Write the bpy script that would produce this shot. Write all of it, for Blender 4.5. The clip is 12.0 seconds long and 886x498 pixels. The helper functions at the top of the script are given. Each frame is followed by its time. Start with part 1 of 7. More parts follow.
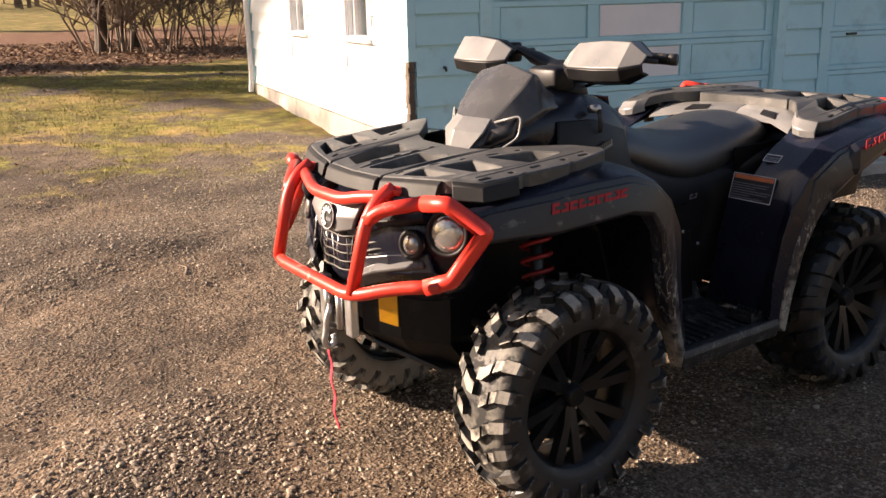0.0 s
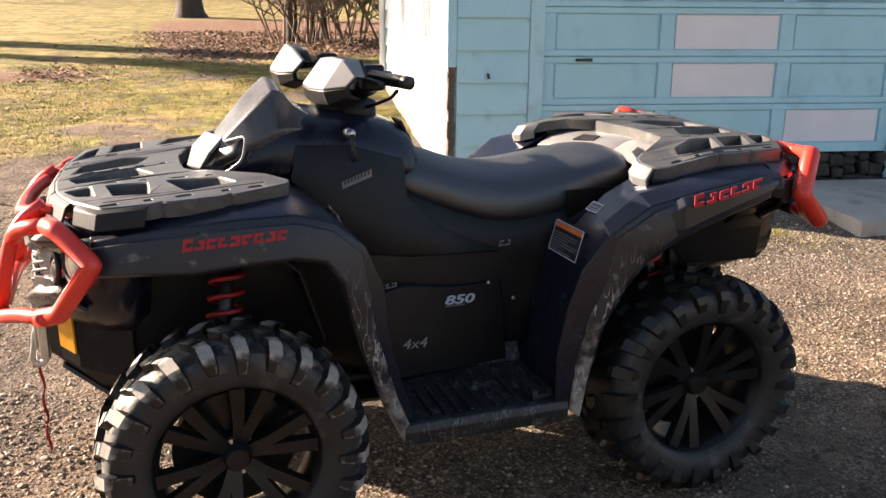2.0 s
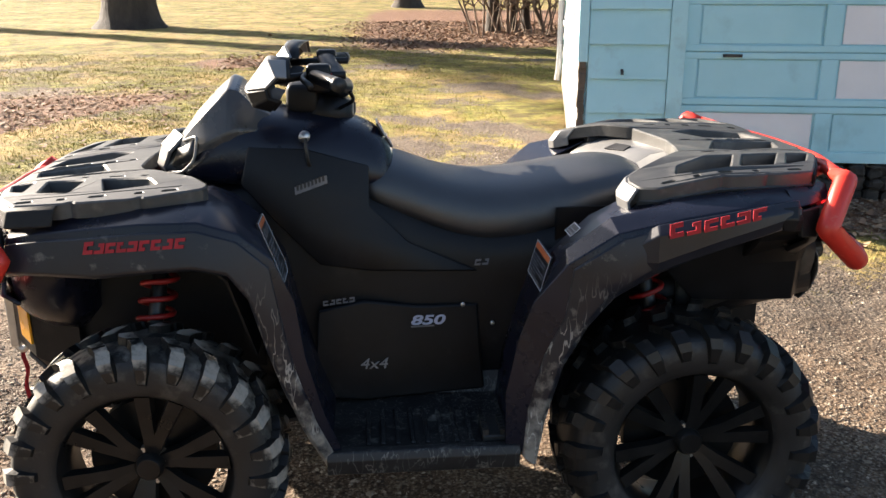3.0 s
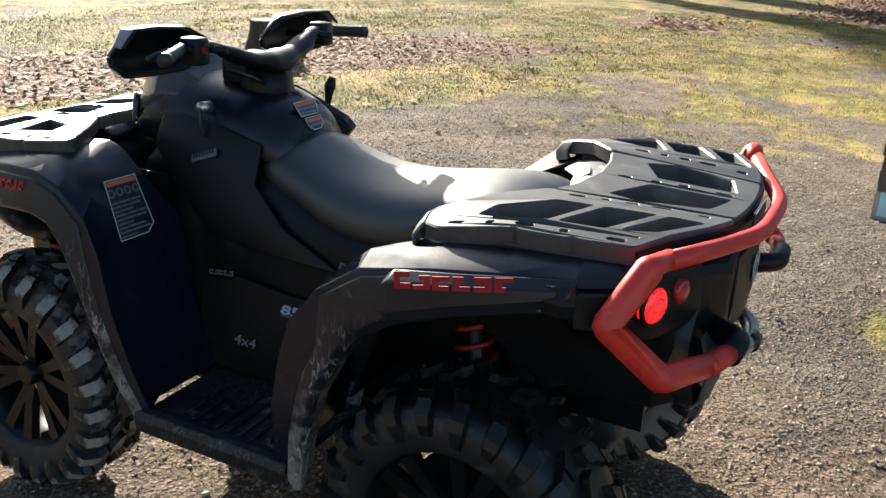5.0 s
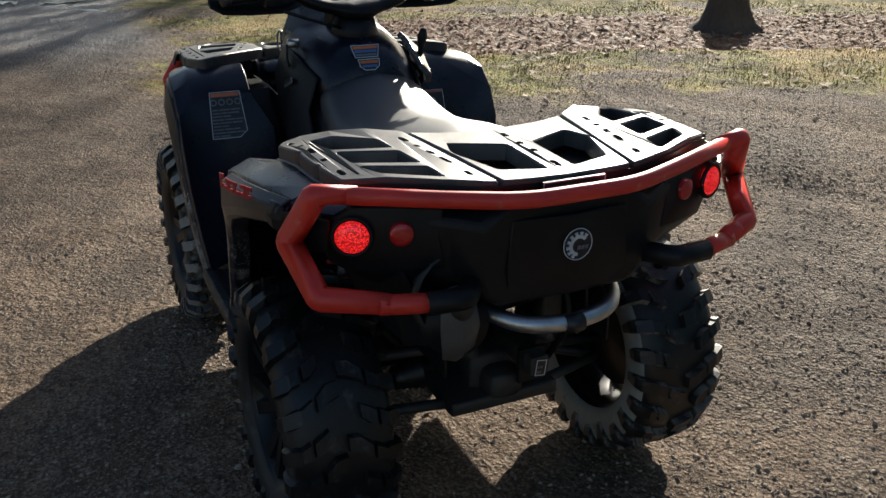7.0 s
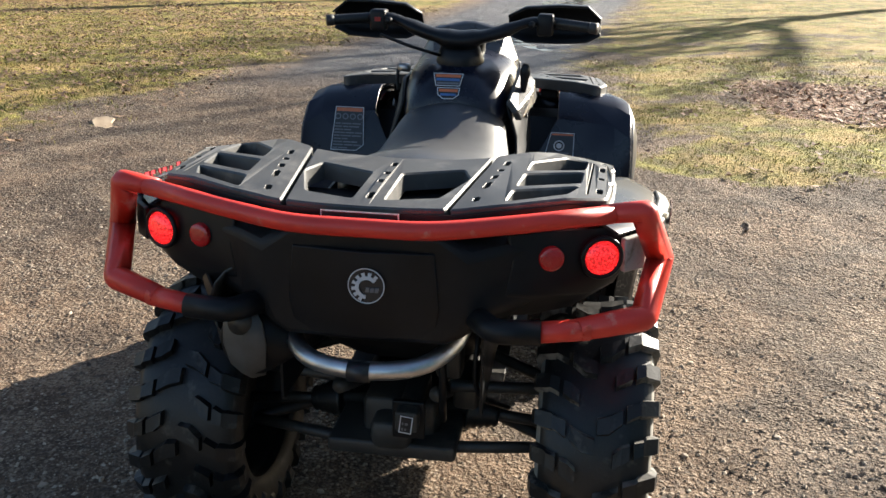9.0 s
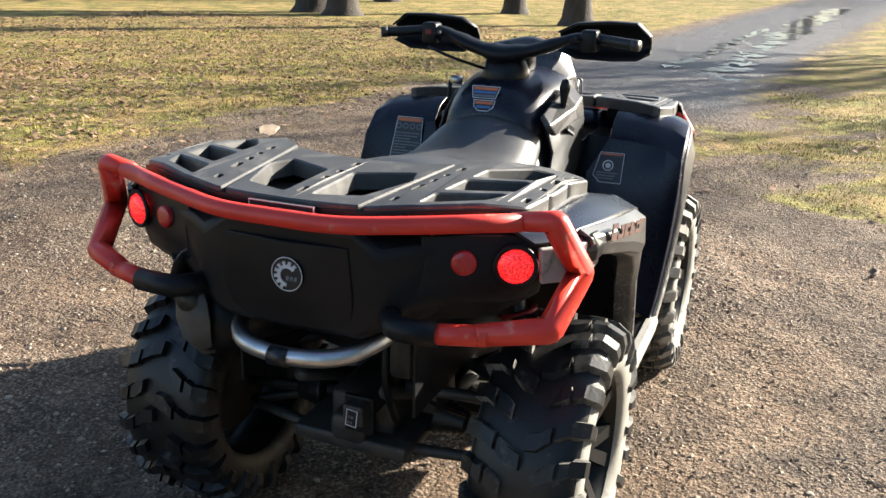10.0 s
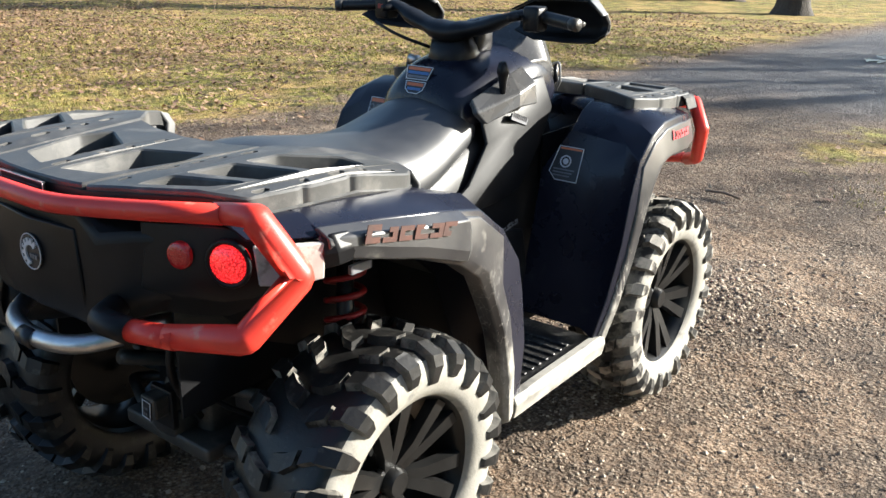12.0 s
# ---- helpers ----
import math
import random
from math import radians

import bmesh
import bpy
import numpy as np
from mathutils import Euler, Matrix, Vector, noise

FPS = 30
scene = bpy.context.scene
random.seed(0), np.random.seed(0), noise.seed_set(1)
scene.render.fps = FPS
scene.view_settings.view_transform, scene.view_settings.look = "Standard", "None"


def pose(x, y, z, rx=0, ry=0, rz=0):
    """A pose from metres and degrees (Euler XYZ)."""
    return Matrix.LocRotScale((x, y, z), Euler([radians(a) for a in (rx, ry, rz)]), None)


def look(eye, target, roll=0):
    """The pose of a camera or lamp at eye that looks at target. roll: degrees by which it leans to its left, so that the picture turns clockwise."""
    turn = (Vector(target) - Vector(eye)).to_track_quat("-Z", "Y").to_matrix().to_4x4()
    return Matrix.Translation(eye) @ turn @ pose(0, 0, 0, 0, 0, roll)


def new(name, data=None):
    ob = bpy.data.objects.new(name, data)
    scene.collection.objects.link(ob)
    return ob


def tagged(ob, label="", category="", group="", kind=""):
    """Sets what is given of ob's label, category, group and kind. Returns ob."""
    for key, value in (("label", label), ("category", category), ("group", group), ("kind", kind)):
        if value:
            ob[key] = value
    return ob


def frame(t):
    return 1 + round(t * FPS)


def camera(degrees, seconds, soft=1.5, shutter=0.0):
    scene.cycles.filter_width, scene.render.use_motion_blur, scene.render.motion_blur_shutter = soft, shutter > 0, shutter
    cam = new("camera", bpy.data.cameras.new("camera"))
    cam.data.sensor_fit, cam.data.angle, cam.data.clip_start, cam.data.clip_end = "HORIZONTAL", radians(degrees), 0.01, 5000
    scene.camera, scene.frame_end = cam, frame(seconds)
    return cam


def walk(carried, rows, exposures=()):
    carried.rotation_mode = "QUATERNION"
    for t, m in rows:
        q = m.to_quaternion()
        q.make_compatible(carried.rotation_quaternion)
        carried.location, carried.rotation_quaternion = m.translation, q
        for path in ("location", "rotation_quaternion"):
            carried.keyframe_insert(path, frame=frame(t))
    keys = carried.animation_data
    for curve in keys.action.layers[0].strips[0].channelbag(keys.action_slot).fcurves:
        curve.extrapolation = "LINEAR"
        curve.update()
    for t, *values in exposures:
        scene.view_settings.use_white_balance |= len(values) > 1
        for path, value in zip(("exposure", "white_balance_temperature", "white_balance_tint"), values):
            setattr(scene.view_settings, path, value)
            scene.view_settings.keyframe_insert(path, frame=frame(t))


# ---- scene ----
cam = camera(53.6, 12.0)
PATH = [
    (0, (2.126, 2.209, 1.375), (1.074, 0.598, 0.828), -1.4),
    (0.5, (1.812, 2.341, 1.365), (0.868, 0.665, 0.815), -0.5),
    (1, (1.504, 2.445, 1.39), (0.674, 0.714, 0.831), 0.3),
    (1.5, (1.138, 2.391, 1.401), (0.405, 0.61, 0.862), 0.2),
    (2, (0.774, 2.508, 1.387), (0.161, 0.684, 0.842), 0.5),
    (2.5, (0.434, 2.546, 1.404), (0.035, 0.668, 0.842), 0.3),
    (3, (0.078, 2.428, 1.401), (-0.054, 0.516, 0.832), 0.1),
    (3.5, (-0.265, 2.35, 1.397), (-0.14, 0.436, 0.832), 0.7),
    (3.7, (-0.432, 2.334, 1.419), (-0.201, 0.424, 0.874), 0.8),
    (5.5, (-1.598, 1.61, 1.508), (-0.45, 0.162, 0.753), 1.8),
    (6, (-1.887, 1.355, 1.52), (-0.482, 0.158, 0.761), 0.7),
    (6.5, (-2.243, 1.194, 1.519), (-0.68, 0.217, 0.748), 0.7),
    (8.3, (-2.624, -0.028, 1.475), (-0.75, -0.073, 0.778), -0.1),
    (8.5, (-2.599, -0.133, 1.45), (-0.721, -0.07, 0.764), 0.0),
    (9, (-2.529, -0.394, 1.452), (-0.674, -0.072, 0.777), 1.0),
    (9.5, (-2.516, -0.7, 1.442), (-0.712, -0.131, 0.791), 1.9),
    (10, (-2.413, -0.914, 1.425), (-0.675, -0.151, 0.796), 1.2),
    (10.5, (-2.251, -1.115, 1.415), (-0.574, -0.22, 0.795), 0.7),
    (11, (-2.126, -1.322, 1.403), (-0.513, -0.323, 0.771), 1.2),
    (11.5, (-1.994, -1.484, 1.402), (-0.451, -0.391, 0.751), 1.6),
    (12, (-1.796, -1.524, 1.395), (-0.314, -0.359, 0.727), 1.2),
]
EXPOSURES = ((0.0, 1.68, 7200, 22), (0.7, 1.90, 7000, 21), (1.5, 2.34, 6800, 19), (2.2, 2.32, 6850, 18), (3.0, 2.34, 6400, 12), (3.7, 2.34, 6200, 10), (5.3, 1.72, 5950, 7), (6.0, 1.2, 5950, 7), (6.7, 1.05, 5950, 7), (8.3, 1.46, 6000, 7), (9.0, 2.0, 6050, 8), (9.5, 2.18, 6000, 8), (10.2, 2.2, 6000, 8), (11.0, 2.12, 5850, 7), (12.0, 2.15, 5700, 6))
walk(cam, [(t, look(eye, target, roll)) for t, eye, target, roll in PATH], EXPOSURES)

# ---- light ----
SUN_EL, SUN_X, SUN_Y = 20.5, 0.775, -0.632
world = bpy.data.worlds.new("world")
scene.world = world
world.use_nodes = True
sky = world.node_tree.nodes.new("ShaderNodeTexSky")
sky.sky_type, sky.sun_disc = "NISHITA", False
sky.sun_elevation, sky.sun_rotation = radians(SUN_EL), math.atan2(SUN_X, SUN_Y)
sky.air_density, sky.dust_density = 1.0, 1.5
back = world.node_tree.nodes["Background"]
world.node_tree.links.new(sky.outputs[0], back.inputs[0])
back.inputs[1].default_value = 0.05
sun = new("sun", bpy.data.lights.new("sun", "SUN"))
sun.data.energy, sun.data.angle, sun.data.color = 5.0, radians(0.53), (1.0, 0.87, 0.70)
sun.matrix_world = look((SUN_X * 20, SUN_Y * 20, 20 * math.tan(radians(SUN_EL))), (0, 0, 0))


# ---- materials ----
def nodes_of(name):
    m = bpy.data.materials.new(name)
    m.use_nodes = True
    nt = m.node_tree
    return m, nt, nt.nodes["Principled BSDF"]


def put(nt, kind, **values):
    n = nt.nodes.new(kind)
    for k, v in values.items():
        n.inputs[k].default_value = v
    return n


def mixed(nt, fac, a, b):
    """Colour mix; fac, a and b are sockets or values."""
    n = nt.nodes.new("ShaderNodeMix")
    n.data_type = "RGBA"
    for slot, v in ((0, fac), (6, a), (7, b)):
        if isinstance(v, bpy.types.NodeSocket):
            nt.links.new(v, n.inputs[slot])
        else:
            n.inputs[slot].default_value = v if slot == 0 else (*v, 1)
    return n.outputs[2]


def ramp(nt, value, lo, hi, a=0.0, b=1.0):
    n = put(nt, "ShaderNodeMapRange", **{"From Min": lo, "From Max": hi, "To Min": a, "To Max": b})
    nt.links.new(value, n.inputs["Value"])
    return n.outputs[0]


def grain(nt, scale, detail=4.0, stretch=None, space="Object"):
    tc = nt.nodes.new("ShaderNodeTexCoord")
    src = tc.outputs[space]
    if stretch:
        mp = nt.nodes.new("ShaderNodeMapping")
        mp.inputs["Scale"].default_value = stretch
        nt.links.new(src, mp.inputs[0])
        src = mp.outputs[0]
    n = put(nt, "ShaderNodeTexNoise", Scale=scale, Detail=detail, Roughness=0.6)
    nt.links.new(src, n.inputs["Vector"])
    return n.outputs["Fac"]


def bumped(nt, bsdf, height, strength, distance):
    n = put(nt, "ShaderNodeBump", Strength=strength, Distance=distance)
    nt.links.new(height, n.inputs["Height"])
    nt.links.new(n.outputs[0], bsdf.inputs["Normal"])


def surf(name, c1, c2, scale=6, fine=120, rough=(0.4, 0.6), bump=0.1, metal=0.0, coat=0.0, dust=None, dust_at=(0.52, 0.75), dust_scale=9, spec=0.5, stretch=None, splash=None, lines=None, sheen=0.08):
    """Two tones over a broad noise, a fine grain in relief, and dust or dirt in patches."""
    m, nt, b = nodes_of(name)
    wide, small = grain(nt, scale, 5, stretch), grain(nt, fine, 3, stretch)
    col = mixed(nt, ramp(nt, wide, 0.35, 0.65), c1, c2)
    r = ramp(nt, wide, 0.3, 0.7, *rough)
    if dust:
        g = grain(nt, dust_scale, 7)
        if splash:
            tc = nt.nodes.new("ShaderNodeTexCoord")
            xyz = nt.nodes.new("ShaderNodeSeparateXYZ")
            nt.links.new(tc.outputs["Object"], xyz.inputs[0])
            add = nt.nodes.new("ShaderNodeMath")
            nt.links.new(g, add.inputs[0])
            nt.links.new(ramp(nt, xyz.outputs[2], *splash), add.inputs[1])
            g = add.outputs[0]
        d = ramp(nt, g, *dust_at)
        col = mixed(nt, d, col, dust)
        mx = nt.nodes.new("ShaderNodeMath")
        mx.operation = "MAXIMUM"
        nt.links.new(r, mx.inputs[0])
        nt.links.new(ramp(nt, d, 0, 1, 0, 0.85), mx.inputs[1])
        r = mx.outputs[0]
    if lines:
        # fine pale scratches and splash runs, in patches
        thin = nt.nodes.new("ShaderNodeMath")
        thin.operation = "COMPARE"
        thin.inputs[1].default_value, thin.inputs[2].default_value = 0.5, 0.015
        nt.links.new(grain(nt, 42, 2, (1.0, 1.0, 0.22)), thin.inputs[0])
        both = nt.nodes.new("ShaderNodeMath")
        both.operation = "MULTIPLY"
        nt.links.new(thin.outputs[0], both.inputs[0])
        low = nt.nodes.new("ShaderNodeTexCoord")
        low_z = nt.nodes.new("ShaderNodeSeparateXYZ")
        nt.links.new(low.outputs["Object"], low_z.inputs[0])
        part_of = nt.nodes.new("ShaderNodeMath")
        part_of.operation = "MULTIPLY"
        nt.links.new(ramp(nt, grain(nt, 7, 4), 0.43, 0.53), part_of.inputs[0])
        nt.links.new(ramp(nt, low_z.outputs[2], 0.80, 0.52, 0.0, lines), part_of.inputs[1])
        nt.links.new(part_of.outputs[0], both.inputs[1])
        col = mixed(nt, both.outputs[0], col, (0.42, 0.40, 0.36))
    nt.links.new(col, b.inputs["Base Color"])
    nt.links.new(r, b.inputs["Roughness"])
    b.inputs["Metallic"].default_value = metal
    b.inputs["Specular IOR Level"].default_value = spec
    b.inputs["Coat Weight"].default_value = coat
    b.inputs["Coat Roughness"].default_value = sheen
    bumped(nt, b, small, bump, 0.002)
    return m


M_GLOSS = surf("gloss_navy_plastic", (0.006, 0.007, 0.014), (0.010, 0.011, 0.021), 5, 60, (0.22, 0.34), 0.03, spec=0.38, dust=(0.05, 0.05, 0.05), dust_at=(0.62, 0.9))
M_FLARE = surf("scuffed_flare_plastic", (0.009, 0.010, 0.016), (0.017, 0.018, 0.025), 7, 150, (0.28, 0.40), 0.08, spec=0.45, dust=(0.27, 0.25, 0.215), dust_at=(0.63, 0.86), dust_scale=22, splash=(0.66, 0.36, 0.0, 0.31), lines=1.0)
# Dusty flare copy for the right side, its sunlight put into the tone.
M_LITFLARE = surf("dusty_sunlit_flare_plastic", (0.022, 0.022, 0.025), (0.044, 0.043, 0.043), 7, 150, (0.30, 0.42), 0.08, spec=0.6, coat=0.4, sheen=0.30, dust=(0.31, 0.295, 0.26), dust_at=(0.62, 0.92), dust_scale=13, splash=(0.62, 0.38, 0.0, 0.40), lines=0.8)
M_MUDDY = surf("muddy_footwell_plastic", (0.008, 0.008, 0.009), (0.016, 0.0155, 0.015), 9, 170, (0.4, 0.6), 0.25, dust=(0.24, 0.22, 0.18), dust_at=(0.60, 0.80), dust_scale=22, lines=0.22)
M_BLACK = surf("matt_black_plastic", (0.005, 0.005, 0.006), (0.010, 0.010, 0.011), 8, 220, (0.38, 0.50), 0.12, dust=(0.035, 0.033, 0.03), dust_at=(0.62, 0.9), spec=0.26)
M_RACK = surf("rack_plastic", (0.042, 0.042, 0.041), (0.064, 0.063, 0.061), 11, 260, (0.42, 0.54), 0.2, spec=0.5, coat=0.12, sheen=0.36, dust=(0.17, 0.162, 0.148), dust_at=(0.54, 0.85), dust_scale=14)
M_POD = surf("grey_pod_plastic", (0.20, 0.20, 0.202), (0.26, 0.257, 0.253), 9, 200, (0.26, 0.38), 0.12)
M_SCREEN = surf("dark_grey_deflector_plastic", (0.048, 0.048, 0.050), (0.070, 0.069, 0.069), 9, 200, (0.22, 0.32), 0.06)
# Grey lifted for sunlit facets: rack wing fronts, deck and nose panel.
M_DECK = surf("sunlit_grey_plastic", (0.13, 0.13, 0.131), (0.18, 0.178, 0.175), 9, 200, (0.30, 0.42), 0.12)
M_SKIRT = surf("rack_skirt_plastic", (0.010, 0.010, 0.011), (0.018, 0.0175, 0.017), 11, 260, (0.55, 0.65), 0.2, spec=0.3, dust=(0.06, 0.058, 0.053), dust_at=(0.58, 0.85), dust_scale=14)
M_GUARD = surf("hand_guard_plastic", (0.17, 0.17, 0.172), (0.22, 0.218, 0.215), 9, 200, (0.26, 0.38), 0.12)
M_SEAT = surf("seat_vinyl", (0.014, 0.015, 0.018), (0.024, 0.025, 0.028), 10, 420, (0.42, 0.50), 0.2, spec=0.9, coat=0.4, sheen=0.42)
M_RUBBER = surf("tyre_rubber", (0.006, 0.006, 0.006), (0.012, 0.0115, 0.011), 12, 140, (0.34, 0.52), 0.3, spec=0.45, dust=(0.12, 0.11, 0.095), dust_at=(0.60, 0.82), dust_scale=20)
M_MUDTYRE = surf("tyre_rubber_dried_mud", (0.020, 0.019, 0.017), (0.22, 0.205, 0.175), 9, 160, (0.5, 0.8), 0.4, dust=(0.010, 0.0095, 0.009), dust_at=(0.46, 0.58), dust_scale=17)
# Right-hand sidewalls: dried mud, paled further to stand for the sun.
M_CAKEDLIT = surf("sunlit_mud_sidewall", (0.20, 0.19, 0.163), (0.30, 0.285, 0.25), 7, 160, (0.6, 0.85), 0.4, dust=(0.06, 0.056, 0.05), dust_at=(0.58, 0.76), dust_scale=15)
M_MUDLUG = surf("muddy_lug_rubber", (0.007, 0.007, 0.007), (0.013, 0.0125, 0.012), 12, 140, (0.42, 0.58), 0.3, dust=(0.30, 0.278, 0.24), dust_at=(0.43, 0.58), dust_scale=19)
M_SIDEWALL = surf("tyre_sidewall_rubber", (0.010, 0.010, 0.010), (0.018, 0.017, 0.017), 10, 150, (0.45, 0.65), 0.3, dust=(0.10, 0.092, 0.08), dust_at=(0.55, 0.80), dust_scale=16)
M_RED = surf("orange_red_powder_coat", (0.70, 0.045, 0.026), (0.60, 0.036, 0.022), 9, 260, (0.30, 0.44), 0.10, dust=(0.58, 0.30, 0.22), dust_at=(0.62, 0.80), dust_scale=19)
M_SPRING = surf("red_spring_paint", (0.30, 0.012, 0.012), (0.22, 0.01, 0.01), 9, 120, (0.4, 0.5), 0.1)
M_RIM = surf("gloss_black_rim", (0.006, 0.006, 0.006), (0.011, 0.011, 0.011), 10, 90, (0.26, 0.38), 0.04, spec=0.30, dust=(0.030, 0.027, 0.023), dust_at=(0.58, 0.88), dust_scale=17)
M_STEEL = surf("brushed_steel", (0.62, 0.62, 0.62), (0.48, 0.48, 0.48), 20, 300, (0.30, 0.46), 0.1, metal=1.0)
M_DARKSTEEL = surf("painted_dark_steel", (0.018, 0.018, 0.018), (0.04, 0.036, 0.03), 15, 180, (0.4, 0.6), 0.2, dust=(0.12, 0.10, 0.08), dust_at=(0.56, 0.8))
M_AMBER = surf("amber_reflector", (0.80, 0.38, 0.02), (0.72, 0.32, 0.015), 30, 300, (0.2, 0.3), 0.1, coat=0.5)
M_STRAP = surf("red_strap_webbing", (0.55, 0.02, 0.05), (0.42, 0.015, 0.035), 40, 500, (0.7, 0.8), 0.4)
M_DECALRED = surf("red_decal", (0.40, 0.022, 0.03), (0.33, 0.018, 0.025), 30, 200, (0.5, 0.6), 0.02, spec=0.3)
# Right-hand copy of the red decal, toned down to suit the sun there.
M_DECALDULL = surf("dull_red_decal", (0.11, 0.052, 0.040), (0.07, 0.042, 0.036), 30, 200, (0.55, 0.65), 0.02, spec=0.3)
M_DECALWHITE = surf("white_decal", (0.62, 0.62, 0.64), (0.52, 0.52, 0.54), 30, 200, (0.35, 0.5), 0.02)
M_DECALCOOL = surf("bluish_white_decal", (0.50, 0.53, 0.66), (0.42, 0.45, 0.57), 30, 200, (0.35, 0.5), 0.02)
M_DECALPALE = surf("pale_sticker", (0.30, 0.30, 0.29), (0.24, 0.24, 0.235), 30, 200, (0.4, 0.5), 0.02)
M_DECALBLACK = surf("black_decal", (0.012, 0.012, 0.014), (0.018, 0.018, 0.02), 30, 200, (0.3, 0.4), 0.02)
M_DECALGREY = surf("grey_decal_print", (0.16, 0.16, 0.17), (0.12, 0.12, 0.13), 30, 200, (0.35, 0.5), 0.02)
M_MARKER = surf("sunlit_marker_lens", (0.52, 0.51, 0.47), (0.40, 0.38, 0.34), 22, 120, (0.25, 0.45), 0.1, dust=(0.16, 0.14, 0.11), dust_at=(0.52, 0.68), dust_scale=34)
M_DECALORANGE = surf("orange_decal", (0.60, 0.16, 0.05), (0.50, 0.13, 0.05), 30, 200, (0.35, 0.5), 0.02)
M_DECALBLUE = surf("blue_decal", (0.07, 0.16, 0.38), (0.06, 0.13, 0.3), 30, 200, (0.35, 0.5), 0.02)
M_SHOCK = surf("shock_body", (0.03, 0.03, 0.03), (0.05, 0.05, 0.05), 20, 200, (0.3, 0.5), 0.1, metal=0.6)

M_HEAT = surf("heat_stained_steel", (0.05, 0.047, 0.043), (0.09, 0.085, 0.078), 14, 160, (0.4, 0.55), 0.2, dust=(0.05, 0.045, 0.04), dust_at=(0.55, 0.75))
M_LENS, _nt, _b = nodes_of("headlamp_lens")
_b.inputs["Base Color"].default_value = (0.34, 0.34, 0.33, 1)
_b.inputs["Roughness"].default_value = 0.08
_b.inputs["Metallic"].default_value = 0.7
bumped(_nt, _b, grain(_nt, 70, 2), 0.25, 0.004)


def lamp_red(name, glow):
    m, nt, b = nodes_of(name)
    vor = put(nt, "ShaderNodeTexVoronoi", Scale=330.0)
    tc = nt.nodes.new("ShaderNodeTexCoord")
    nt.links.new(tc.outputs["Object"], vor.inputs["Vector"])
    dots = ramp(nt, vor.outputs["Distance"], 0.12, 0.58, 2.0, 0.30)
    b.inputs["Base Color"].default_value = (0.45, 0.01, 0.012, 1)
    b.inputs["Roughness"].default_value = 0.12
    b.inputs["Coat Weight"].default_value = 0.6
    b.inputs["Emission Color"].default_value = (1.0, 0.02, 0.02, 1)
    if glow:
        mul = nt.nodes.new("ShaderNodeMath")
        mul.operation = "MULTIPLY"
        mul.inputs[1].default_value = glow
        nt.links.new(dots, mul.inputs[0])
        nt.links.new(mul.outputs[0], b.inputs["Emission Strength"])
    bumped(nt, b, vor.outputs["Distance"], 0.3, 0.002)
    return m


M_TAIL = lamp_red("lit_tail_lamp", 0.42)
M_REFLECT = lamp_red("red_reflector", 0.0)


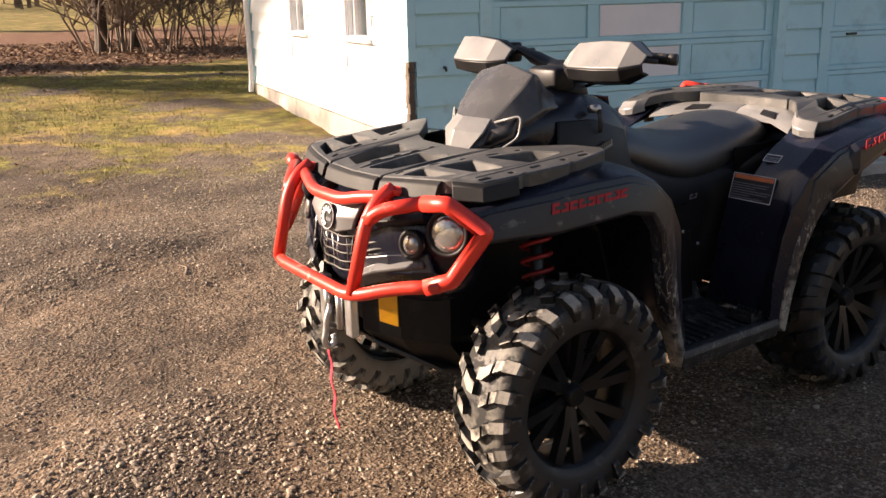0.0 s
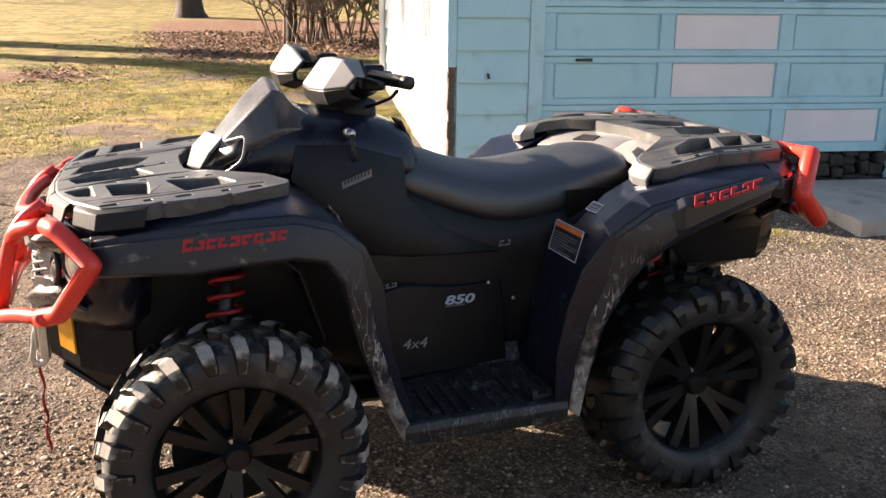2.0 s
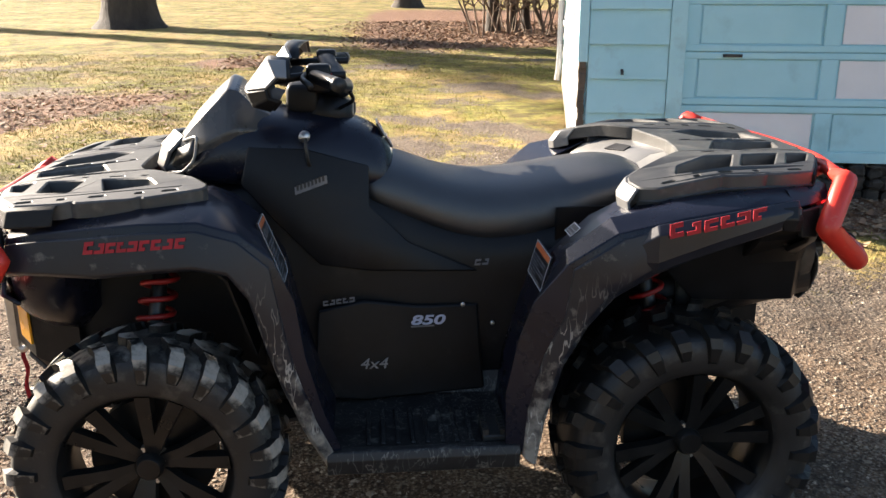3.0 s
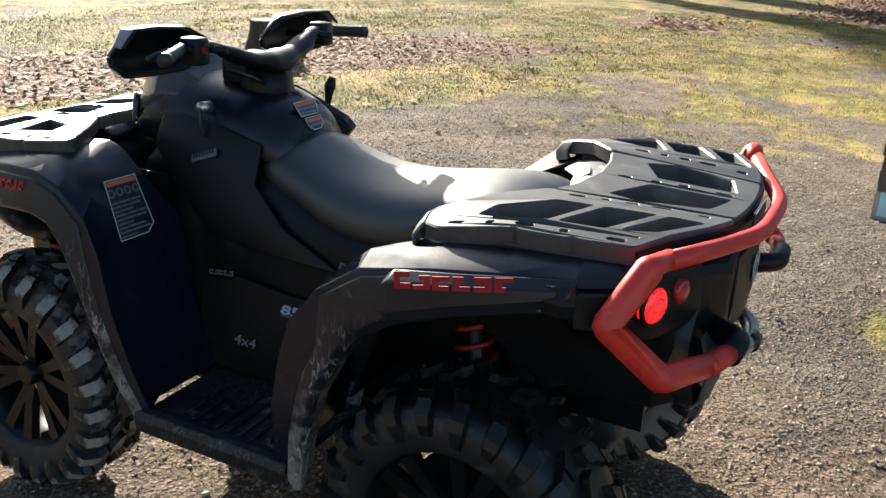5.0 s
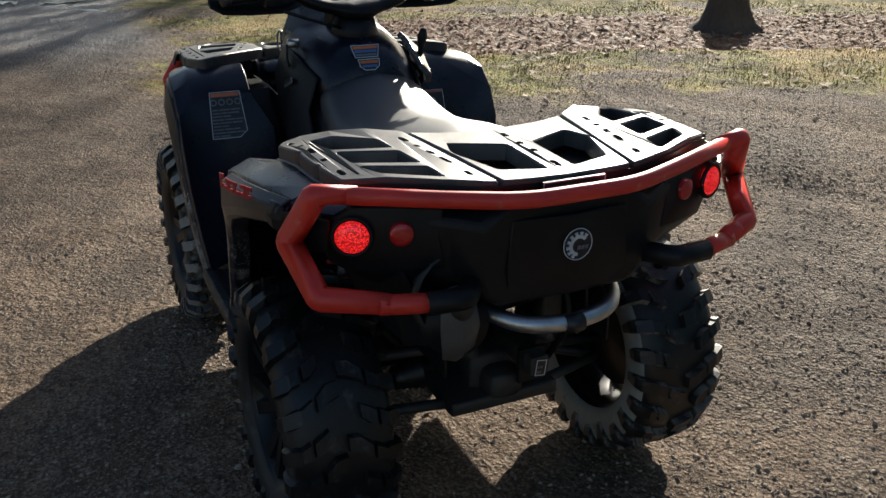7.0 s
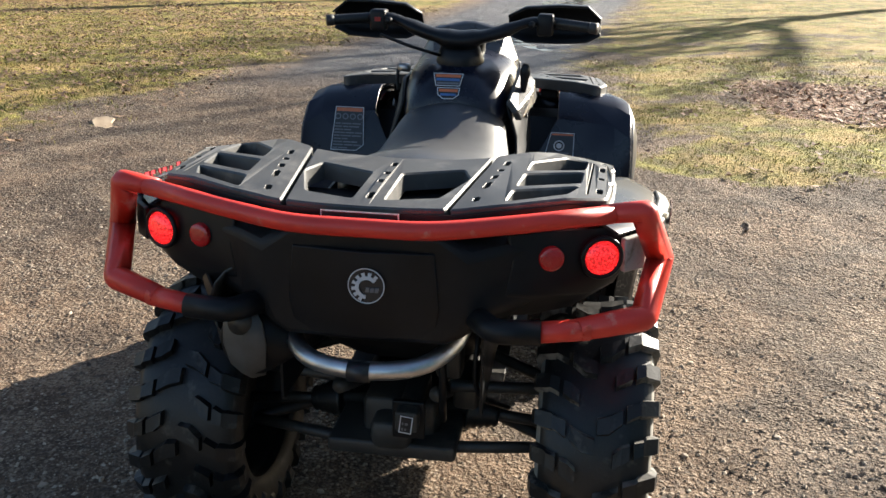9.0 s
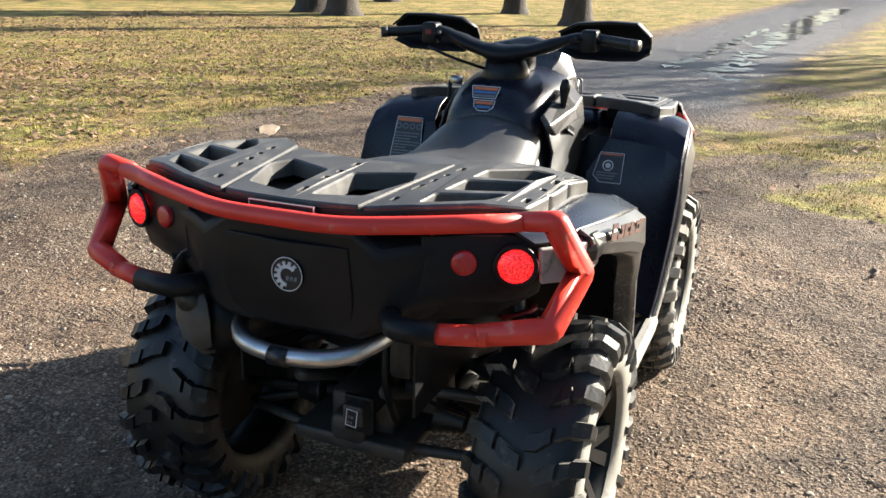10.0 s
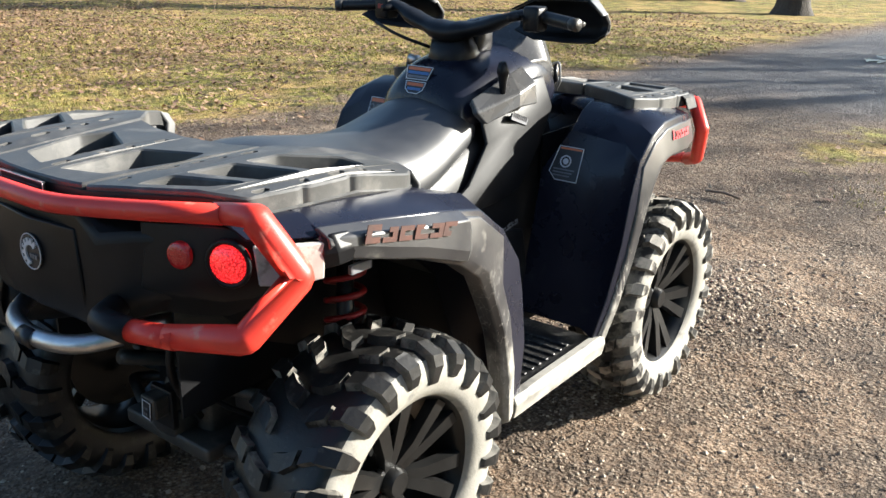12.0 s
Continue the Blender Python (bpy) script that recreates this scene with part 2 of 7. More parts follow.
def ground_material():
    m, nt, b = nodes_of("ground_gravel_grass")
    geo = nt.nodes.new("ShaderNodeNewGeometry")
    pos = geo.outputs["Position"]

    def noise_at(scale, detail=6.0, rough=0.65):
        n = put(nt, "ShaderNodeTexNoise", Scale=scale, Detail=detail, Roughness=rough)
        nt.links.new(pos, n.inputs["Vector"])
        return n.outputs["Fac"]

    def attr(name):
        n = nt.nodes.new("ShaderNodeAttribute")
        n.attribute_name = name
        return n.outputs["Fac"]

    def math2(op, a, bb):
        n = nt.nodes.new("ShaderNodeMath")
        n.operation = op
        for i, v in enumerate((a, bb)):
            if isinstance(v, bpy.types.NodeSocket):
                nt.links.new(v, n.inputs[i])
            else:
                n.inputs[i].default_value = v
        return n.outputs[0]

    vor = put(nt, "ShaderNodeTexVoronoi", Scale=75.0)
    nt.links.new(pos, vor.inputs["Vector"])
    vor2 = put(nt, "ShaderNodeTexVoronoi", Scale=31.0)
    nt.links.new(pos, vor2.inputs["Vector"])
    hue = nt.nodes.new("ShaderNodeSeparateColor")
    nt.links.new(vor.outputs["Color"], hue.inputs[0])
    broad, mid, fine = noise_at(0.7), noise_at(5.0), noise_at(42.0)
    dirt = mixed(nt, ramp(nt, broad, 0.36, 0.62), (0.076, 0.046, 0.028), (0.222, 0.147, 0.092))
    dirt = mixed(nt, ramp(nt, mid, 0.48, 0.74), dirt, (0.290, 0.207, 0.139))
    dirt = mixed(nt, ramp(nt, noise_at(2.1, 7.0, 0.7), 0.49, 0.60, 0.0, 0.85), dirt, (0.055, 0.036, 0.024))
    pebble = mixed(nt, hue.outputs[0], (0.13, 0.090, 0.058), (0.48, 0.395, 0.30))
    stony = ramp(nt, math2("ADD", math2("MULTIPLY", fine, 0.5), math2("MULTIPLY", noise_at(1.7, 6.0), 0.8)), 0.56, 0.74)
    gravel = mixed(nt, math2("MULTIPLY", ramp(nt, vor.outputs["Distance"], 0.55, 0.30), stony), dirt, pebble)
    speck = noise_at(95.0, 4.0, 0.7)
    gravel = mixed(nt, ramp(nt, speck, 0.55, 0.63, 0.0, 0.80), gravel, (0.37, 0.30, 0.225))
    gravel = mixed(nt, ramp(nt, speck, 0.47, 0.39, 0.0, 0.90), gravel, (0.036, 0.025, 0.018))
    gravel = mixed(nt, ramp(nt, noise_at(24.0, 5.0, 0.7), 0.47, 0.36, 0.0, 0.75), gravel, (0.050, 0.034, 0.024))
    gravel = mixed(nt, math2("MULTIPLY", attr("grit"), ramp(nt, mid, 0.35, 0.65, 0.15, 0.55)), gravel, (0.19, 0.165, 0.14))
    gravel = mixed(nt, math2("MULTIPLY", attr("grit"), ramp(nt, speck, 0.50, 0.42, 0.0, 0.9)), gravel, (0.035, 0.028, 0.024))
    gravel = mixed(nt, math2("MULTIPLY", attr("damp"), ramp(nt, mid, 0.30, 0.60, 1.0, 0.55)), gravel, (0.060, 0.042, 0.030))
    gravel = mixed(nt, ramp(nt, noise_at(0.95, 7.0, 0.68), 0.50, 0.62, 0.0, 0.62), gravel, (0.060, 0.044, 0.033))
    wet = mixed(nt, ramp(nt, fine, 0.3, 0.7), (0.038, 0.039, 0.046), (0.085, 0.084, 0.090))
    gravel = mixed(nt, attr("wet"), gravel, wet)
    straw = mixed(nt, ramp(nt, noise_at(16.0), 0.35, 0.65), (0.095, 0.100, 0.016), (0.42, 0.36, 0.085))
    straw = mixed(nt, ramp(nt, noise_at(4.0, 8.0, 0.75), 0.45, 0.56, 0.0, 0.85), straw, (0.090, 0.062, 0.026))
    straw = mixed(nt, ramp(nt, noise_at(1.1), 0.46, 0.66), straw, (0.40, 0.27, 0.10))
    edge = math2("ADD", attr("grass"), math2("MULTIPLY", math2("SUBTRACT", mid, 0.5), 1.1))
    edge = math2("ADD", edge, math2("MULTIPLY", math2("SUBTRACT", fine, 0.5), 0.9))
    col = mixed(nt, ramp(nt, edge, 0.38, 0.62), gravel, straw)
    leaf = mixed(nt, hue.outputs[1], (0.10, 0.045, 0.028), (0.30, 0.165, 0.095))
    lf = math2("ADD", attr("leaf"), math2("MULTIPLY", math2("SUBTRACT", noise_at(9.0), 0.5), 1.2))
    col = mixed(nt, ramp(nt, lf, 0.40, 0.60), col, leaf)
    nt.links.new(col, b.inputs["Base Color"])
    nt.links.new(ramp(nt, attr("wet"), 0, 1, 0.92, 0.45), b.inputs["Roughness"])
    b.inputs["Specular IOR Level"].default_value = 0.3
    h = math2("MULTIPLY", math2("ADD", math2("MULTIPLY", vor.outputs["Distance"], -0.8), math2("MULTIPLY", vor2.outputs["Distance"], -0.25)), ramp(nt, stony, 0, 1, 0.05, 1.0))
    h = math2("ADD", h, math2("MULTIPLY", fine, 2.0))
    h = math2("ADD", h, math2("MULTIPLY", speck, 0.5))
    h = math2("ADD", h, math2("MULTIPLY", mid, 1.6))
    h = math2("ADD", h, math2("MULTIPLY", noise_at(21.0, 3.0, 0.6), 1.5))
    bumped(nt, b, h, 1.0, 0.022)
    return m


def stone_material():
    m, nt, b = nodes_of("loose_gravel")
    geo = nt.nodes.new("ShaderNodeNewGeometry")
    col = mixed(nt, geo.outputs["Random Per Island"], (0.16, 0.118, 0.082), (0.46, 0.385, 0.295))
    col = mixed(nt, ramp(nt, grain(nt, 90, 3), 0.5, 0.8), col, (0.20, 0.155, 0.11))
    nt.links.new(col, b.inputs["Base Color"])
    b.inputs["Roughness"].default_value = 0.85
    return m


def island_material(name, a, c, rough=0.8, through_light=0.0):
    m, nt, b = nodes_of(name)
    geo = nt.nodes.new("ShaderNodeNewGeometry")
    col = mixed(nt, geo.outputs["Random Per Island"], a, c)
    col = mixed(nt, ramp(nt, grain(nt, 25, 3), 0.35, 0.7, 0, 0.5), col, tuple(v * 0.6 for v in a))
    nt.links.new(col, b.inputs["Base Color"])
    b.inputs["Roughness"].default_value = rough
    return m


M_GROUND = ground_material()
M_STONE = stone_material()
M_BLADE = island_material("dry_lawn_blades", (0.115, 0.125, 0.018), (0.46, 0.37, 0.095))
M_LEAF = island_material("fallen_oak_leaves", (0.10, 0.05, 0.03), (0.46, 0.30, 0.18))
M_CRUMB = island_material("dark_leaf_crumbs", (0.030, 0.020, 0.014), (0.16, 0.10, 0.06))
M_TWIG = surf("bare_twigs", (0.12, 0.085, 0.06), (0.23, 0.175, 0.13), 3, 40, (0.8, 0.95), 0.4)
M_TAN = surf("dry_inner_bark", (0.30, 0.22, 0.14), (0.44, 0.34, 0.23), 14, 60, (0.7, 0.85), 0.4, stretch=(0.3, 1, 1))
M_BARK = surf("tree_bark", (0.030, 0.024, 0.018), (0.075, 0.061, 0.047), 2.5, 26, (0.85, 0.95), 1.0, stretch=(1, 1, 0.25))
M_BARK.node_tree.nodes["Bump"].inputs["Distance"].default_value = 0.03
M_BLUE = surf("weathered_blue_paint", (0.40, 0.68, 0.74), (0.48, 0.76, 0.81), 2.0, 60, (0.5, 0.65), 0.15, dust=(0.27, 0.44, 0.48), dust_at=(0.55, 0.8), dust_scale=4)
M_BLUEDOOR = surf("garage_door_paint", (0.38, 0.67, 0.74), (0.45, 0.74, 0.81), 1.6, 50, (0.45, 0.6), 0.12, dust=(0.24, 0.43, 0.48), dust_at=(0.55, 0.85), dust_scale=3)
M_WHITE = surf("white_primer_paint", (0.84, 0.82, 0.82), (0.78, 0.76, 0.77), 2.5, 60, (0.5, 0.6), 0.1)
# Siding paint raised near white to carry the side wall's sunlit glare.
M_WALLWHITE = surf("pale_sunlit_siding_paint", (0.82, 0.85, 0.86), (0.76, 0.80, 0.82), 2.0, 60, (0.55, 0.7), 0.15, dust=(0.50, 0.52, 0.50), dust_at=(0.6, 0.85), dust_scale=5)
M_CONCRETE = surf("weathered_concrete", (0.34, 0.315, 0.28), (0.44, 0.41, 0.37), 3, 80, (0.8, 0.92), 0.4, dust=(0.22, 0.19, 0.15), dust_at=(0.5, 0.75), dust_scale=5)
M_FOOTING = surf("shaded_footing_stone", (0.020, 0.017, 0.014), (0.062, 0.052, 0.043), 8, 60, (0.85, 0.95), 0.6)
M_ROOF = surf("asphalt_shingle", (0.06, 0.06, 0.062), (0.10, 0.098, 0.095), 3, 60, (0.85, 0.95), 0.4)
M_WOODRAW = surf("bare_split_wood", (0.07, 0.052, 0.038), (0.17, 0.13, 0.095), 6, 90, (0.8, 0.9), 0.5, stretch=(1, 1, 0.2))
M_PANE, _nt, _b = nodes_of("window_glass")
_b.inputs["Base Color"].default_value = (0.9, 0.95, 0.95, 1)
_b.inputs["Transmission Weight"].default_value = 1.0
_b.inputs["Roughness"].default_value = 0.02
M_WATER, _nt, _b = nodes_of("puddle_water")
_b.inputs["Base Color"].default_value = (0.03, 0.03, 0.03, 1)
_b.inputs["Roughness"].default_value = 0.16
bumped(_nt, _b, grain(_nt, 14, 2), 0.05, 0.01)


# ---- building helpers ----
def link(name, bm, material, parent=None, label="", smooth=False, angle=None):
    bm.normal_update()
    me = bpy.data.meshes.new(name)
    bm.to_mesh(me)
    bm.free()
    for m in material if isinstance(material, (list, tuple)) else [material]:
        me.materials.append(m)
    if smooth or angle:
        me.polygons.foreach_set("use_smooth", [True] * len(me.polygons))
        if angle:
            me.set_sharp_from_angle(angle=radians(angle))
    ob = new(name, me)
    if parent:
        ob.parent = parent
    return tagged(ob, label)


def part(name, bm, material, parent, label="", **kw):
    return link(name, bm, material, parent, label, **kw)


def thing(name, label, category, m=None, group=""):
    ob = new(name)
    ob.empty_display_size = 0.2
    if m is not None:
        ob.matrix_basis = m
    return tagged(ob, label, category, group)


def box(bm, x0, x1, y0, y1, z0, z1, bevel=0.0, seg=2):
    got = bmesh.ops.create_cube(bm, size=1)["verts"]
    for v in got:
        v.co = Vector(((x0 + x1) / 2 + v.co.x * (x1 - x0), (y0 + y1) / 2 + v.co.y * (y1 - y0), (z0 + z1) / 2 + v.co.z * (z1 - z0)))
    if bevel:
        edges = {e for v in got for e in v.link_edges}
        bmesh.ops.bevel(bm, geom=list(edges), offset=bevel, segments=seg, affect="EDGES", profile=0.5)
    return bm


def boxes(*specs, bevel=0.0):
    bm = bmesh.new()
    for s in specs:
        box(bm, *s, bevel=bevel)
    return bm


def tube(bm, pts, r, seg=12, cap=True, flat=1.0):
    """A round bar along a line of points; r is one radius or one a point."""
    pts = [Vector(p) for p in pts]
    rs = r if isinstance(r, (list, tuple)) else [r] * len(pts)
    up = None
    rings = []
    for i, p in enumerate(pts):
        a = (p - pts[i - 1]).normalized() if i else None
        c = (pts[i + 1] - p).normalized() if i + 1 < len(pts) else None
        d = ((a or c) + (c or a)).normalized()
        if up is None:
            up = d.orthogonal().normalized()
            if abs(d.z) < 0.9:
                up = (Vector((0, 0, 1)) - d * d.z).normalized()
        up = (up - d * up.dot(d)).normalized()
        side = d.cross(up)
        stretch = 1.0
        if a and c:
            stretch = min(1.5, 1 / max(0.5, a.dot(d)))
        rings.append([bm.verts.new(p + (up * math.cos(t) * flat + side * math.sin(t) * stretch) * rs[i]) for t in (2 * math.pi * k / seg for k in range(seg))])
    for q, w in zip(rings, rings[1:]):
        for k in range(seg):
            bm.faces.new((q[k], q[(k + 1) % seg], w[(k + 1) % seg], w[k]))
    if cap:
        bm.faces.new(rings[0][::-1])
        bm.faces.new(rings[-1])
    return bm


def rounded(pts, r=0.05, n=4):
    """The same line of points with its corners turned into short arcs."""
    pts = [Vector(p) for p in pts]
    out = [pts[0]]
    for a, p, c in zip(pts, pts[1:], pts[2:]):
        q, w = p + (a - p).normalized() * min(r, (a - p).length * 0.45), p + (c - p).normalized() * min(r, (c - p).length * 0.45)
        out += [q * (1 - t) ** 2 + p * 2 * t * (1 - t) + w * t * t for t in (k / n for k in range(n + 1))]
    return out + [pts[-1]]


def bar(pts, r, seg=12, bend=0.05, n=4, flat=1.0):
    return tube(bmesh.new(), rounded(pts, bend, n) if bend else pts, r, seg, flat=flat)


def sheet(rows, thick=0.0, flip=False, closed=False):
    """A surface through rows of points, given a thickness."""
    bm = bmesh.new()
    vs = [[bm.verts.new(p) for p in row] for row in rows]
    n = len(vs[0])
    for q, w in zip(vs, vs[1:]):
        for k in range(n if closed else n - 1):
            f = (q[k], q[(k + 1) % n], w[(k + 1) % n], w[k])
            bm.faces.new(f[::-1] if flip else f)
    bm.normal_update()
    if thick:
        for v in bm.verts:
            v.co += v.normal * thick / 2
        bmesh.ops.solidify(bm, geom=bm.faces[:], thickness=thick)
    bmesh.ops.recalc_face_normals(bm, faces=bm.faces[:])
    return bm


def loft(sections, caps=True):
    """A closed body through rings of equal count; every section is x and the left half's (y, z) from the bottom up."""
    rows = []
    for x, half in sections:
        rows.append([(x, y, z) for y, z in half] + [(x, -y, z) for y, z in reversed(half)])
    bm = bmesh.new()
    vs = [[bm.verts.new(p) for p in row] for row in rows]
    n = len(vs[0])
    for q, w in zip(vs, vs[1:]):
        for k in range(n):
            bm.faces.new((q[k], w[k], w[(k + 1) % n], q[(k + 1) % n]))
    if caps:
        bm.faces.new(vs[0])
        bm.faces.new(vs[-1][::-1])
    bmesh.ops.recalc_face_normals(bm, faces=bm.faces[:])
    return bm


def soften(ob, levels=2):
    md = ob.modifiers.new("soften", "SUBSURF")
    md.levels = md.render_levels = levels
    return ob


def edged(ob, width=0.004, seg=2, angle=35):
    md = ob.modifiers.new("edges", "BEVEL")
    md.width, md.segments, md.limit_method, md.angle_limit = width, seg, "ANGLE", radians(angle)
    return ob


def revolve(bm, profile, seg=48, axis_y=True, centre=(0, 0, 0)):
    """Turn (radius, y) points round the y axis."""
    rings = [[bm.verts.new((centre[0] + r * math.cos(t), centre[1] + y, centre[2] + r * math.sin(t))) for t in (2 * math.pi * k / seg for k in range(seg))] for r, y in profile]
    for q, w in zip(rings, rings[1:]):
        for k in range(seg):
            bm.faces.new((q[k], q[(k + 1) % seg], w[(k + 1) % seg], w[k]))
    return rings


def raw(name, verts, faces, material, label="", category="", kind="stuff", smooth=False):
    me = bpy.data.meshes.new(name)
    me.from_pydata(verts, [], faces)
    me.materials.append(material)
    if smooth:
        me.polygons.foreach_set("use_smooth", [True] * len(me.polygons))
    return tagged(new(name, me), label, category, kind=kind)


# ---- ground ----
def rise(x, y):
    """Height of the ground: level round the vehicle, rising towards the garage, falling along the drive."""
    s = np.maximum(0, -y - 0.8)
    z = np.where(s < 3.2, 0.045 * s, 0.144 + 0.022 * (s - 3.2))
    return z - 0.01 * np.maximum(0, x - 3)


def soft_step(v, a, b):
    t = np.clip((v - a) / (b - a), 0, 1)
    return t * t * (3 - 2 * t)


EDGE_X = [-40, -1.2, -0.4, 0.6, 1.5, 2.5, 3.3, 4.0, 5.0, 7.0, 13, 30, 80]
EDGE_R = [-5.0, -4.9, -4.9, -5.3, -5.4, -3.3, -1.0, -0.35, -0.05, -0.2, -0.35, -1.9, -6]
EDGE_L = [4.6, 4.5, 4.5, 4.4, 4.2, 4.05, 3.95, 3.9, 3.95, 3.75, 3.4, 2.9, 1.0]


def blotch(x, y, f, ph):
    """Smooth irregular patches between about -1 and 1, f to the metre."""
    u = x + 0.9 / f * np.sin(f * 0.83 * y + ph) + 0.35 / f * np.sin(f * 2.3 * y - 1.7 * ph)
    v = y + 0.8 / f * np.sin(f * 0.91 * x + 2.1 * ph) + 0.30 / f * np.sin(f * 2.7 * x + ph)
    return 0.62 * np.sin(f * u + ph) * np.cos(f * 1.13 * v - ph) + 0.38 * np.sin(f * 2.17 * u + 0.4 * v * f + 3 * ph) * np.cos(f * 1.93 * v - 0.5 * u * f + ph)


def lawn(x, y):
    right = soft_step(np.interp(x, EDGE_X, EDGE_R) - y, -1.3, 1.6)
    left = soft_step(y - np.interp(x, EDGE_X, EDGE_L), -0.8, 0.9)
    front = 0.64 * soft_step(-y, 1.0, 2.0) * soft_step(-x, 0.9, 1.8) * soft_step(y, -2.7, -2.2)
    sparse = 0.34 * soft_step(-y, 2.4, 5.5) * soft_step(x, -1.4, -0.6)
    base = np.maximum(np.maximum(right, left), np.maximum(front, sparse))
    worn = 0.62 * blotch(x, y, 1.3, 0.7) + 0.40 * blotch(x, y, 3.7, 2.0) - 0.06
    yard = soft_step(base, 0.02, 0.35) * (1 - 0.75 * soft_step(np.hypot(x - 1, y + 2), 9, 16)) * (1 - 0.5 * soft_step(y, 3, 4))
    return np.clip(base * (1 - 0.14 * yard) + worn * yard, 0, 1)


def litter(x, y):
    thicket = soft_step(-y, 12.8 - 0.25 * (x + 2), 15.0 - 0.25 * (x + 2)) * soft_step(-y, 34, 24) * soft_step(x, 1.5, -0.5)
    d = 0.89 * (x - 4.5) - 0.46 * (y + 3.45)
    band = soft_step(d, -0.35, 0.25) * soft_step(-d, -2.6, -1.7) * soft_step(y, -8.8, -7.2) * soft_step(-y, 1.2, 2.4)
    pile = np.exp(-((x - 2.2) ** 2 + (y + 11.3) ** 2) / 0.7)
    wall = 0.75 * soft_step(-y, 1.9, 2.5) * soft_step(-x, 1.3, 2.0) * soft_step(y, -3.4, -3.0)
    left = 0.45 * soft_step(y, 5.6, 7.5) * soft_step(-x, -9, -6)
    return np.clip(np.maximum(np.maximum(thicket, band * 0.95), np.maximum(np.maximum(pile, left), wall)), 0, 1)


def relief(gx, gy):
    """The ground with its unevenness, two gravel heaps and wheel ruts."""
    z = rise(gx, gy)
    rough = np.zeros_like(z)
    for f, a, ph in ((1.3, 0.010, 0.3), (2.9, 0.007, 1.7), (6.1, 0.005, 0.9), (11.7, 0.003, 2.2)):
        rough += a * np.sin(f * gx + ph + 1.3 * np.sin(0.7 * f * gy)) * np.cos(f * 1.1 * gy - ph + np.sin(0.8 * f * gx))
    calm = 1 - 0.8 * np.exp(-((gx / 1.3) ** 2 + (gy / 1.0) ** 2))
    z = z + rough * calm * np.clip(1.5 - 0.02 * np.hypot(gx, gy), 0.2, 1.5)
    for px, py, h, w in ((1.15, -2.7, 0.05, 0.75), (1.56, -0.32, 0.035, 0.5)):
        z = z + h * np.exp(-((gx - px) ** 2 + (gy - py) ** 2) / (2 * w * w * 0.35))
    # faint wheel ruts curving over the yard
    for k in (0.0, 1.5):
        d = gy - (-4.0 + k + 0.35 * (gx - 0.5) + 0.05 * (gx - 0.5) ** 2)
        z = z - 0.018 * np.exp(-(d / 0.16) ** 2) * soft_step(gx, -0.8, 0.3) * soft_step(-gx, -4.5, -3.5)
    return z


def build_ground():
    n = 430
    u = np.linspace(-1, 1, n)
    warp = 1.5 * np.sinh(5.1 * u)
    gx, gy = np.meshgrid(warp + 0.6, warp - 0.8, indexing="ij")
    z = relief(gx, gy)
    verts = np.stack([gx, gy, z], -1).reshape(-1, 3)
    idx = np.arange(n * n).reshape(n, n)
    faces = np.stack([idx[:-1, :-1], idx[1:, :-1], idx[1:, 1:], idx[:-1, 1:]], -1).reshape(-1, 4)
    ob = raw("ground", verts.tolist(), faces.tolist(), M_GROUND, "brown gravel and dirt yard with winter lawn", "ground", "structure", True)
    x, y = verts[:, 0], verts[:, 1]
    wet = soft_step(x, 5.0, 8.0) * soft_step(np.interp(x, EDGE_X, EDGE_L) - y, 0.0, 0.9) * soft_step(y - np.interp(x, EDGE_X, EDGE_R), -0.2, 0.5) * 0.9
    damp = 0.85 * np.exp(-(((x - 1.2) / 1.7) ** 2 + ((y + 4.7) / 1.2) ** 2)) + 0.5 * np.exp(-(((x - 4.2) / 1.5) ** 2 + ((y - 1.6) / 1.2) ** 2))
    grit = soft_step(-y, 0.5, 1.4) * soft_step(-x, -0.9, 0.4)
    for name, values in (("grass", lawn(x, y)), ("leaf", litter(x, y)), ("wet", wet), ("damp", damp), ("grit", grit)):
        a = ob.data.attributes.new(name, "FLOAT", "POINT")
        a.data.foreach_set("value", values.astype(np.float32))
    return ob


ground = build_ground()


def flat_rise(x, y):
    return float(rise(np.float64(x), np.float64(y)))


# rain water standing in broken patches in the wheel tracks of the drive
def puddle(x0, x1, off, half, seed):
    rnd = random.Random(seed)
    bm = bmesh.new()
    x = x0
    while x < x1:
        far = (x - x0) / (x1 - x0)
        mid = 0.66 - 0.030 * (x - 10.5) - 0.0004 * (x - 10.5) ** 2 + off
        for _ in range(4):
            long, wide = rnd.uniform(0.05, 0.16) * (1 + 0.05 * (x - 10)), half * rnd.uniform(0.15, 0.75)
            cx, cy = x + rnd.uniform(-0.2, 0.2), mid + half * rnd.uniform(-0.7, 0.7)
            ph, n = rnd.uniform(0, 6.28), 18
            z = flat_rise(cx, cy) + 0.014
            bm.faces.new([bm.verts.new((cx + long * (1 + 0.35 * math.sin(3 * t + ph) + 0.2 * math.sin(7 * t - ph)) * math.cos(t), cy + wide * (1 + 0.3 * math.sin(2 * t + ph) + 0.2 * math.sin(5 * t + 2 * ph)) * math.sin(t), z)) for t in (2 * math.pi * k / n for k in range(n))])
            z += 0.001
        x += rnd.uniform(0.30, 0.75) * (1 + 0.5 * far)
    return tagged(link("puddle", bm, M_WATER), "broken rain puddle in a wheel track of the dark drive", "puddle", kind="structure")


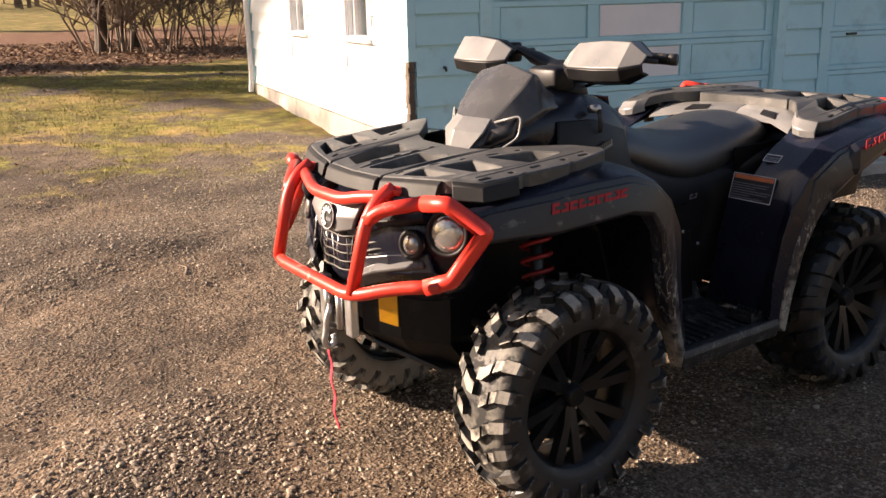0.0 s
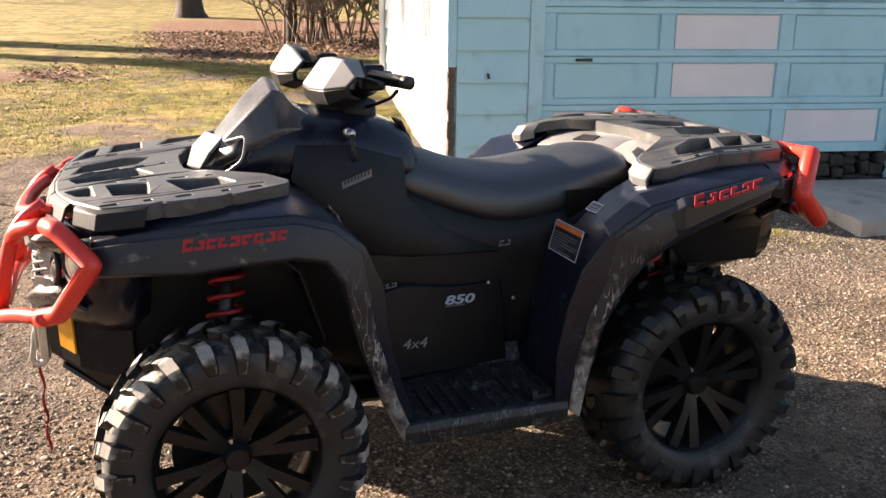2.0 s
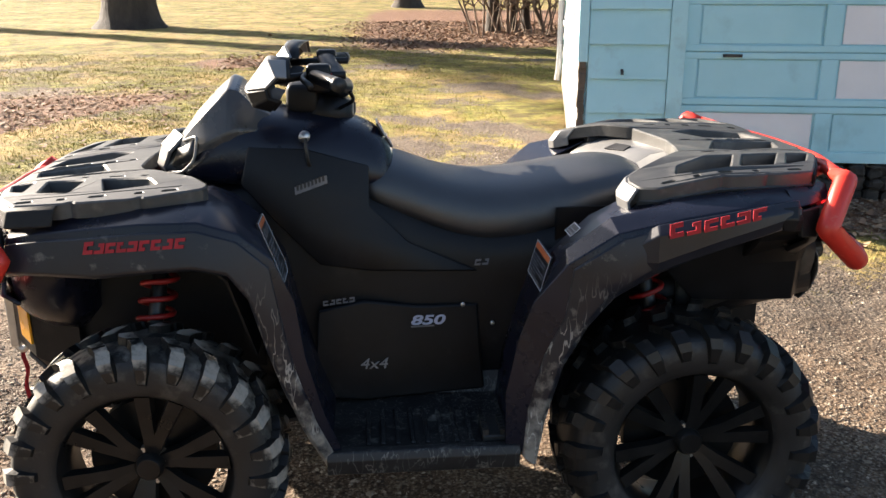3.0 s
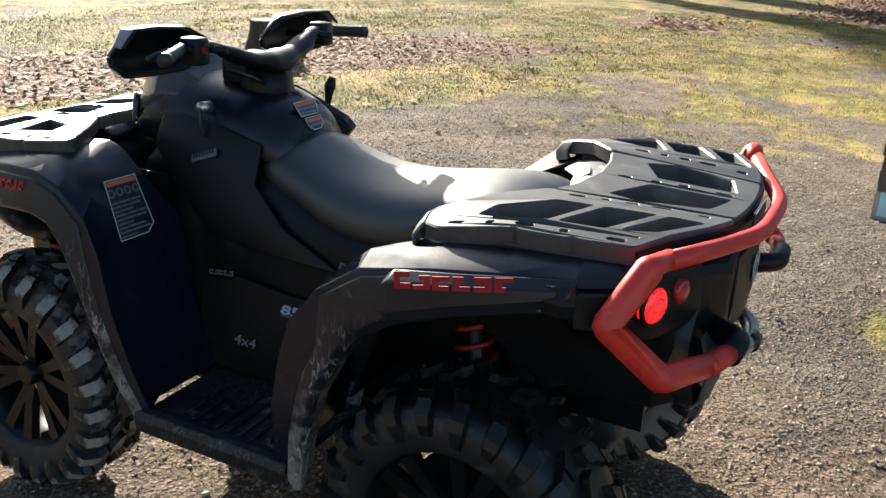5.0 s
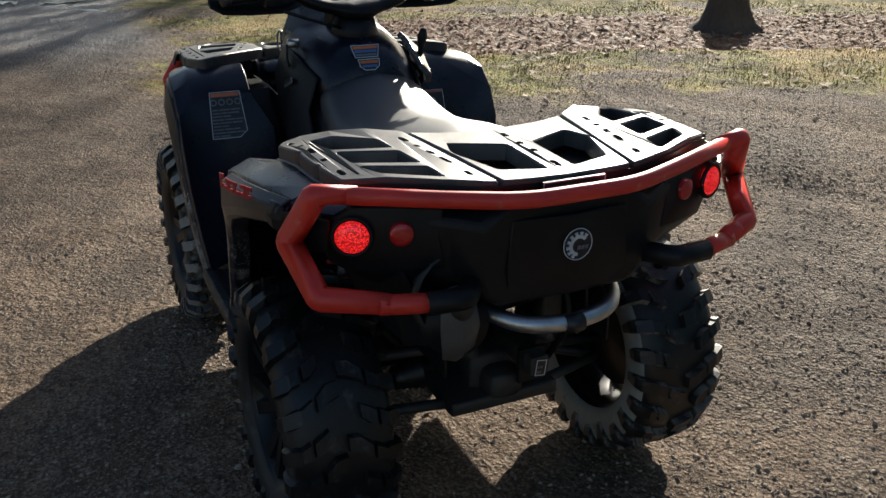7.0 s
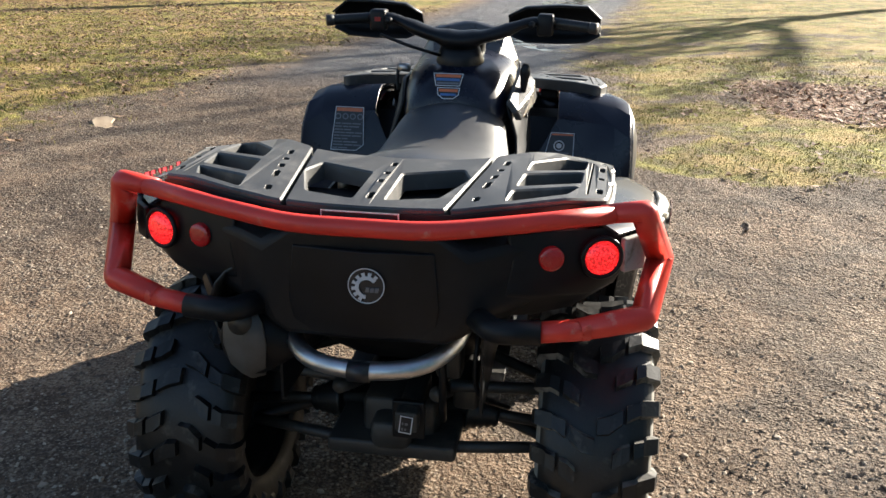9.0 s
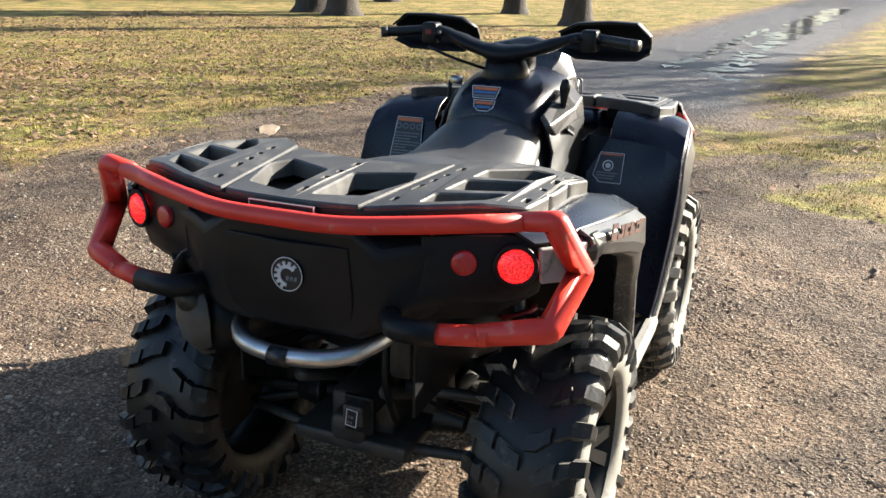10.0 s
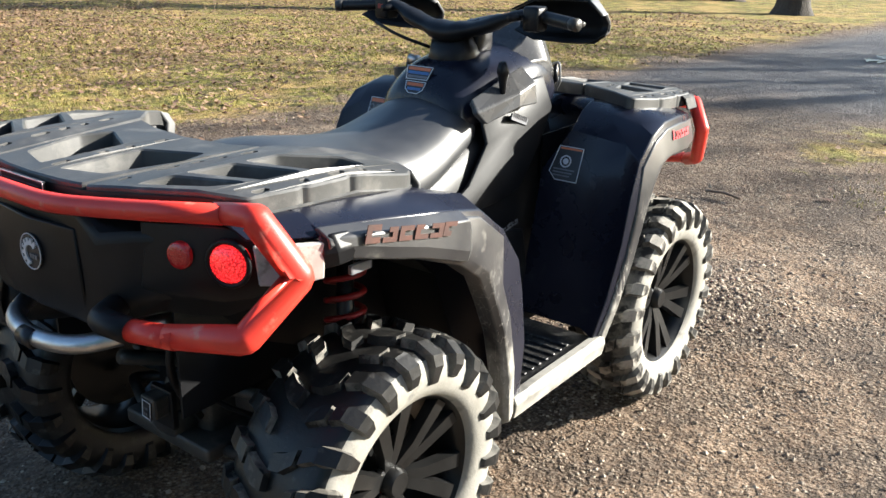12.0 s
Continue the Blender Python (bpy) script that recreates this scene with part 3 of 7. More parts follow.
for x0, x1, off, half, seed in ((10.3, 19.5, 0.0, 0.26, 2), (19.5, 42.0, 0.06, 0.50, 3), (11.4, 23.0, 0.75, 0.16, 5)):
    puddle(x0, x1, off, half, seed)


# ---- garage ----
before_garage = set(scene.objects)
GX, GY, GZ0, GH = -1.20, -3.28, 0.12, 2.75
GLEN, GDEEP = 9.0, 5.65


def board(x0, x1, z, h, y, lap=0.030):
    """One lapped siding board with its lower edge proud; its face looks to +y."""
    bm = bmesh.new()
    pts = [(y, z + h + 0.012), (y + 0.004, z + h + 0.012), (y + lap, z + 0.002), (y + lap, z), (y, z)]
    a = [bm.verts.new((x0, p, q)) for p, q in pts]
    c = [bm.verts.new((x1, p, q)) for p, q in pts]
    for k in range(5):
        bm.faces.new((a[k], a[(k + 1) % 5], c[(k + 1) % 5], c[k]))
    bm.faces.new(a[::-1])
    bm.faces.new(c)
    bmesh.ops.recalc_face_normals(bm, faces=bm.faces[:])
    return bm


def framed_wall(name, boxes_list, material, label):
    return tagged(link(name, boxes(*boxes_list), material), label, "wall", kind="structure")


DOORS = ((-1.86, -4.56), (-5.16, -7.86))
DTOP = 2.034
front_boxes = [(GX - 0.02, DOORS[0][0] + 0.001, GY - 0.12, GY, GZ0, GH), (DOORS[0][1], DOORS[1][0], GY - 0.12, GY, GZ0, GH), (GX - GLEN, DOORS[1][1], GY - 0.12, GY, GZ0, GH)]
front_boxes += [(d[1], d[0], GY - 0.12, GY, DTOP, GH) for d in DOORS]
wall_front = framed_wall("wall_front", front_boxes, M_BLUE, "pale blue garage front wall with lapped siding")
WINS = ((-4.15, -4.75), (-6.15, -6.75))
side_boxes = [(GX - 0.14, GX - 0.02, GY - GDEEP, GY, GZ0 + 0.26, 1.10), (GX - 0.14, GX - 0.02, GY - GDEEP, GY, 1.95, GH)]
cuts = [GY, WINS[0][0], WINS[0][1], WINS[1][0], WINS[1][1], GY - GDEEP]
side_boxes += [(GX - 0.14, GX - 0.02, b, a, 1.10, 1.95) for a, b in zip(cuts[::2], cuts[1::2])]
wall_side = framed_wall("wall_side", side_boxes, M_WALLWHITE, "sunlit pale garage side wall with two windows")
framed_wall("wall_back", [(GX - GLEN, GX - 0.14, GY - GDEEP, GY - GDEEP + 0.12, GZ0, GH), (GX - GLEN, GX - GLEN + 0.12, GY - GDEEP + 0.12, GY - 0.12, GZ0, GH)], M_BLUE, "plain garage walls closing the back")
tagged(link("floor", boxes((GX - GLEN, GX - 0.14, GY - GDEEP, GY - 0.12, 0.02, GZ0 + 0.02)), M_CONCRETE), "concrete garage floor", "floor", kind="structure")
tagged(link("foundation", boxes((GX - 0.13, GX + 0.012, GY - GDEEP, GY - 0.02, -0.05, 0.378)), M_CONCRETE), "low weathered concrete footing under the siding", "foundation", kind="structure")


def roof():
    y0, y1, x0, x1 = GY + 0.35, GY - GDEEP - 0.3, GX - GLEN - 0.3, GX + 0.28
    mid, top = (y0 + y1) / 2, GH + 1.45
    bm = sheet([[(x0, y0, GH), (x0, mid, top), (x0, y1, GH)], [(x1, y0, GH), (x1, mid, top), (x1, y1, GH)]], 0.12)
    ob = tagged(link("garage_roof", bm, M_ROOF), "dark shingled gable roof of the garage", "roof", kind="structure")
    bm = bmesh.new()
    for x in (GX - 0.02, GX - GLEN + 0.02):
        f = [bm.verts.new((x, y, z)) for y, z in ((GY, GH - 0.01), (GY - GDEEP, GH - 0.01), (GY - GDEEP / 2, GH + 1.38))]
        bm.faces.new(f)
    bmesh.ops.solidify(bm, geom=bm.faces[:], thickness=0.05)
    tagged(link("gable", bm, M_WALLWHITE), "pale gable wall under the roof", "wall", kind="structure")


roof()

# siding boards of the front wall, each one a piece
ROW = 0.218
for z in (GZ0 + 0.071 + k * ROW for k in range(11)):
    for x0, x1 in ((DOORS[0][0] + 0.105, GX - 0.055), (DOORS[1][0] + 0.105, DOORS[0][1] - 0.105)):
        part("board", board(x0, x1, z, ROW, GY), M_BLUE, wall_front)
# siding of the sunlit wall, turned to face +x
for k in range(12):
    z = GZ0 + 0.275 + k * ROW
    spans = [(GY - GDEEP + 0.06, GY - 0.055)]
    if 0.98 < z + ROW and z < 1.98:
        spans = [(GY - GDEEP + 0.06, WINS[1][1] - 0.07), (WINS[1][0] + 0.07, WINS[0][1] - 0.07), (WINS[0][0] + 0.07, GY - 0.055)]
    for a, c in spans:
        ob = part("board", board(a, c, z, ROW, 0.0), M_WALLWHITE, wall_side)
        ob.matrix_basis = pose(GX - 0.02, 0, 0, 0, 0, -90) @ Matrix.Diagonal((-1, 1, 1, 1))
for nm, b in (("trim", (GX - 0.05, GX + 0.014, GY - 0.05, GY + 0.036, 0.95, GH)), ("trim", (GX - 0.05, GX + 0.008, GY - GDEEP - 0.03, GY - GDEEP + 0.055, 0.20, GH))):
    tagged(link(nm, boxes(b, bevel=0.004), M_BLUE), "narrow blue corner board", "trim", kind="structure")
# split, bare lower end of the corner
rnd = random.Random(4)
bm = bmesh.new()
for k in range(14):
    z = 0.26 + k * 0.05
    box(bm, GX - 0.045 + rnd.uniform(0, 0.010), GX + 0.004 + rnd.uniform(-0.003, 0.010), GY - 0.05, GY + rnd.uniform(0.006, 0.020), z - rnd.uniform(0.0, 0.02), z + 0.066, bevel=0.004, seg=1)
tagged(link("corner_post", bm, M_WOODRAW), "split bare wood at the foot of the garage corner", "trim", kind="structure")


def garage_door(name, x_left, x_right, white):
    """A panelled overhead door of five sections with three panels each."""
    y = GY - 0.045
    root = tagged(link(name, boxes((x_right + 0.004, x_left - 0.004, y - 0.035, y, 0.318, DTOP - 0.004)), M_BLUEDOOR), "pale blue panelled overhead garage door, closed", "garage door", kind="structure")
    h = 0.3365
    w = (x_left - x_right) / 3
    z0 = 0.348
    for r in range(5):
        z = z0 + r * h
        part("rail", boxes((x_right + 0.006, x_left - 0.006, y, y + 0.022, z - (0.028 if r == 0 else 0), z + 0.040), (x_right + 0.006, x_left - 0.006, y, y + 0.022, z + h - 0.046, z + h - 0.006), bevel=0.004), M_BLUEDOOR, root)
        for c in range(4):
            xs = x_left - c * w
            a, b = (xs - 0.05, xs + 0.05) if c in (1, 2) else ((xs - 0.085, xs - 0.006) if c == 0 else (xs + 0.006, xs + 0.085))
            part("stile", boxes((a, b, y, y + 0.020, z + 0.040, z + h - 0.046), bevel=0.003), M_BLUEDOOR, root)
        for c in range(3):
            a, b = x_left - (c + 1) * w + (0.052 if c < 2 else 0.087), x_left - c * w - (0.052 if c else 0.087)
            if r == 3:
                part("pane", boxes((a, b, y, y + 0.006, z + 0.042, z + h - 0.048)), M_PANE, root, "small square door window")
            else:
                part("panel", boxes((a + 0.012, b - 0.012, y, y + 0.009, z + 0.048, z + h - 0.052), bevel=0.004), M_WHITE if (r, c) in white else M_BLUEDOOR, root, "white primed panel" if (r, c) in white else "")
    part("handle", boxes((x_left - 0.36, x_left - 0.24, y + 0.022, y + 0.040, z0 + 2 * h - 0.035, z0 + 2 * h - 0.015), bevel=0.004), M_DARKSTEEL, root, "small steel lift handle")
    return root


garage_door("door_1", DOORS[0][0], DOORS[0][1], {(0, 0), (0, 2), (1, 1), (2, 1)})
garage_door("door_2", DOORS[1][0], DOORS[1][1], set())
for d in DOORS:
    for x in (d[0], d[1] - 0.10):
        tagged(link("trim", boxes((x, x + 0.10, GY + 0.001, GY + 0.030, GZ0, DTOP + 0.1), bevel=0.004), M_BLUE), "blue door casing board", "trim", kind="structure")
    tagged(link("trim", boxes((d[1], d[0], GY + 0.001, GY + 0.030, DTOP, DTOP + 0.1), bevel=0.004), M_BLUE), "blue door head board", "trim", kind="structure")
ob = tagged(link("tap", bar([(-1.47, GY + 0.012, 0.90), (-1.47, GY + 0.05, 0.90), (-1.47, GY + 0.06, 0.875)], 0.010, 8, 0.01), M_DARKSTEEL), "small dark hook screwed into the siding", "hook")
def rubble_footing():
    """Rough footing under the doors, its stone darkened to stand for the shade."""
    rnd = random.Random(15)
    bm = bmesh.new()
    x = -8.0
    while x < -1.76:
        z = 0.06
        while z < 0.30:
            w, h = rnd.uniform(0.07, 0.16), rnd.uniform(0.06, 0.10)
            y1 = GY + rnd.uniform(-0.02, 0.030)
            box(bm, x, x + w, GY - 0.10, y1, z, min(z + h, 0.314), bevel=0.016, seg=1)
            z += h + 0.004
        x += 0.115
    for v in bm.verts:
        v.co += Vector((rnd.uniform(-0.012, 0.012), rnd.uniform(-0.008, 0.008), rnd.uniform(-0.008, 0.004)))
    tagged(link("foundation", bm, M_FOOTING), "crumbling stone footing under the garage doors, darkened for shade", "foundation", kind="structure")


rubble_footing()
tagged(link("apron", boxes((-8.4, -3.55, GY + 0.06, GY + 1.30, -0.02, 0.122), bevel=0.01), M_CONCRETE), "worn concrete slab before the garage doors", "pavement", kind="structure")


def side_window(name, y0, y1):
    x = GX - 0.02
    root = tagged(link(name, boxes((x - 0.10, x - 0.04, y1 + 0.004, y1 + 0.05, 1.10, 1.95), (x - 0.10, x - 0.04, y0 - 0.05, y0 - 0.004, 1.10, 1.95), (x - 0.10, x - 0.04, y1 + 0.05, y0 - 0.05, 1.50, 1.55)), M_WHITE), "white sash window in the sunlit wall", "window", kind="structure")
    part("window_sill", boxes((x + 0.02, x + 0.075, y1 - 0.10, y0 + 0.10, 1.055, 1.09), bevel=0.006), M_WHITE, root)
    for a, b in ((y0 + 0.002, y0 + 0.068), (y1 - 0.068, y1 - 0.002)):
        part("casing", boxes((x + 0.002, x + 0.032, a, b, 1.09, 2.02), bevel=0.004), M_WHITE, root)
    part("pane", boxes((x - 0.075, x - 0.069, y1 + 0.05, y0 - 0.05, 1.10, 1.95)), M_PANE, root)
    bm = sheet([[(x - 0.16, y1 + 0.05 + (y0 - y1 - 0.1) * k / 14, 1.10 + 0.85 * j) for k in range(15)] for j in (0, 1)])
    for v in bm.verts:
        v.co.x += 0.02 * math.sin(v.co.y * 60)
    part("curtain", bm, M_WHITE, root, "pale curtain behind the glass")


side_window("window_1", *WINS[0])
side_window("window_2", *WINS[1])
tagged(link("downspout", bar([(GX + 0.05, GY - GDEEP + 0.02, 2.7), (GX + 0.05, GY - GDEEP + 0.02, 0.5), (GX + 0.07, GY - GDEEP + 0.02, 0.28)], 0.035, 10, 0.05), M_WHITE), "white metal downspout at the back corner", "downspout", kind="structure")

# the garage stands a few degrees off the vehicle's line
GTURN = Matrix.Translation((GX, GY, 0)) @ pose(0, 0, 0, 0, 0, -10.5) @ Matrix.Translation((-GX, -GY, 0))
for o in set(scene.objects) - before_garage:
    if o.parent is None:
        o.matrix_basis = GTURN @ o.matrix_basis


# ---- quad bike ----
import functools
from mathutils.bvhtree import BVHTree
from mathutils.geometry import tessellate_polygon

QUAD = pose(0, 0.035, 0, 0, 0, 1.3)
quad = thing("quad_bike", "dark navy four-wheel quad bike with orange-red bumper bars, parked on gravel", "quad bike", QUAD)
BOTH = (1, -1)


def flip(pts, s):
    return [(x, y * s, z) for x, y, z in pts]


def tyre_mesh(w):
    """Carcass: tread band in slot 1, both sidewalls in slot 2."""
    bm = bmesh.new()
    half = [(0.198, 0.40), (0.206, 0.448), (0.222, 0.476), (0.244, 0.492), (0.266, 0.486), (0.287, 0.455), (0.299, 0.38), (0.305, 0.20)]
    prof = [(r, -y * w) for r, y in half] + [(r, y * w) for r, y in reversed(half)]
    revolve(bm, prof, 60)
    for f in bm.faces:
        c = f.calc_center_median()
        f.material_index = 2 if math.hypot(c.x, c.z) < 0.289 else 1
        f.smooth = True
    bmesh.ops.recalc_face_normals(bm, faces=bm.faces[:])
    return bm


def lug_mesh(w, side, long):
    """One directional tread bar in two blocks, the outer one stepped over the shoulder."""
    bm = bmesh.new()
    if long:
        inner = [(0.010, 0.304, -0.070, 0.060, 0.019), (0.11, 0.304, -0.052, 0.068, 0.020), (0.215, 0.304, 0.008, 0.054, 0.020)]
        outer = [(0.250, 0.303, 0.030, 0.062, 0.020), (0.355, 0.299, 0.068, 0.050, 0.020), (0.37, 0.298, 0.074, 0.064, 0.020), (0.455, 0.288, 0.096, 0.062, 0.018), (0.500, 0.268, 0.104, 0.058, 0.012), (0.505, 0.236, 0.106, 0.042, 0.004)]
    else:
        inner = [(0.15, 0.304, -0.02, 0.054, 0.019), (0.22, 0.303, 0.02, 0.066, 0.020), (0.285, 0.302, 0.045, 0.056, 0.020)]
        outer = [(0.320, 0.301, 0.056, 0.064, 0.020), (0.40, 0.297, 0.080, 0.054, 0.020), (0.42, 0.294, 0.088, 0.066, 0.019), (0.465, 0.286, 0.098, 0.064, 0.017), (0.500, 0.268, 0.104, 0.060, 0.012), (0.505, 0.248, 0.106, 0.044, 0.004)]
    for st in (inner, outer):
        rows = []
        for y, r, t, half_w, h in st:
            out = Vector((math.cos(t), 0, math.sin(t)))
            if y > 0.45:
                out = out * 0.60 + Vector((0, side, 0)) * 0.80
            rows.append([bm.verts.new(Vector((r * math.cos(t + k * half_w), side * y * w, r * math.sin(t + k * half_w))) + out * up) for k, up in ((-1.1, -0.006), (-0.86, h), (0.86, h), (1.1, -0.006))])
        for q, v in zip(rows, rows[1:]):
            for i in range(3):
                bm.faces.new((q[i], q[i + 1], v[i + 1], v[i])).material_index = 0 if i == 1 else 1
        for e in (rows[0], rows[-1]):
            bm.faces.new(e).material_index = 1
    bmesh.ops.recalc_face_normals(bm, faces=bm.faces[:])
    return bm


def rim_mesh(w):
    bm = bmesh.new()
    o = w * 0.40
    revolve(bm, [(0.197, -o), (0.205, -o + 0.004), (0.195, -o + 0.016), (0.181, -o * 0.5), (0.179, o * 0.6), (0.191, o - 0.012), (0.206, o + 0.008), (0.211, o + 0.002), (0.205, o - 0.010), (0.193, o - 0.02), (0.185, o * 0.6), (0.187, -o * 0.5), (0.197, -o)], 56)
    for k in range(6):
        for d in (-0.20, 0.20):
            t0, t1 = 2 * math.pi * k / 6 + d * 0.55, 2 * math.pi * k / 6 + d
            rows = []
            for r, t, y, hw, th in ((0.030, t0, o - 0.045, 0.016, 0.024), (0.085, (t0 + t1) / 2, o - 0.028, 0.0165, 0.022), (0.190, t1, o - 0.008, 0.021, 0.024)):
                c, s = math.cos(t), math.sin(t)
                rows.append([bm.verts.new((r * c - a * hw * s, y + b, r * s + a * hw * c)) for a, b in ((-1, -th), (-0.8, 0), (0.8, 0), (1, -th))])
            for q, v in zip(rows, rows[1:]):
                for i in range(4):
                    bm.faces.new((q[i], q[(i + 1) % 4], v[(i + 1) % 4], v[i]))
            bm.faces.new(rows[0])
            bm.faces.new(rows[-1])
    bmesh.ops.recalc_face_normals(bm, faces=bm.faces[:])
    return bm


def hub_mesh(w):
    bm = bmesh.new()
    o = w * 0.40
    revolve(bm, [(0.0005, o - 0.022), (0.026, o - 0.022), (0.032, o - 0.030), (0.034, o - 0.05), (0.052, o - 0.055), (0.055, o - 0.085), (0.148, o - 0.092), (0.150, o - 0.112), (0.0005, o - 0.118)], 36)
    bmesh.ops.recalc_face_normals(bm, faces=bm.faces[:])
    return bm


def nut_mesh():
    bm = bmesh.new()
    revolve(bm, [(0.0005, 0.012), (0.007, 0.012), (0.009, 0.0), (0.0005, 0.0)], 6)
    return bm


def build_wheels():
    for w, x, y, z, kind in ((0.205, 0.6475, 0.470, 0.328, "front_wheel"), (0.250, -0.6475, 0.455, 0.333, "rear_wheel")):
        rim_data = nut_data = None
        for s in BOTH:
            hub = part(kind, hub_mesh(w), M_RIM, quad, "muddy all-terrain wheel", angle=40)
            hub.matrix_basis = pose(x, s * y, z, 0, 17 if s > 0 else 40, 0 if s > 0 else 180)
            # the right-hand wheels get paler muddy copies for sun, the left dark for shade
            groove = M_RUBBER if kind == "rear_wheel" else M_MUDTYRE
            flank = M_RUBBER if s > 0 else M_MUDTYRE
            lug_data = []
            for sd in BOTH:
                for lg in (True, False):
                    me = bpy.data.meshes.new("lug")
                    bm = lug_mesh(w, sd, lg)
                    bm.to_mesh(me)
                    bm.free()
                    # front lug mud is paled for sunlight; rear lugs stay dark
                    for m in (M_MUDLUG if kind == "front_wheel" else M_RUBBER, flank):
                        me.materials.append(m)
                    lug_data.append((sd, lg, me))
            part("tyre", tyre_mesh(w), [M_RUBBER, groove, M_SIDEWALL if s > 0 else M_CAKEDLIT], hub, "chunky black tyre with dried mud on its tread" if s > 0 else "chunky black tyre, muddy sidewall paled for the sun", angle=50)
            if rim_data is None:
                rim_data = part("rim", rim_mesh(w), M_RIM, hub, "dusty black split-spoke alloy rim", angle=35).data
            else:
                rim = new("rim", rim_data)
                rim.parent = hub
                tagged(rim, "dusty black split-spoke alloy rim")
            for sd, lg, data in lug_data:
                for k in range(12):
                    o = new("lug", data)
                    o.parent = hub
                    o.matrix_basis = pose(0, 0, 0, 0, (k + (0.5 if lg else 0) + (0.25 if sd < 0 else 0)) * 360 / 12, 0)
            for k in range(4):
                if nut_data is None:
                    n = part("wheel_nut", nut_mesh(), M_STEEL, hub)
                    nut_data = n.data
                else:
                    n = new("wheel_nut", nut_data)
                    n.parent = hub
                n.matrix_basis = pose(0, 0, 0, 0, 90 * k, 0) @ pose(0.043, w * 0.40 - 0.055, 0)


build_wheels()

# body core and seat
core = part("body", loft([
    (0.62, [(0.10, 0.42), (0.17, 0.46), (0.19, 0.60), (0.19, 0.74), (0.19, 0.84), (0.18, 0.90), (0.12, 0.92), (0.02, 0.93)]),
    (0.30, [(0.10, 0.32), (0.19, 0.34), (0.215, 0.45), (0.215, 0.60), (0.205, 0.75), (0.185, 0.88), (0.14, 0.96), (0.02, 0.98)]),
    (0.08, [(0.10, 0.30), (0.19, 0.32), (0.208, 0.42), (0.208, 0.58), (0.200, 0.72), (0.18, 0.82), (0.14, 0.90), (0.02, 0.92)]),
    (-0.18, [(0.10, 0.30), (0.19, 0.33), (0.200, 0.45), (0.200, 0.58), (0.202, 0.67), (0.20, 0.72), (0.16, 0.78), (0.02, 0.80)]),
    (-0.50, [(0.10, 0.40), (0.20, 0.45), (0.25, 0.55), (0.27, 0.68), (0.27, 0.78), (0.25, 0.84), (0.18, 0.86), (0.02, 0.87)]),
    (-0.92, [(0.10, 0.60), (0.20, 0.64), (0.28, 0.70), (0.31, 0.76), (0.31, 0.82), (0.28, 0.87), (0.18, 0.90), (0.02, 0.90)]),
]), M_BLACK, quad, "matt black side panels and engine cover", smooth=True)
soften(core)
seat = part("seat", loft([
    (0.165, [(0.08, 0.86), (0.135, 0.88), (0.15, 0.91), (0.13, 0.940), (0.02, 0.955)]),
    (0.10, [(0.10, 0.84), (0.160, 0.855), (0.168, 0.90), (0.135, 0.958), (0.02, 0.985)]),
    (0.04, [(0.10, 0.82), (0.170, 0.83), (0.176, 0.885), (0.14, 0.952), (0.02, 0.984)]),
    (-0.06, [(0.10, 0.78), (0.188, 0.79), (0.195, 0.845), (0.16, 0.912), (0.02, 0.935)]),
    (-0.20, [(0.10, 0.735), (0.20, 0.745), (0.21, 0.81), (0.175, 0.890), (0.02, 0.914)]),
    (-0.38, [(0.10, 0.76), (0.205, 0.775), (0.218, 0.845), (0.185, 0.918), (0.02, 0.940)]),
    (-0.53, [(0.10, 0.82), (0.19, 0.83), (0.205, 0.88), (0.175, 0.943), (0.02, 0.964)]),
    (-0.62, [(0.10, 0.85), (0.16, 0.86), (0.175, 0.89), (0.14, 0.930), (0.02, 0.945)]),
    (-0.67, [(0.08, 0.86), (0.12, 0.865), (0.125, 0.88), (0.10, 0.895), (0.02, 0.90)]),
]), M_SEAT, quad, "smooth black vinyl saddle seat", smooth=True)
soften(seat)

# steering pod
pod = part("console", loft([
    (0.615, [(0.05, 0.925), (0.075, 0.93), (0.078, 0.945), (0.05, 0.965), (0.015, 0.97)]),
    (0.575, [(0.11, 0.91), (0.145, 0.93), (0.145, 0.975), (0.085, 1.015), (0.015, 1.03)]),
    (0.51, [(0.15, 0.90), (0.172, 0.95), (0.165, 1.035), (0.10, 1.10), (0.015, 1.115)]),
    (0.44, [(0.17, 0.90), (0.185, 0.96), (0.175, 1.055), (0.11, 1.11), (0.015, 1.12)]),
    (0.34, [(0.18, 0.90), (0.192, 0.96), (0.178, 1.05), (0.11, 1.09), (0.015, 1.10)]),
    (0.20, [(0.17, 0.89), (0.182, 0.95), (0.160, 1.03), (0.10, 1.08), (0.015, 1.09)]),
    (0.10, [(0.14, 0.88), (0.160, 0.93), (0.135, 1.00), (0.085, 1.045), (0.015, 1.055)]),
    (0.045, [(0.12, 0.87), (0.140, 0.91), (0.115, 0.95), (0.075, 0.985), (0.015, 0.995)]),
]), M_GLOSS, quad, "dark steering console", smooth=True)
soften(pod)
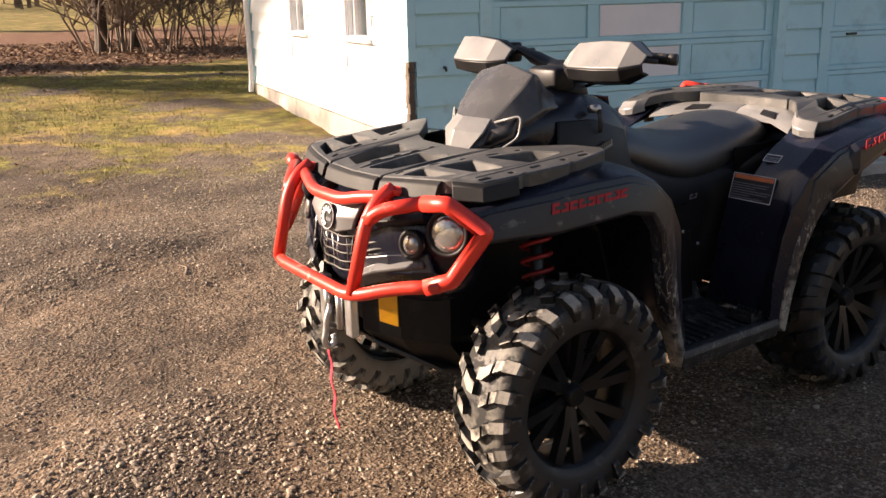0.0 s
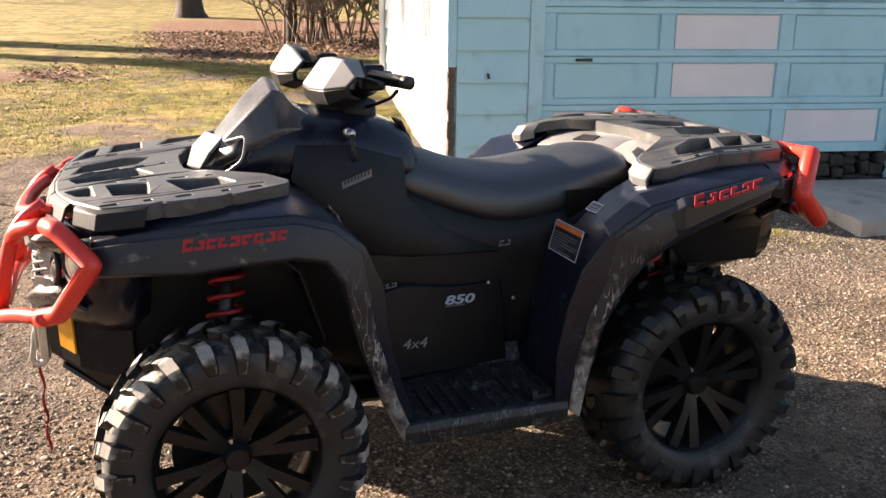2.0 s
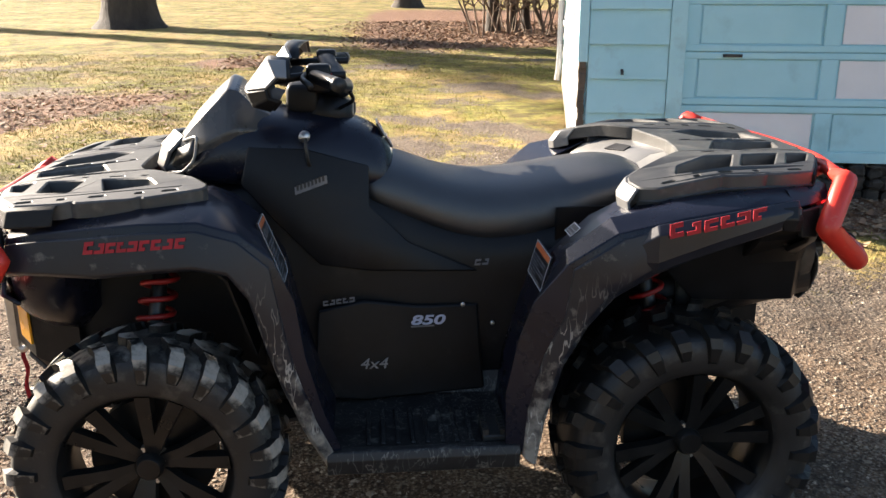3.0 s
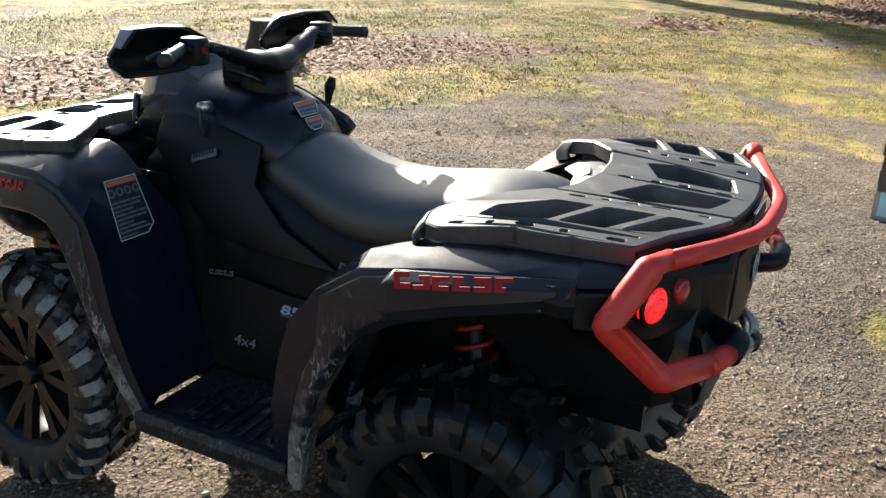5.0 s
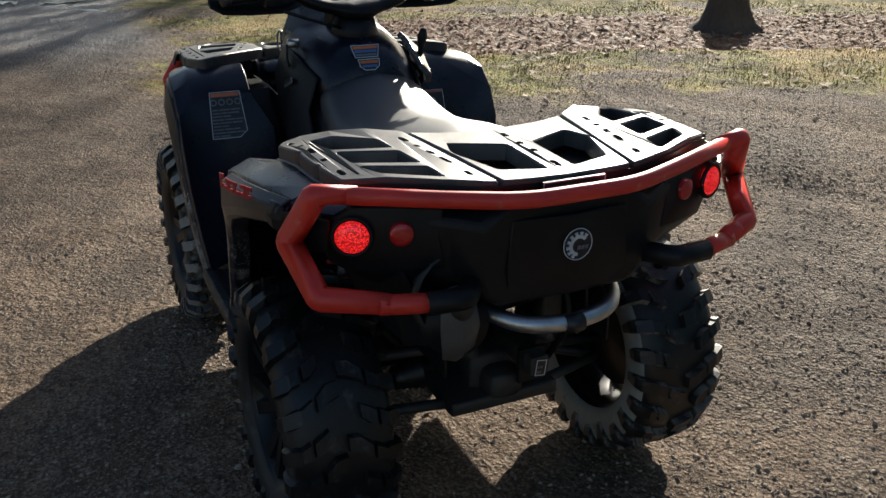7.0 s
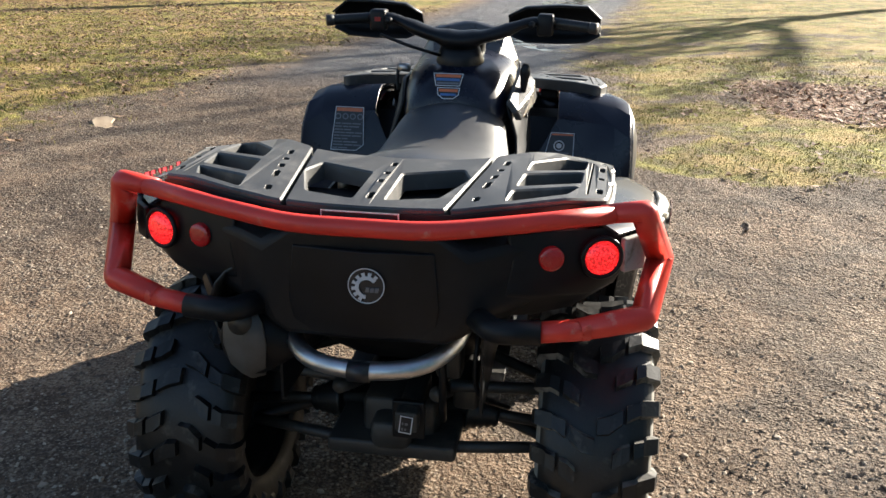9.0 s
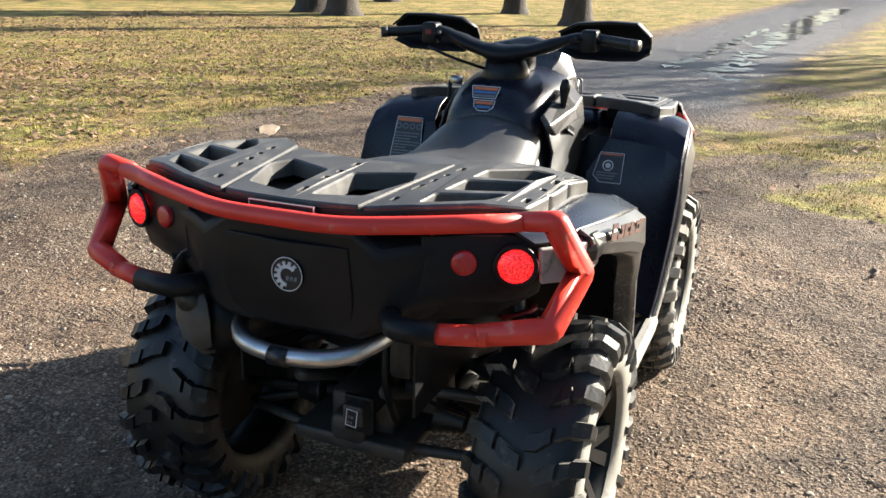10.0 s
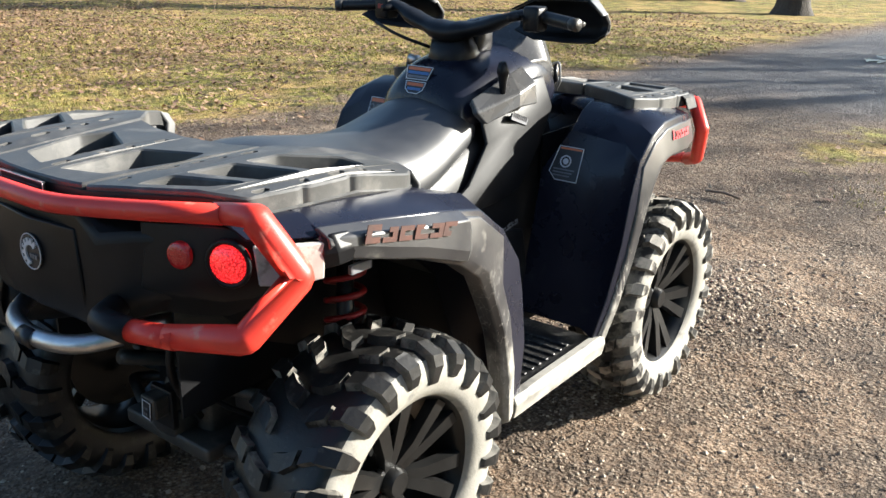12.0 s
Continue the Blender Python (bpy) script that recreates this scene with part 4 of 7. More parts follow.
cowl = part("windscreen", loft([
    (0.652, [(0.046, 0.930), (0.060, 0.945), (0.048, 0.968), (0.015, 0.976)]),
    (0.612, [(0.085, 0.940), (0.100, 0.968), (0.082, 1.012), (0.015, 1.030)]),
    (0.562, [(0.125, 0.960), (0.140, 1.005), (0.110, 1.068), (0.015, 1.094)]),
    (0.508, [(0.150, 0.980), (0.164, 1.035), (0.126, 1.122), (0.015, 1.150)]),
    (0.468, [(0.158, 1.000), (0.168, 1.055), (0.128, 1.158), (0.015, 1.184)]),
    (0.446, [(0.156, 1.010), (0.165, 1.060), (0.122, 1.154), (0.015, 1.176)]),
    (0.405, [(0.152, 1.025), (0.160, 1.060), (0.112, 1.112), (0.015, 1.122)]),
    (0.350, [(0.140, 1.030), (0.150, 1.052), (0.100, 1.082), (0.015, 1.088)]),
]), M_SCREEN, quad, "grey plastic deflector over the console", angle=20)
edged(cowl, 0.005, angle=18)
for s in BOTH:
    part("nose_lamp", sheet([[(0.604, 0.098 * s, 1.005), (0.580, 0.120 * s, 1.015), (0.548, 0.152 * s, 1.04)], [(0.625, 0.086 * s, 0.958), (0.598, 0.112 * s, 0.962), (0.560, 0.150 * s, 0.985)]], 0.01), M_DECALBLACK, quad, "dark lamp slot in the nose", smooth=True)
    part("nose_trim", bar(flip([(0.642, 0.062, 0.938), (0.596, 0.128, 0.948), (0.556, 0.166, 0.985), (0.544, 0.166, 1.048), (0.592, 0.100, 1.026)], s), 0.0036, 8, 0.02), M_POD, quad, "grey rim of the nose lamp", smooth=True)
edged(part("nose_badge", sheet([[(0.590, -0.086, 1.034), (0.628, 0, 1.038), (0.590, 0.086, 1.034)], [(0.628, -0.094, 0.996), (0.664, 0, 1.000), (0.628, 0.094, 0.996)], [(0.652, -0.058, 0.950), (0.680, 0, 0.950), (0.652, 0.058, 0.950)], [(0.640, -0.040, 0.922), (0.662, 0, 0.920), (0.640, 0.040, 0.922)]], 0.010), M_GUARD, quad, "silver nose shield", angle=15), 0.003)

# shift gate, lever and side covers
edged(part("shift_gate", sheet([[(0.30, -0.178, 1.055), (0.24, -0.180, 1.040), (0.08, -0.165, 0.985)], [(0.30, -0.225, 1.015), (0.22, -0.226, 0.995), (0.07, -0.190, 0.955)], [(0.30, -0.232, 0.960), (0.21, -0.232, 0.960), (0.10, -0.200, 0.925)]], 0.02), M_SCREEN, quad, "grey shift gate panel"), 0.004)
part("shift_lever", bar([(0.175, -0.205, 1.00), (0.170, -0.208, 1.05), (0.160, -0.210, 1.085)], [0.008, 0.012, 0.013, 0.015, 0.017, 0.016, 0.010][:7], 10, 0.02), M_BLACK, quad, "black gear shift lever", smooth=True)
for s in BOTH:
    edged(part("side_cover", sheet([[(0.42, 0.180 * s, 1.02), (0.28, 0.186 * s, 1.015), (0.12, 0.160 * s, 0.965)], [(0.44, 0.205 * s, 0.93), (0.25, 0.206 * s, 0.905), (0.12, 0.192 * s, 0.865)], [(0.36, 0.220 * s, 0.84), (0.22, 0.218 * s, 0.80), (0.02, 0.205 * s, 0.77)], [(0.25, 0.222 * s, 0.72), (0.12, 0.220 * s, 0.70), (-0.16, 0.214 * s, 0.69)]], 0.012), M_BLACK, quad, "black tank side cover", smooth=True), 0.005)
part("ignition_switch", bar([(0.278, 0.170, 1.045), (0.278, 0.205, 1.047)], 0.014, 14, 0), M_STEEL, quad, "steel ignition switch", smooth=True)
part("ignition_key", bar([(0.276, 0.207, 1.045), (0.272, 0.212, 1.00), (0.268, 0.205, 0.975)], 0.007, 8, 0.01, flat=0.4), M_DARKSTEEL, quad, "hanging key fob", smooth=True)


# handlebar
bar_root = part("handlebar", bar([(0.240, -0.30, 1.202), (0.232, -0.22, 1.210), (0.212, -0.11, 1.166), (0.205, 0.0, 1.143), (0.212, 0.11, 1.166), (0.232, 0.22, 1.210), (0.240, 0.30, 1.202)], [0.017] + [0.026] * 5 + [0.038] * 5 + [0.052] * 5 + [0.038] * 5 + [0.026] * 5 + [0.017], 16, 0.04, 4, flat=0.55), M_BLACK, quad, "black padded handlebar", smooth=True)
part("steering_stem", bar([(0.232, 0, 1.05), (0.222, 0, 1.10), (0.210, 0, 1.132)], [0.085, 0.070, 0.058], 16, 0), M_BLACK, bar_root, smooth=True)
edged(part("gauge", boxes((0.245, 0.33, -0.07, 0.07, 1.085, 1.165), bevel=0.018), M_BLACK, bar_root, "black instrument pod", angle=40), 0.004)
for s in BOTH:
    grip = bmesh.new()
    a, b = Vector((0.243, 0.285 * s, 1.203)), Vector((0.190, 0.396 * s, 1.196))
    tube(grip, [a.lerp(b, k / 22) for k in range(23)], [0.0150 + (0.0018 if k % 2 else 0) for k in range(23)], 14)
    part("grip", grip, M_RUBBER, bar_root, "ribbed black rubber grip", smooth=True)
    part("bar_end", bar([tuple(b), tuple(b + (b - a).normalized() * 0.022)], 0.0170, 14, 0), M_DARKSTEEL, bar_root, smooth=True)
    edged(part("switch_block", boxes((0.205, 0.262, min(0.235 * s, 0.285 * s), max(0.235 * s, 0.285 * s), 1.165, 1.23), bevel=0.008), M_BLACK, bar_root, angle=40), 0.003)
    part("brake_lever", bar([(0.262, 0.25 * s, 1.205), (0.272, 0.31 * s, 1.20), (0.245, 0.40 * s, 1.192)], 0.007, 8, 0.03), M_DARKSTEEL, bar_root, smooth=True)
    secs = ((0.140, (0.290, 1.205), (0.312, 1.208), (0.350, 1.170), (0.345, 1.148), (0.312, 1.140)), (0.195, (0.292, 1.236), (0.335, 1.240), (0.396, 1.166), (0.384, 1.127), (0.330, 1.113)),
            (0.300, (0.282, 1.246), (0.332, 1.250), (0.402, 1.166), (0.386, 1.126), (0.328, 1.112)), (0.385, (0.272, 1.246), (0.322, 1.248), (0.382, 1.169), (0.368, 1.131), (0.318, 1.119)),
            (0.428, (0.268, 1.205), (0.296, 1.208), (0.326, 1.180), (0.320, 1.157), (0.292, 1.148)))
    secs = tuple((y, *((0.402 - (0.402 - x) * 0.80, 1.25 - (1.25 - z) * 0.86) for x, z in ps)) for y, *ps in secs)
    guard = part("hand_guard", sheet([[(x, y * s, z) for x, z in ps[:3]] for y, *ps in secs], 0.006), M_GUARD, bar_root, "grey plastic hand guard shell", angle=22)
    edged(guard, 0.003)
    edged(part("guard_lip", sheet([[(x, y * s, z - 0.001) for x, z in ps[2:]] for y, *ps in secs], 0.006), M_BLACK, bar_root, "black lower lip of the hand guard", angle=22), 0.003)
    part("guard_lining", sheet([[(x - 0.007, y * s * 0.995, z + (0.001 if i < 2 else 0.0)) for i, (x, z) in enumerate(ps)] for y, *ps in secs], 0.004), M_BLACK, bar_root, smooth=True)
    part("guard_bracket", bar([(0.17, 0.22 * s, 1.20), (0.26, 0.22 * s, 1.20), (0.35, 0.26 * s, 1.19)], 0.010, 8, 0.03), M_BLACK, bar_root, smooth=True)
part("start_switch", boxes((0.202, 0.205, 0.250, 0.268, 1.195, 1.208)), M_SPRING, bar_root, "red engine stop switch")
part("clutch_cable", bar([(0.16, 0.24, 1.16), (0.15, 0.15, 1.13), (0.19, 0.06, 1.10)], 0.005, 8, 0.05), M_BLACK, bar_root, smooth=True)


# fenders
def fenders():
    front = [  # lip x, z; crease x, z; outer y; panel x, z
        (0.935, 0.790, 0.930, 0.865, 0.455, 0.925, 0.885), (0.840, 0.795, 0.845, 0.885, 0.490, 0.845, 0.905), (0.720, 0.795, 0.735, 0.900, 0.522, 0.735, 0.925),
        (0.605, 0.812, 0.612, 0.915, 0.550, 0.615, 0.940), (0.500, 0.822, 0.490, 0.920, 0.566, 0.490, 0.950), (0.430, 0.810, 0.405, 0.895, 0.572, 0.440, 0.930),
        (0.388, 0.755, 0.335, 0.835, 0.572, 0.385, 0.880), (0.362, 0.655, 0.292, 0.740, 0.566, 0.335, 0.770), (0.330, 0.545, 0.275, 0.605, 0.558, 0.300, 0.620),
        (0.282, 0.415, 0.238, 0.455, 0.545, 0.262, 0.470), (0.226, 0.300, 0.200, 0.350, 0.530, 0.222, 0.360)]
    rear = [
        (-0.262, 0.300, -0.190, 0.355, 0.540, -0.205, 0.360), (-0.280, 0.420, -0.188, 0.490, 0.545, -0.222, 0.495), (-0.318, 0.560, -0.214, 0.625, 0.548, -0.262, 0.630),
        (-0.372, 0.660, -0.245, 0.715, 0.553, -0.292, 0.725), (-0.426, 0.732, -0.320, 0.805, 0.566, -0.335, 0.830), (-0.512, 0.788, -0.430, 0.878, 0.578, -0.420, 0.908),
        (-0.636, 0.836, -0.580, 0.908, 0.575, -0.570, 0.938), (-0.760, 0.868, -0.720, 0.926, 0.562, -0.720, 0.952), (-0.865, 0.888, -0.850, 0.934, 0.535, -0.850, 0.957)]
    for name, st in (("front_fender", front), ("rear_fender", rear)):
        for s in BOTH:
            flare, top = [], []
            for i, (lx, lz, cx, cz, y, px, pz) in enumerate(st):
                steep = (i >= 7) if name == "front_fender" else (i <= 3)
                f = 0.30 if name == "front_fender" and not steep else (0.34 if name == "rear_fender" and steep else 0.5)
                mx, mz = lx + (cx - lx) * f, lz + (cz - lz) * f
                inner = 0.25 if name == "front_fender" else 0.27
                drop = 0.045 if name == "rear_fender" and i in (4, 5) else 0.0
                flare.append(flip([(lx, y - 0.045, lz - 0.004), (lx, y - 0.006, lz), (lx * 0.7 + mx * 0.3, y + 0.004, lz * 0.7 + mz * 0.3), (mx, y, mz)] + ([(mx * 0.9 + cx * 0.1, y - 0.004, mz * 0.9 + cz * 0.1), (mx * 0.85 + cx * 0.15, y - 0.022, mz * 0.85 + cz * 0.15)] if steep else [(cx * 0.75 + mx * 0.25, y - 0.012, cz * 0.75 + mz * 0.25), (cx * 0.75 + mx * 0.25, y - 0.03, cz * 0.75 + mz * 0.25)]), s))
                if steep:
                    top.append(flip([(mx * 0.9 + cx * 0.1, y - 0.008, mz * 0.9 + cz * 0.1), (cx, y - 0.012, cz), (px, y - 0.06, pz), (px, 0.40, pz), (px, inner, pz)], s))
                else:
                    top.append(flip([(cx * 0.7 + mx * 0.3, y - 0.016, cz * 0.7 + mz * 0.3), (cx, y - 0.022, cz), (cx * 0.4 + px * 0.6, y - 0.075, cz * 0.4 + pz * 0.6 + 0.004), ((cx * 0.2 + px * 0.8), (y - 0.075 + inner + 0.06) / 2, (cz * 0.2 + pz * 0.8) + 0.003 - drop * 0.5), (px, inner + 0.06, pz - drop)], s))
            root = part(name, sheet(top, 0.006, flip=s > 0), M_GLOSS, quad, "glossy dark navy fender", angle=24)
            edged(root, 0.005)
            ob = part("flare", sheet(flare, 0.006, flip=s > 0), M_FLARE if s > 0 else M_LITFLARE, root, "scuffed black fender flare with dried splashes" if s > 0 else "dusty black fender flare, lightened for the sun", angle=24)
            edged(ob, 0.003)


fenders()
for s in BOTH:
    # raised panel that carries the tail wordmark
    rows = []
    for x, y, lo, hi in ((-0.470, 0.566, 0.792, 0.866), (-0.512, 0.590, 0.800, 0.898), (-0.640, 0.586, 0.842, 0.916), (-0.760, 0.571, 0.872, 0.931), (-0.852, 0.546, 0.892, 0.938)):
        rows.append(flip([(x, y - 0.030, lo - 0.006), (x, y - 0.004, lo), (x, y + 0.002, lo + 0.022), (x, y - 0.001, hi - 0.016), (x - 0.004, y - 0.026, hi)], s))
    edged(part("flare_panel", sheet(rows, 0.008, flip=s > 0), M_FLARE if s > 0 else M_LITFLARE, quad, "faceted black panel on the fender side", angle=18), 0.003)
    # footwell
    rows = []
    for x in (0.235, 0.15, 0.05, -0.05, -0.15, -0.225):
        rows.append(flip([(x, 0.20, 0.40), (x, 0.225, 0.345), (x, 0.30, 0.335), (x, 0.48, 0.335), (x, 0.512, 0.348)], s))
    well = part("footwell", sheet(rows, 0.006, flip=s < 0), M_MUDDY, quad, "muddy black plastic footwell", angle=40)
    edged(well, 0.003)
    rows = [flip([(x, 0.510, 0.350), (x, 0.535, 0.352), (x, 0.543, 0.335), (x, 0.535, 0.296)], s) for x in (0.235, 0.15, 0.05, -0.05, -0.15, -0.225)]
    edged(part("sill", sheet(rows, 0.006, flip=s < 0), M_MUDDY if s > 0 else M_LITFLARE, well, "scratched sill" if s > 0 else "dusty sill, lightened for the sun", angle=40), 0.003)
    for k in range(9):
        x = 0.13 - k * 0.036
        part("tread_rib", box(bmesh.new(), x, x + 0.012, min(0.30 * s, 0.48 * s), max(0.30 * s, 0.48 * s), 0.338, 0.3435, bevel=0.002, seg=1), M_MUDDY, well)
    peg = part("foot_peg", box(bmesh.new(), -0.20, -0.14, min(0.40 * s, 0.50 * s), max(0.40 * s, 0.50 * s), 0.342, 0.362, bevel=0.003, seg=1), M_DARKSTEEL, quad, "toothed steel foot peg")
    for k in range(6):
        for j in range(2):
            y = (0.41 + k * 0.016) * s
            part("tooth", box(bmesh.new(), -0.196 + j * 0.042, -0.182 + j * 0.042, min(y, y + 0.007 * s), max(y, y + 0.007 * s), 0.360, 0.376), M_DARKSTEEL, peg)
    # lower body side cover below the badge
    edged(part("engine_cover", sheet([flip([(0.26, 0.236, 0.60), (0.14, 0.236, 0.625), (0.0, 0.218, 0.60), (-0.16, 0.214, 0.60)], s), flip([(0.27, 0.252, 0.48), (0.14, 0.252, 0.48), (0.0, 0.226, 0.46), (-0.17, 0.220, 0.46)], s), flip([(0.24, 0.252, 0.36), (0.14, 0.250, 0.35), (0.0, 0.232, 0.35), (-0.18, 0.226, 0.36)], s)], 0.012), M_BLACK, quad, "black engine side cover", angle=45), 0.006)
    # lamp pods at the back of the rear fenders
    # one marker shape: sunlit right copy painted pale, left copy painted black
    edged(part("side_marker", sheet([flip([(-0.852, 0.538, 0.918), (-0.905, 0.514, 0.922), (-0.950, 0.474, 0.922)], s), flip([(-0.858, 0.540, 0.856), (-0.905, 0.516, 0.850), (-0.944, 0.478, 0.852)], s)], 0.012), M_MARKER if s < 0 else M_BLACK, quad, "side marker lens, whitened for the sun" if s < 0 else "side marker in black"), 0.003)
    edged(part("fender_notch", sheet([flip([(-0.806, 0.546, 0.928), (-0.842, 0.544, 0.931), (-0.856, 0.534, 0.924)], s), flip([(-0.796, 0.560, 0.905), (-0.838, 0.557, 0.903), (-0.860, 0.538, 0.898)], s), flip([(-0.806, 0.556, 0.878), (-0.832, 0.550, 0.874), (-0.858, 0.536, 0.870)], s)], 0.010), M_BLACK, quad, "faceted black fender corner", angle=20), 0.004)
    part("fender_tail", sheet([flip([(-0.845, 0.530, 0.922), (-0.90, 0.505, 0.926), (-0.955, 0.465, 0.930)], s), flip([(-0.845, 0.48, 0.950), (-0.90, 0.46, 0.952), (-0.965, 0.43, 0.952)], s), flip([(-0.845, 0.33, 0.958), (-0.90, 0.33, 0.958), (-0.97, 0.33, 0.958)], s)], 0.006), M_GLOSS, quad, angle=40)


part("reflector_tab", boxes((-0.790, -0.735, -0.540, -0.530, 0.838, 0.856), bevel=0.003), M_DECALGREY, quad, "small grey tab under the fender lip")

# racks
def rounded_loop(pts, r=0.009):
    """A closed outline with its corners cut by short arcs."""
    out = []
    n = len(pts)
    for i in range(n):
        p, a, c = Vector(pts[i]), Vector(pts[i - 1]), Vector(pts[(i + 1) % n])
        ra = min(r, (a - p).length * 0.4)
        rc = min(r, (c - p).length * 0.4)
        q, w = p + (a - p).normalized() * ra, p + (c - p).normalized() * rc
        out += [q * (1 - t) ** 2 + p * 2 * t * (1 - t) + w * t * t for t in (0, 0.5, 1)]
    return out


def grown(loop, d):
    """The loop moved to its right-hand side by d (out, for a counter-clockwise loop)."""
    n = len(loop)
    out = []
    for i in range(n):
        a, p, c = loop[i - 1], loop[i], loop[(i + 1) % n]
        e, f = (p - a), (c - p)
        if e.length < 1e-7 or f.length < 1e-7:
            out.append(p.copy())
            continue
        e, f = e.normalized(), f.normalized()
        m = Vector((e.y, -e.x)) + Vector((f.y, -f.x))
        if m.length < 0.2:
            out.append(p + Vector((e.y, -e.x)) * d)
            continue
        m.normalize()
        out.append(p + m * d / max(0.5, m.dot(Vector((e.y, -e.x)))))
    return out


def turned(loop, ccw=True):
    area = sum(a.x * c.y - c.x * a.y for a, c in zip(loop, loop[1:] + loop[:1]))
    return loop if (area > 0) == ccw else loop[::-1]


def slotted_plate(outline, holes, height, thick, chamfer=0.0035, draft=0.004):
    """A moulded plate with chamfered outline and openings; height(x, y) is its top face."""
    small = [len(h) == 6 or min((Vector(p) - Vector(q)).length for p, q in zip(h, h[1:])) < 0.008 for h in holes]
    loops = [turned(rounded_loop(outline, 0.009))] + [turned([Vector(p) for p in h] if few else rounded_loop(h, 0.007), False) for h, few in zip(holes, small)]
    cuts = [chamfer] + [0.0008 if few else chamfer for few in small]
    tops = [grown(lp, -c) for lp, c in zip(loops, cuts)]
    bm = bmesh.new()

    def ring_of(loop, dz):
        return [bm.verts.new((p.x, p.y, height(p.x, p.y) - dz)) for p in loop]

    top = [ring_of(lp, 0.0) for lp in tops]
    edge = [ring_of(lp, c) for lp, c in zip(loops, cuts)]
    low = [ring_of(grown(lp, draft if c == chamfer and k else 0.0), thick) for k, (lp, c) in enumerate(zip(loops, cuts))]
    for t, e, w in zip(top, edge, low):
        n = len(t)
        for i in range(n):
            j = (i + 1) % n
            bm.faces.new((t[j], t[i], e[i], e[j]))
            bm.faces.new((e[j], e[i], w[i], w[j]))
    for rings, flat in ((top, tops), (low, None)):
        flat = flat or [[v.co.xy for v in r] for r in rings]
        every = [v for r in rings for v in r]
        for tri in tessellate_polygon([[Vector((p.x, p.y, 0)) for p in lp] for lp in flat]):
            try:
                bm.faces.new([every[i] for i in tri])
            except ValueError:
                pass
    bmesh.ops.recalc_face_normals(bm, faces=bm.faces[:])
    return bm


def slot(cx, cy, ang, length=0.040, wide=0.012):
    """A small six-sided lashing slot; ang in degrees from the x axis."""
    u = Vector((math.cos(radians(ang)), math.sin(radians(ang))))
    v = Vector((-u.y, u.x))
    c = Vector((cx, cy))
    return [tuple(c + u * a * length / 2 + v * b * wide / 2) for a, b in ((-1, 0), (-0.7, 1), (0.7, 1), (1, 0), (0.7, -1), (-0.7, -1))]


def line_of_slots(a, c, spots):
    """Slots strung along the line from a to c; spots are (share of the way, length)."""
    ang = math.degrees(math.atan2(c[1] - a[1], c[0] - a[0]))
    return [slot(a[0] + (c[0] - a[0]) * t, a[1] + (c[1] - a[1]) * t, ang, ln) for t, ln in spots]


def groove(a, c, wide=0.0055):
    a, c = Vector(a), Vector(c)
    v = (c - a).normalized()
    v = Vector((-v.y, v.x)) * wide / 2
    return [tuple(a + v), tuple(c + v), tuple(c - v), tuple(a - v)]


def on_both_sides(shapes):
    return shapes + [[(x, -y) for x, y in h] for h in shapes]


def whole(half):
    return half + [(x, -y) for x, y in reversed(half) if abs(y) > 1e-6]


def ramp1(v, a, b):
    return min(1, max(0, (v - a) / (b - a)))


def rear_height(x, y):
    ay = abs(y)
    return 0.994 + 0.008 * ramp1(ay, 0.17, 0.23) - 0.016 * ramp1(ay, 0.36, 0.46) - 0.034 * ramp1(x, -0.68, -0.50) * ramp1(ay, 0.24, 0.36) - 0.008 * ramp1(-x, 0.92, 1.05)


rear_edge = [(-0.674, 0.207), (-0.605, 0.282), (-0.540, 0.330), (-0.500, 0.362), (-0.492, 0.392), (-0.506, 0.440), (-0.545, 0.463), (-0.690, 0.462), (-0.700, 0.453), (-0.712, 0.460), (-0.800, 0.455), (-0.811, 0.446), (-0.823, 0.452), (-0.925, 0.440), (-0.965, 0.372), (-1.022, 0.262), (-1.040, 0.190), (-1.044, 0.157)]
rear_middle = whole([(-0.715, 0.0), (-0.700, 0.120), (-0.678, 0.199), (-1.044, 0.150), (-1.052, 0.090), (-1.056, 0.0)])
rear_holes = [
    [(-0.604, 0.404), (-0.742, 0.396), (-0.792, 0.282), (-0.722, 0.288), (-0.622, 0.360)],
    [(-0.766, 0.394), (-0.852, 0.388), (-0.914, 0.270), (-0.820, 0.279)],
    [(-0.884, 0.384), (-0.944, 0.362), (-1.002, 0.256), (-0.942, 0.264)],
    groove((-0.640, 0.4165), (-0.920, 0.402), 0.004)] \
    + line_of_slots((-0.575, 0.440), (-0.92, 0.424), ((0.0, 0.036), (0.20, 0.018), (0.40, 0.040), (0.62, 0.018), (0.90, 0.038))) \
    + line_of_slots((-0.745, 0.236), (-1.005, 0.198), ((0.0, 0.040), (0.22, 0.018), (0.42, 0.028), (0.64, 0.046), (0.95, 0.026)))
middle_holes = on_both_sides([[(-0.786, 0.150), (-0.852, 0.170), (-0.985, 0.128), (-1.012, 0.032), (-0.842, 0.032)]]) \
    + line_of_slots((-0.745, 0.0), (-1.02, 0.0), ((0.10, 0.035), (0.36, 0.022), (0.58, 0.024), (0.90, 0.040)))


def mirrored(bm):
    for v in bm.verts:
        v.co.y = -v.co.y
    bmesh.ops.reverse_faces(bm, faces=bm.faces[:])
    return bm


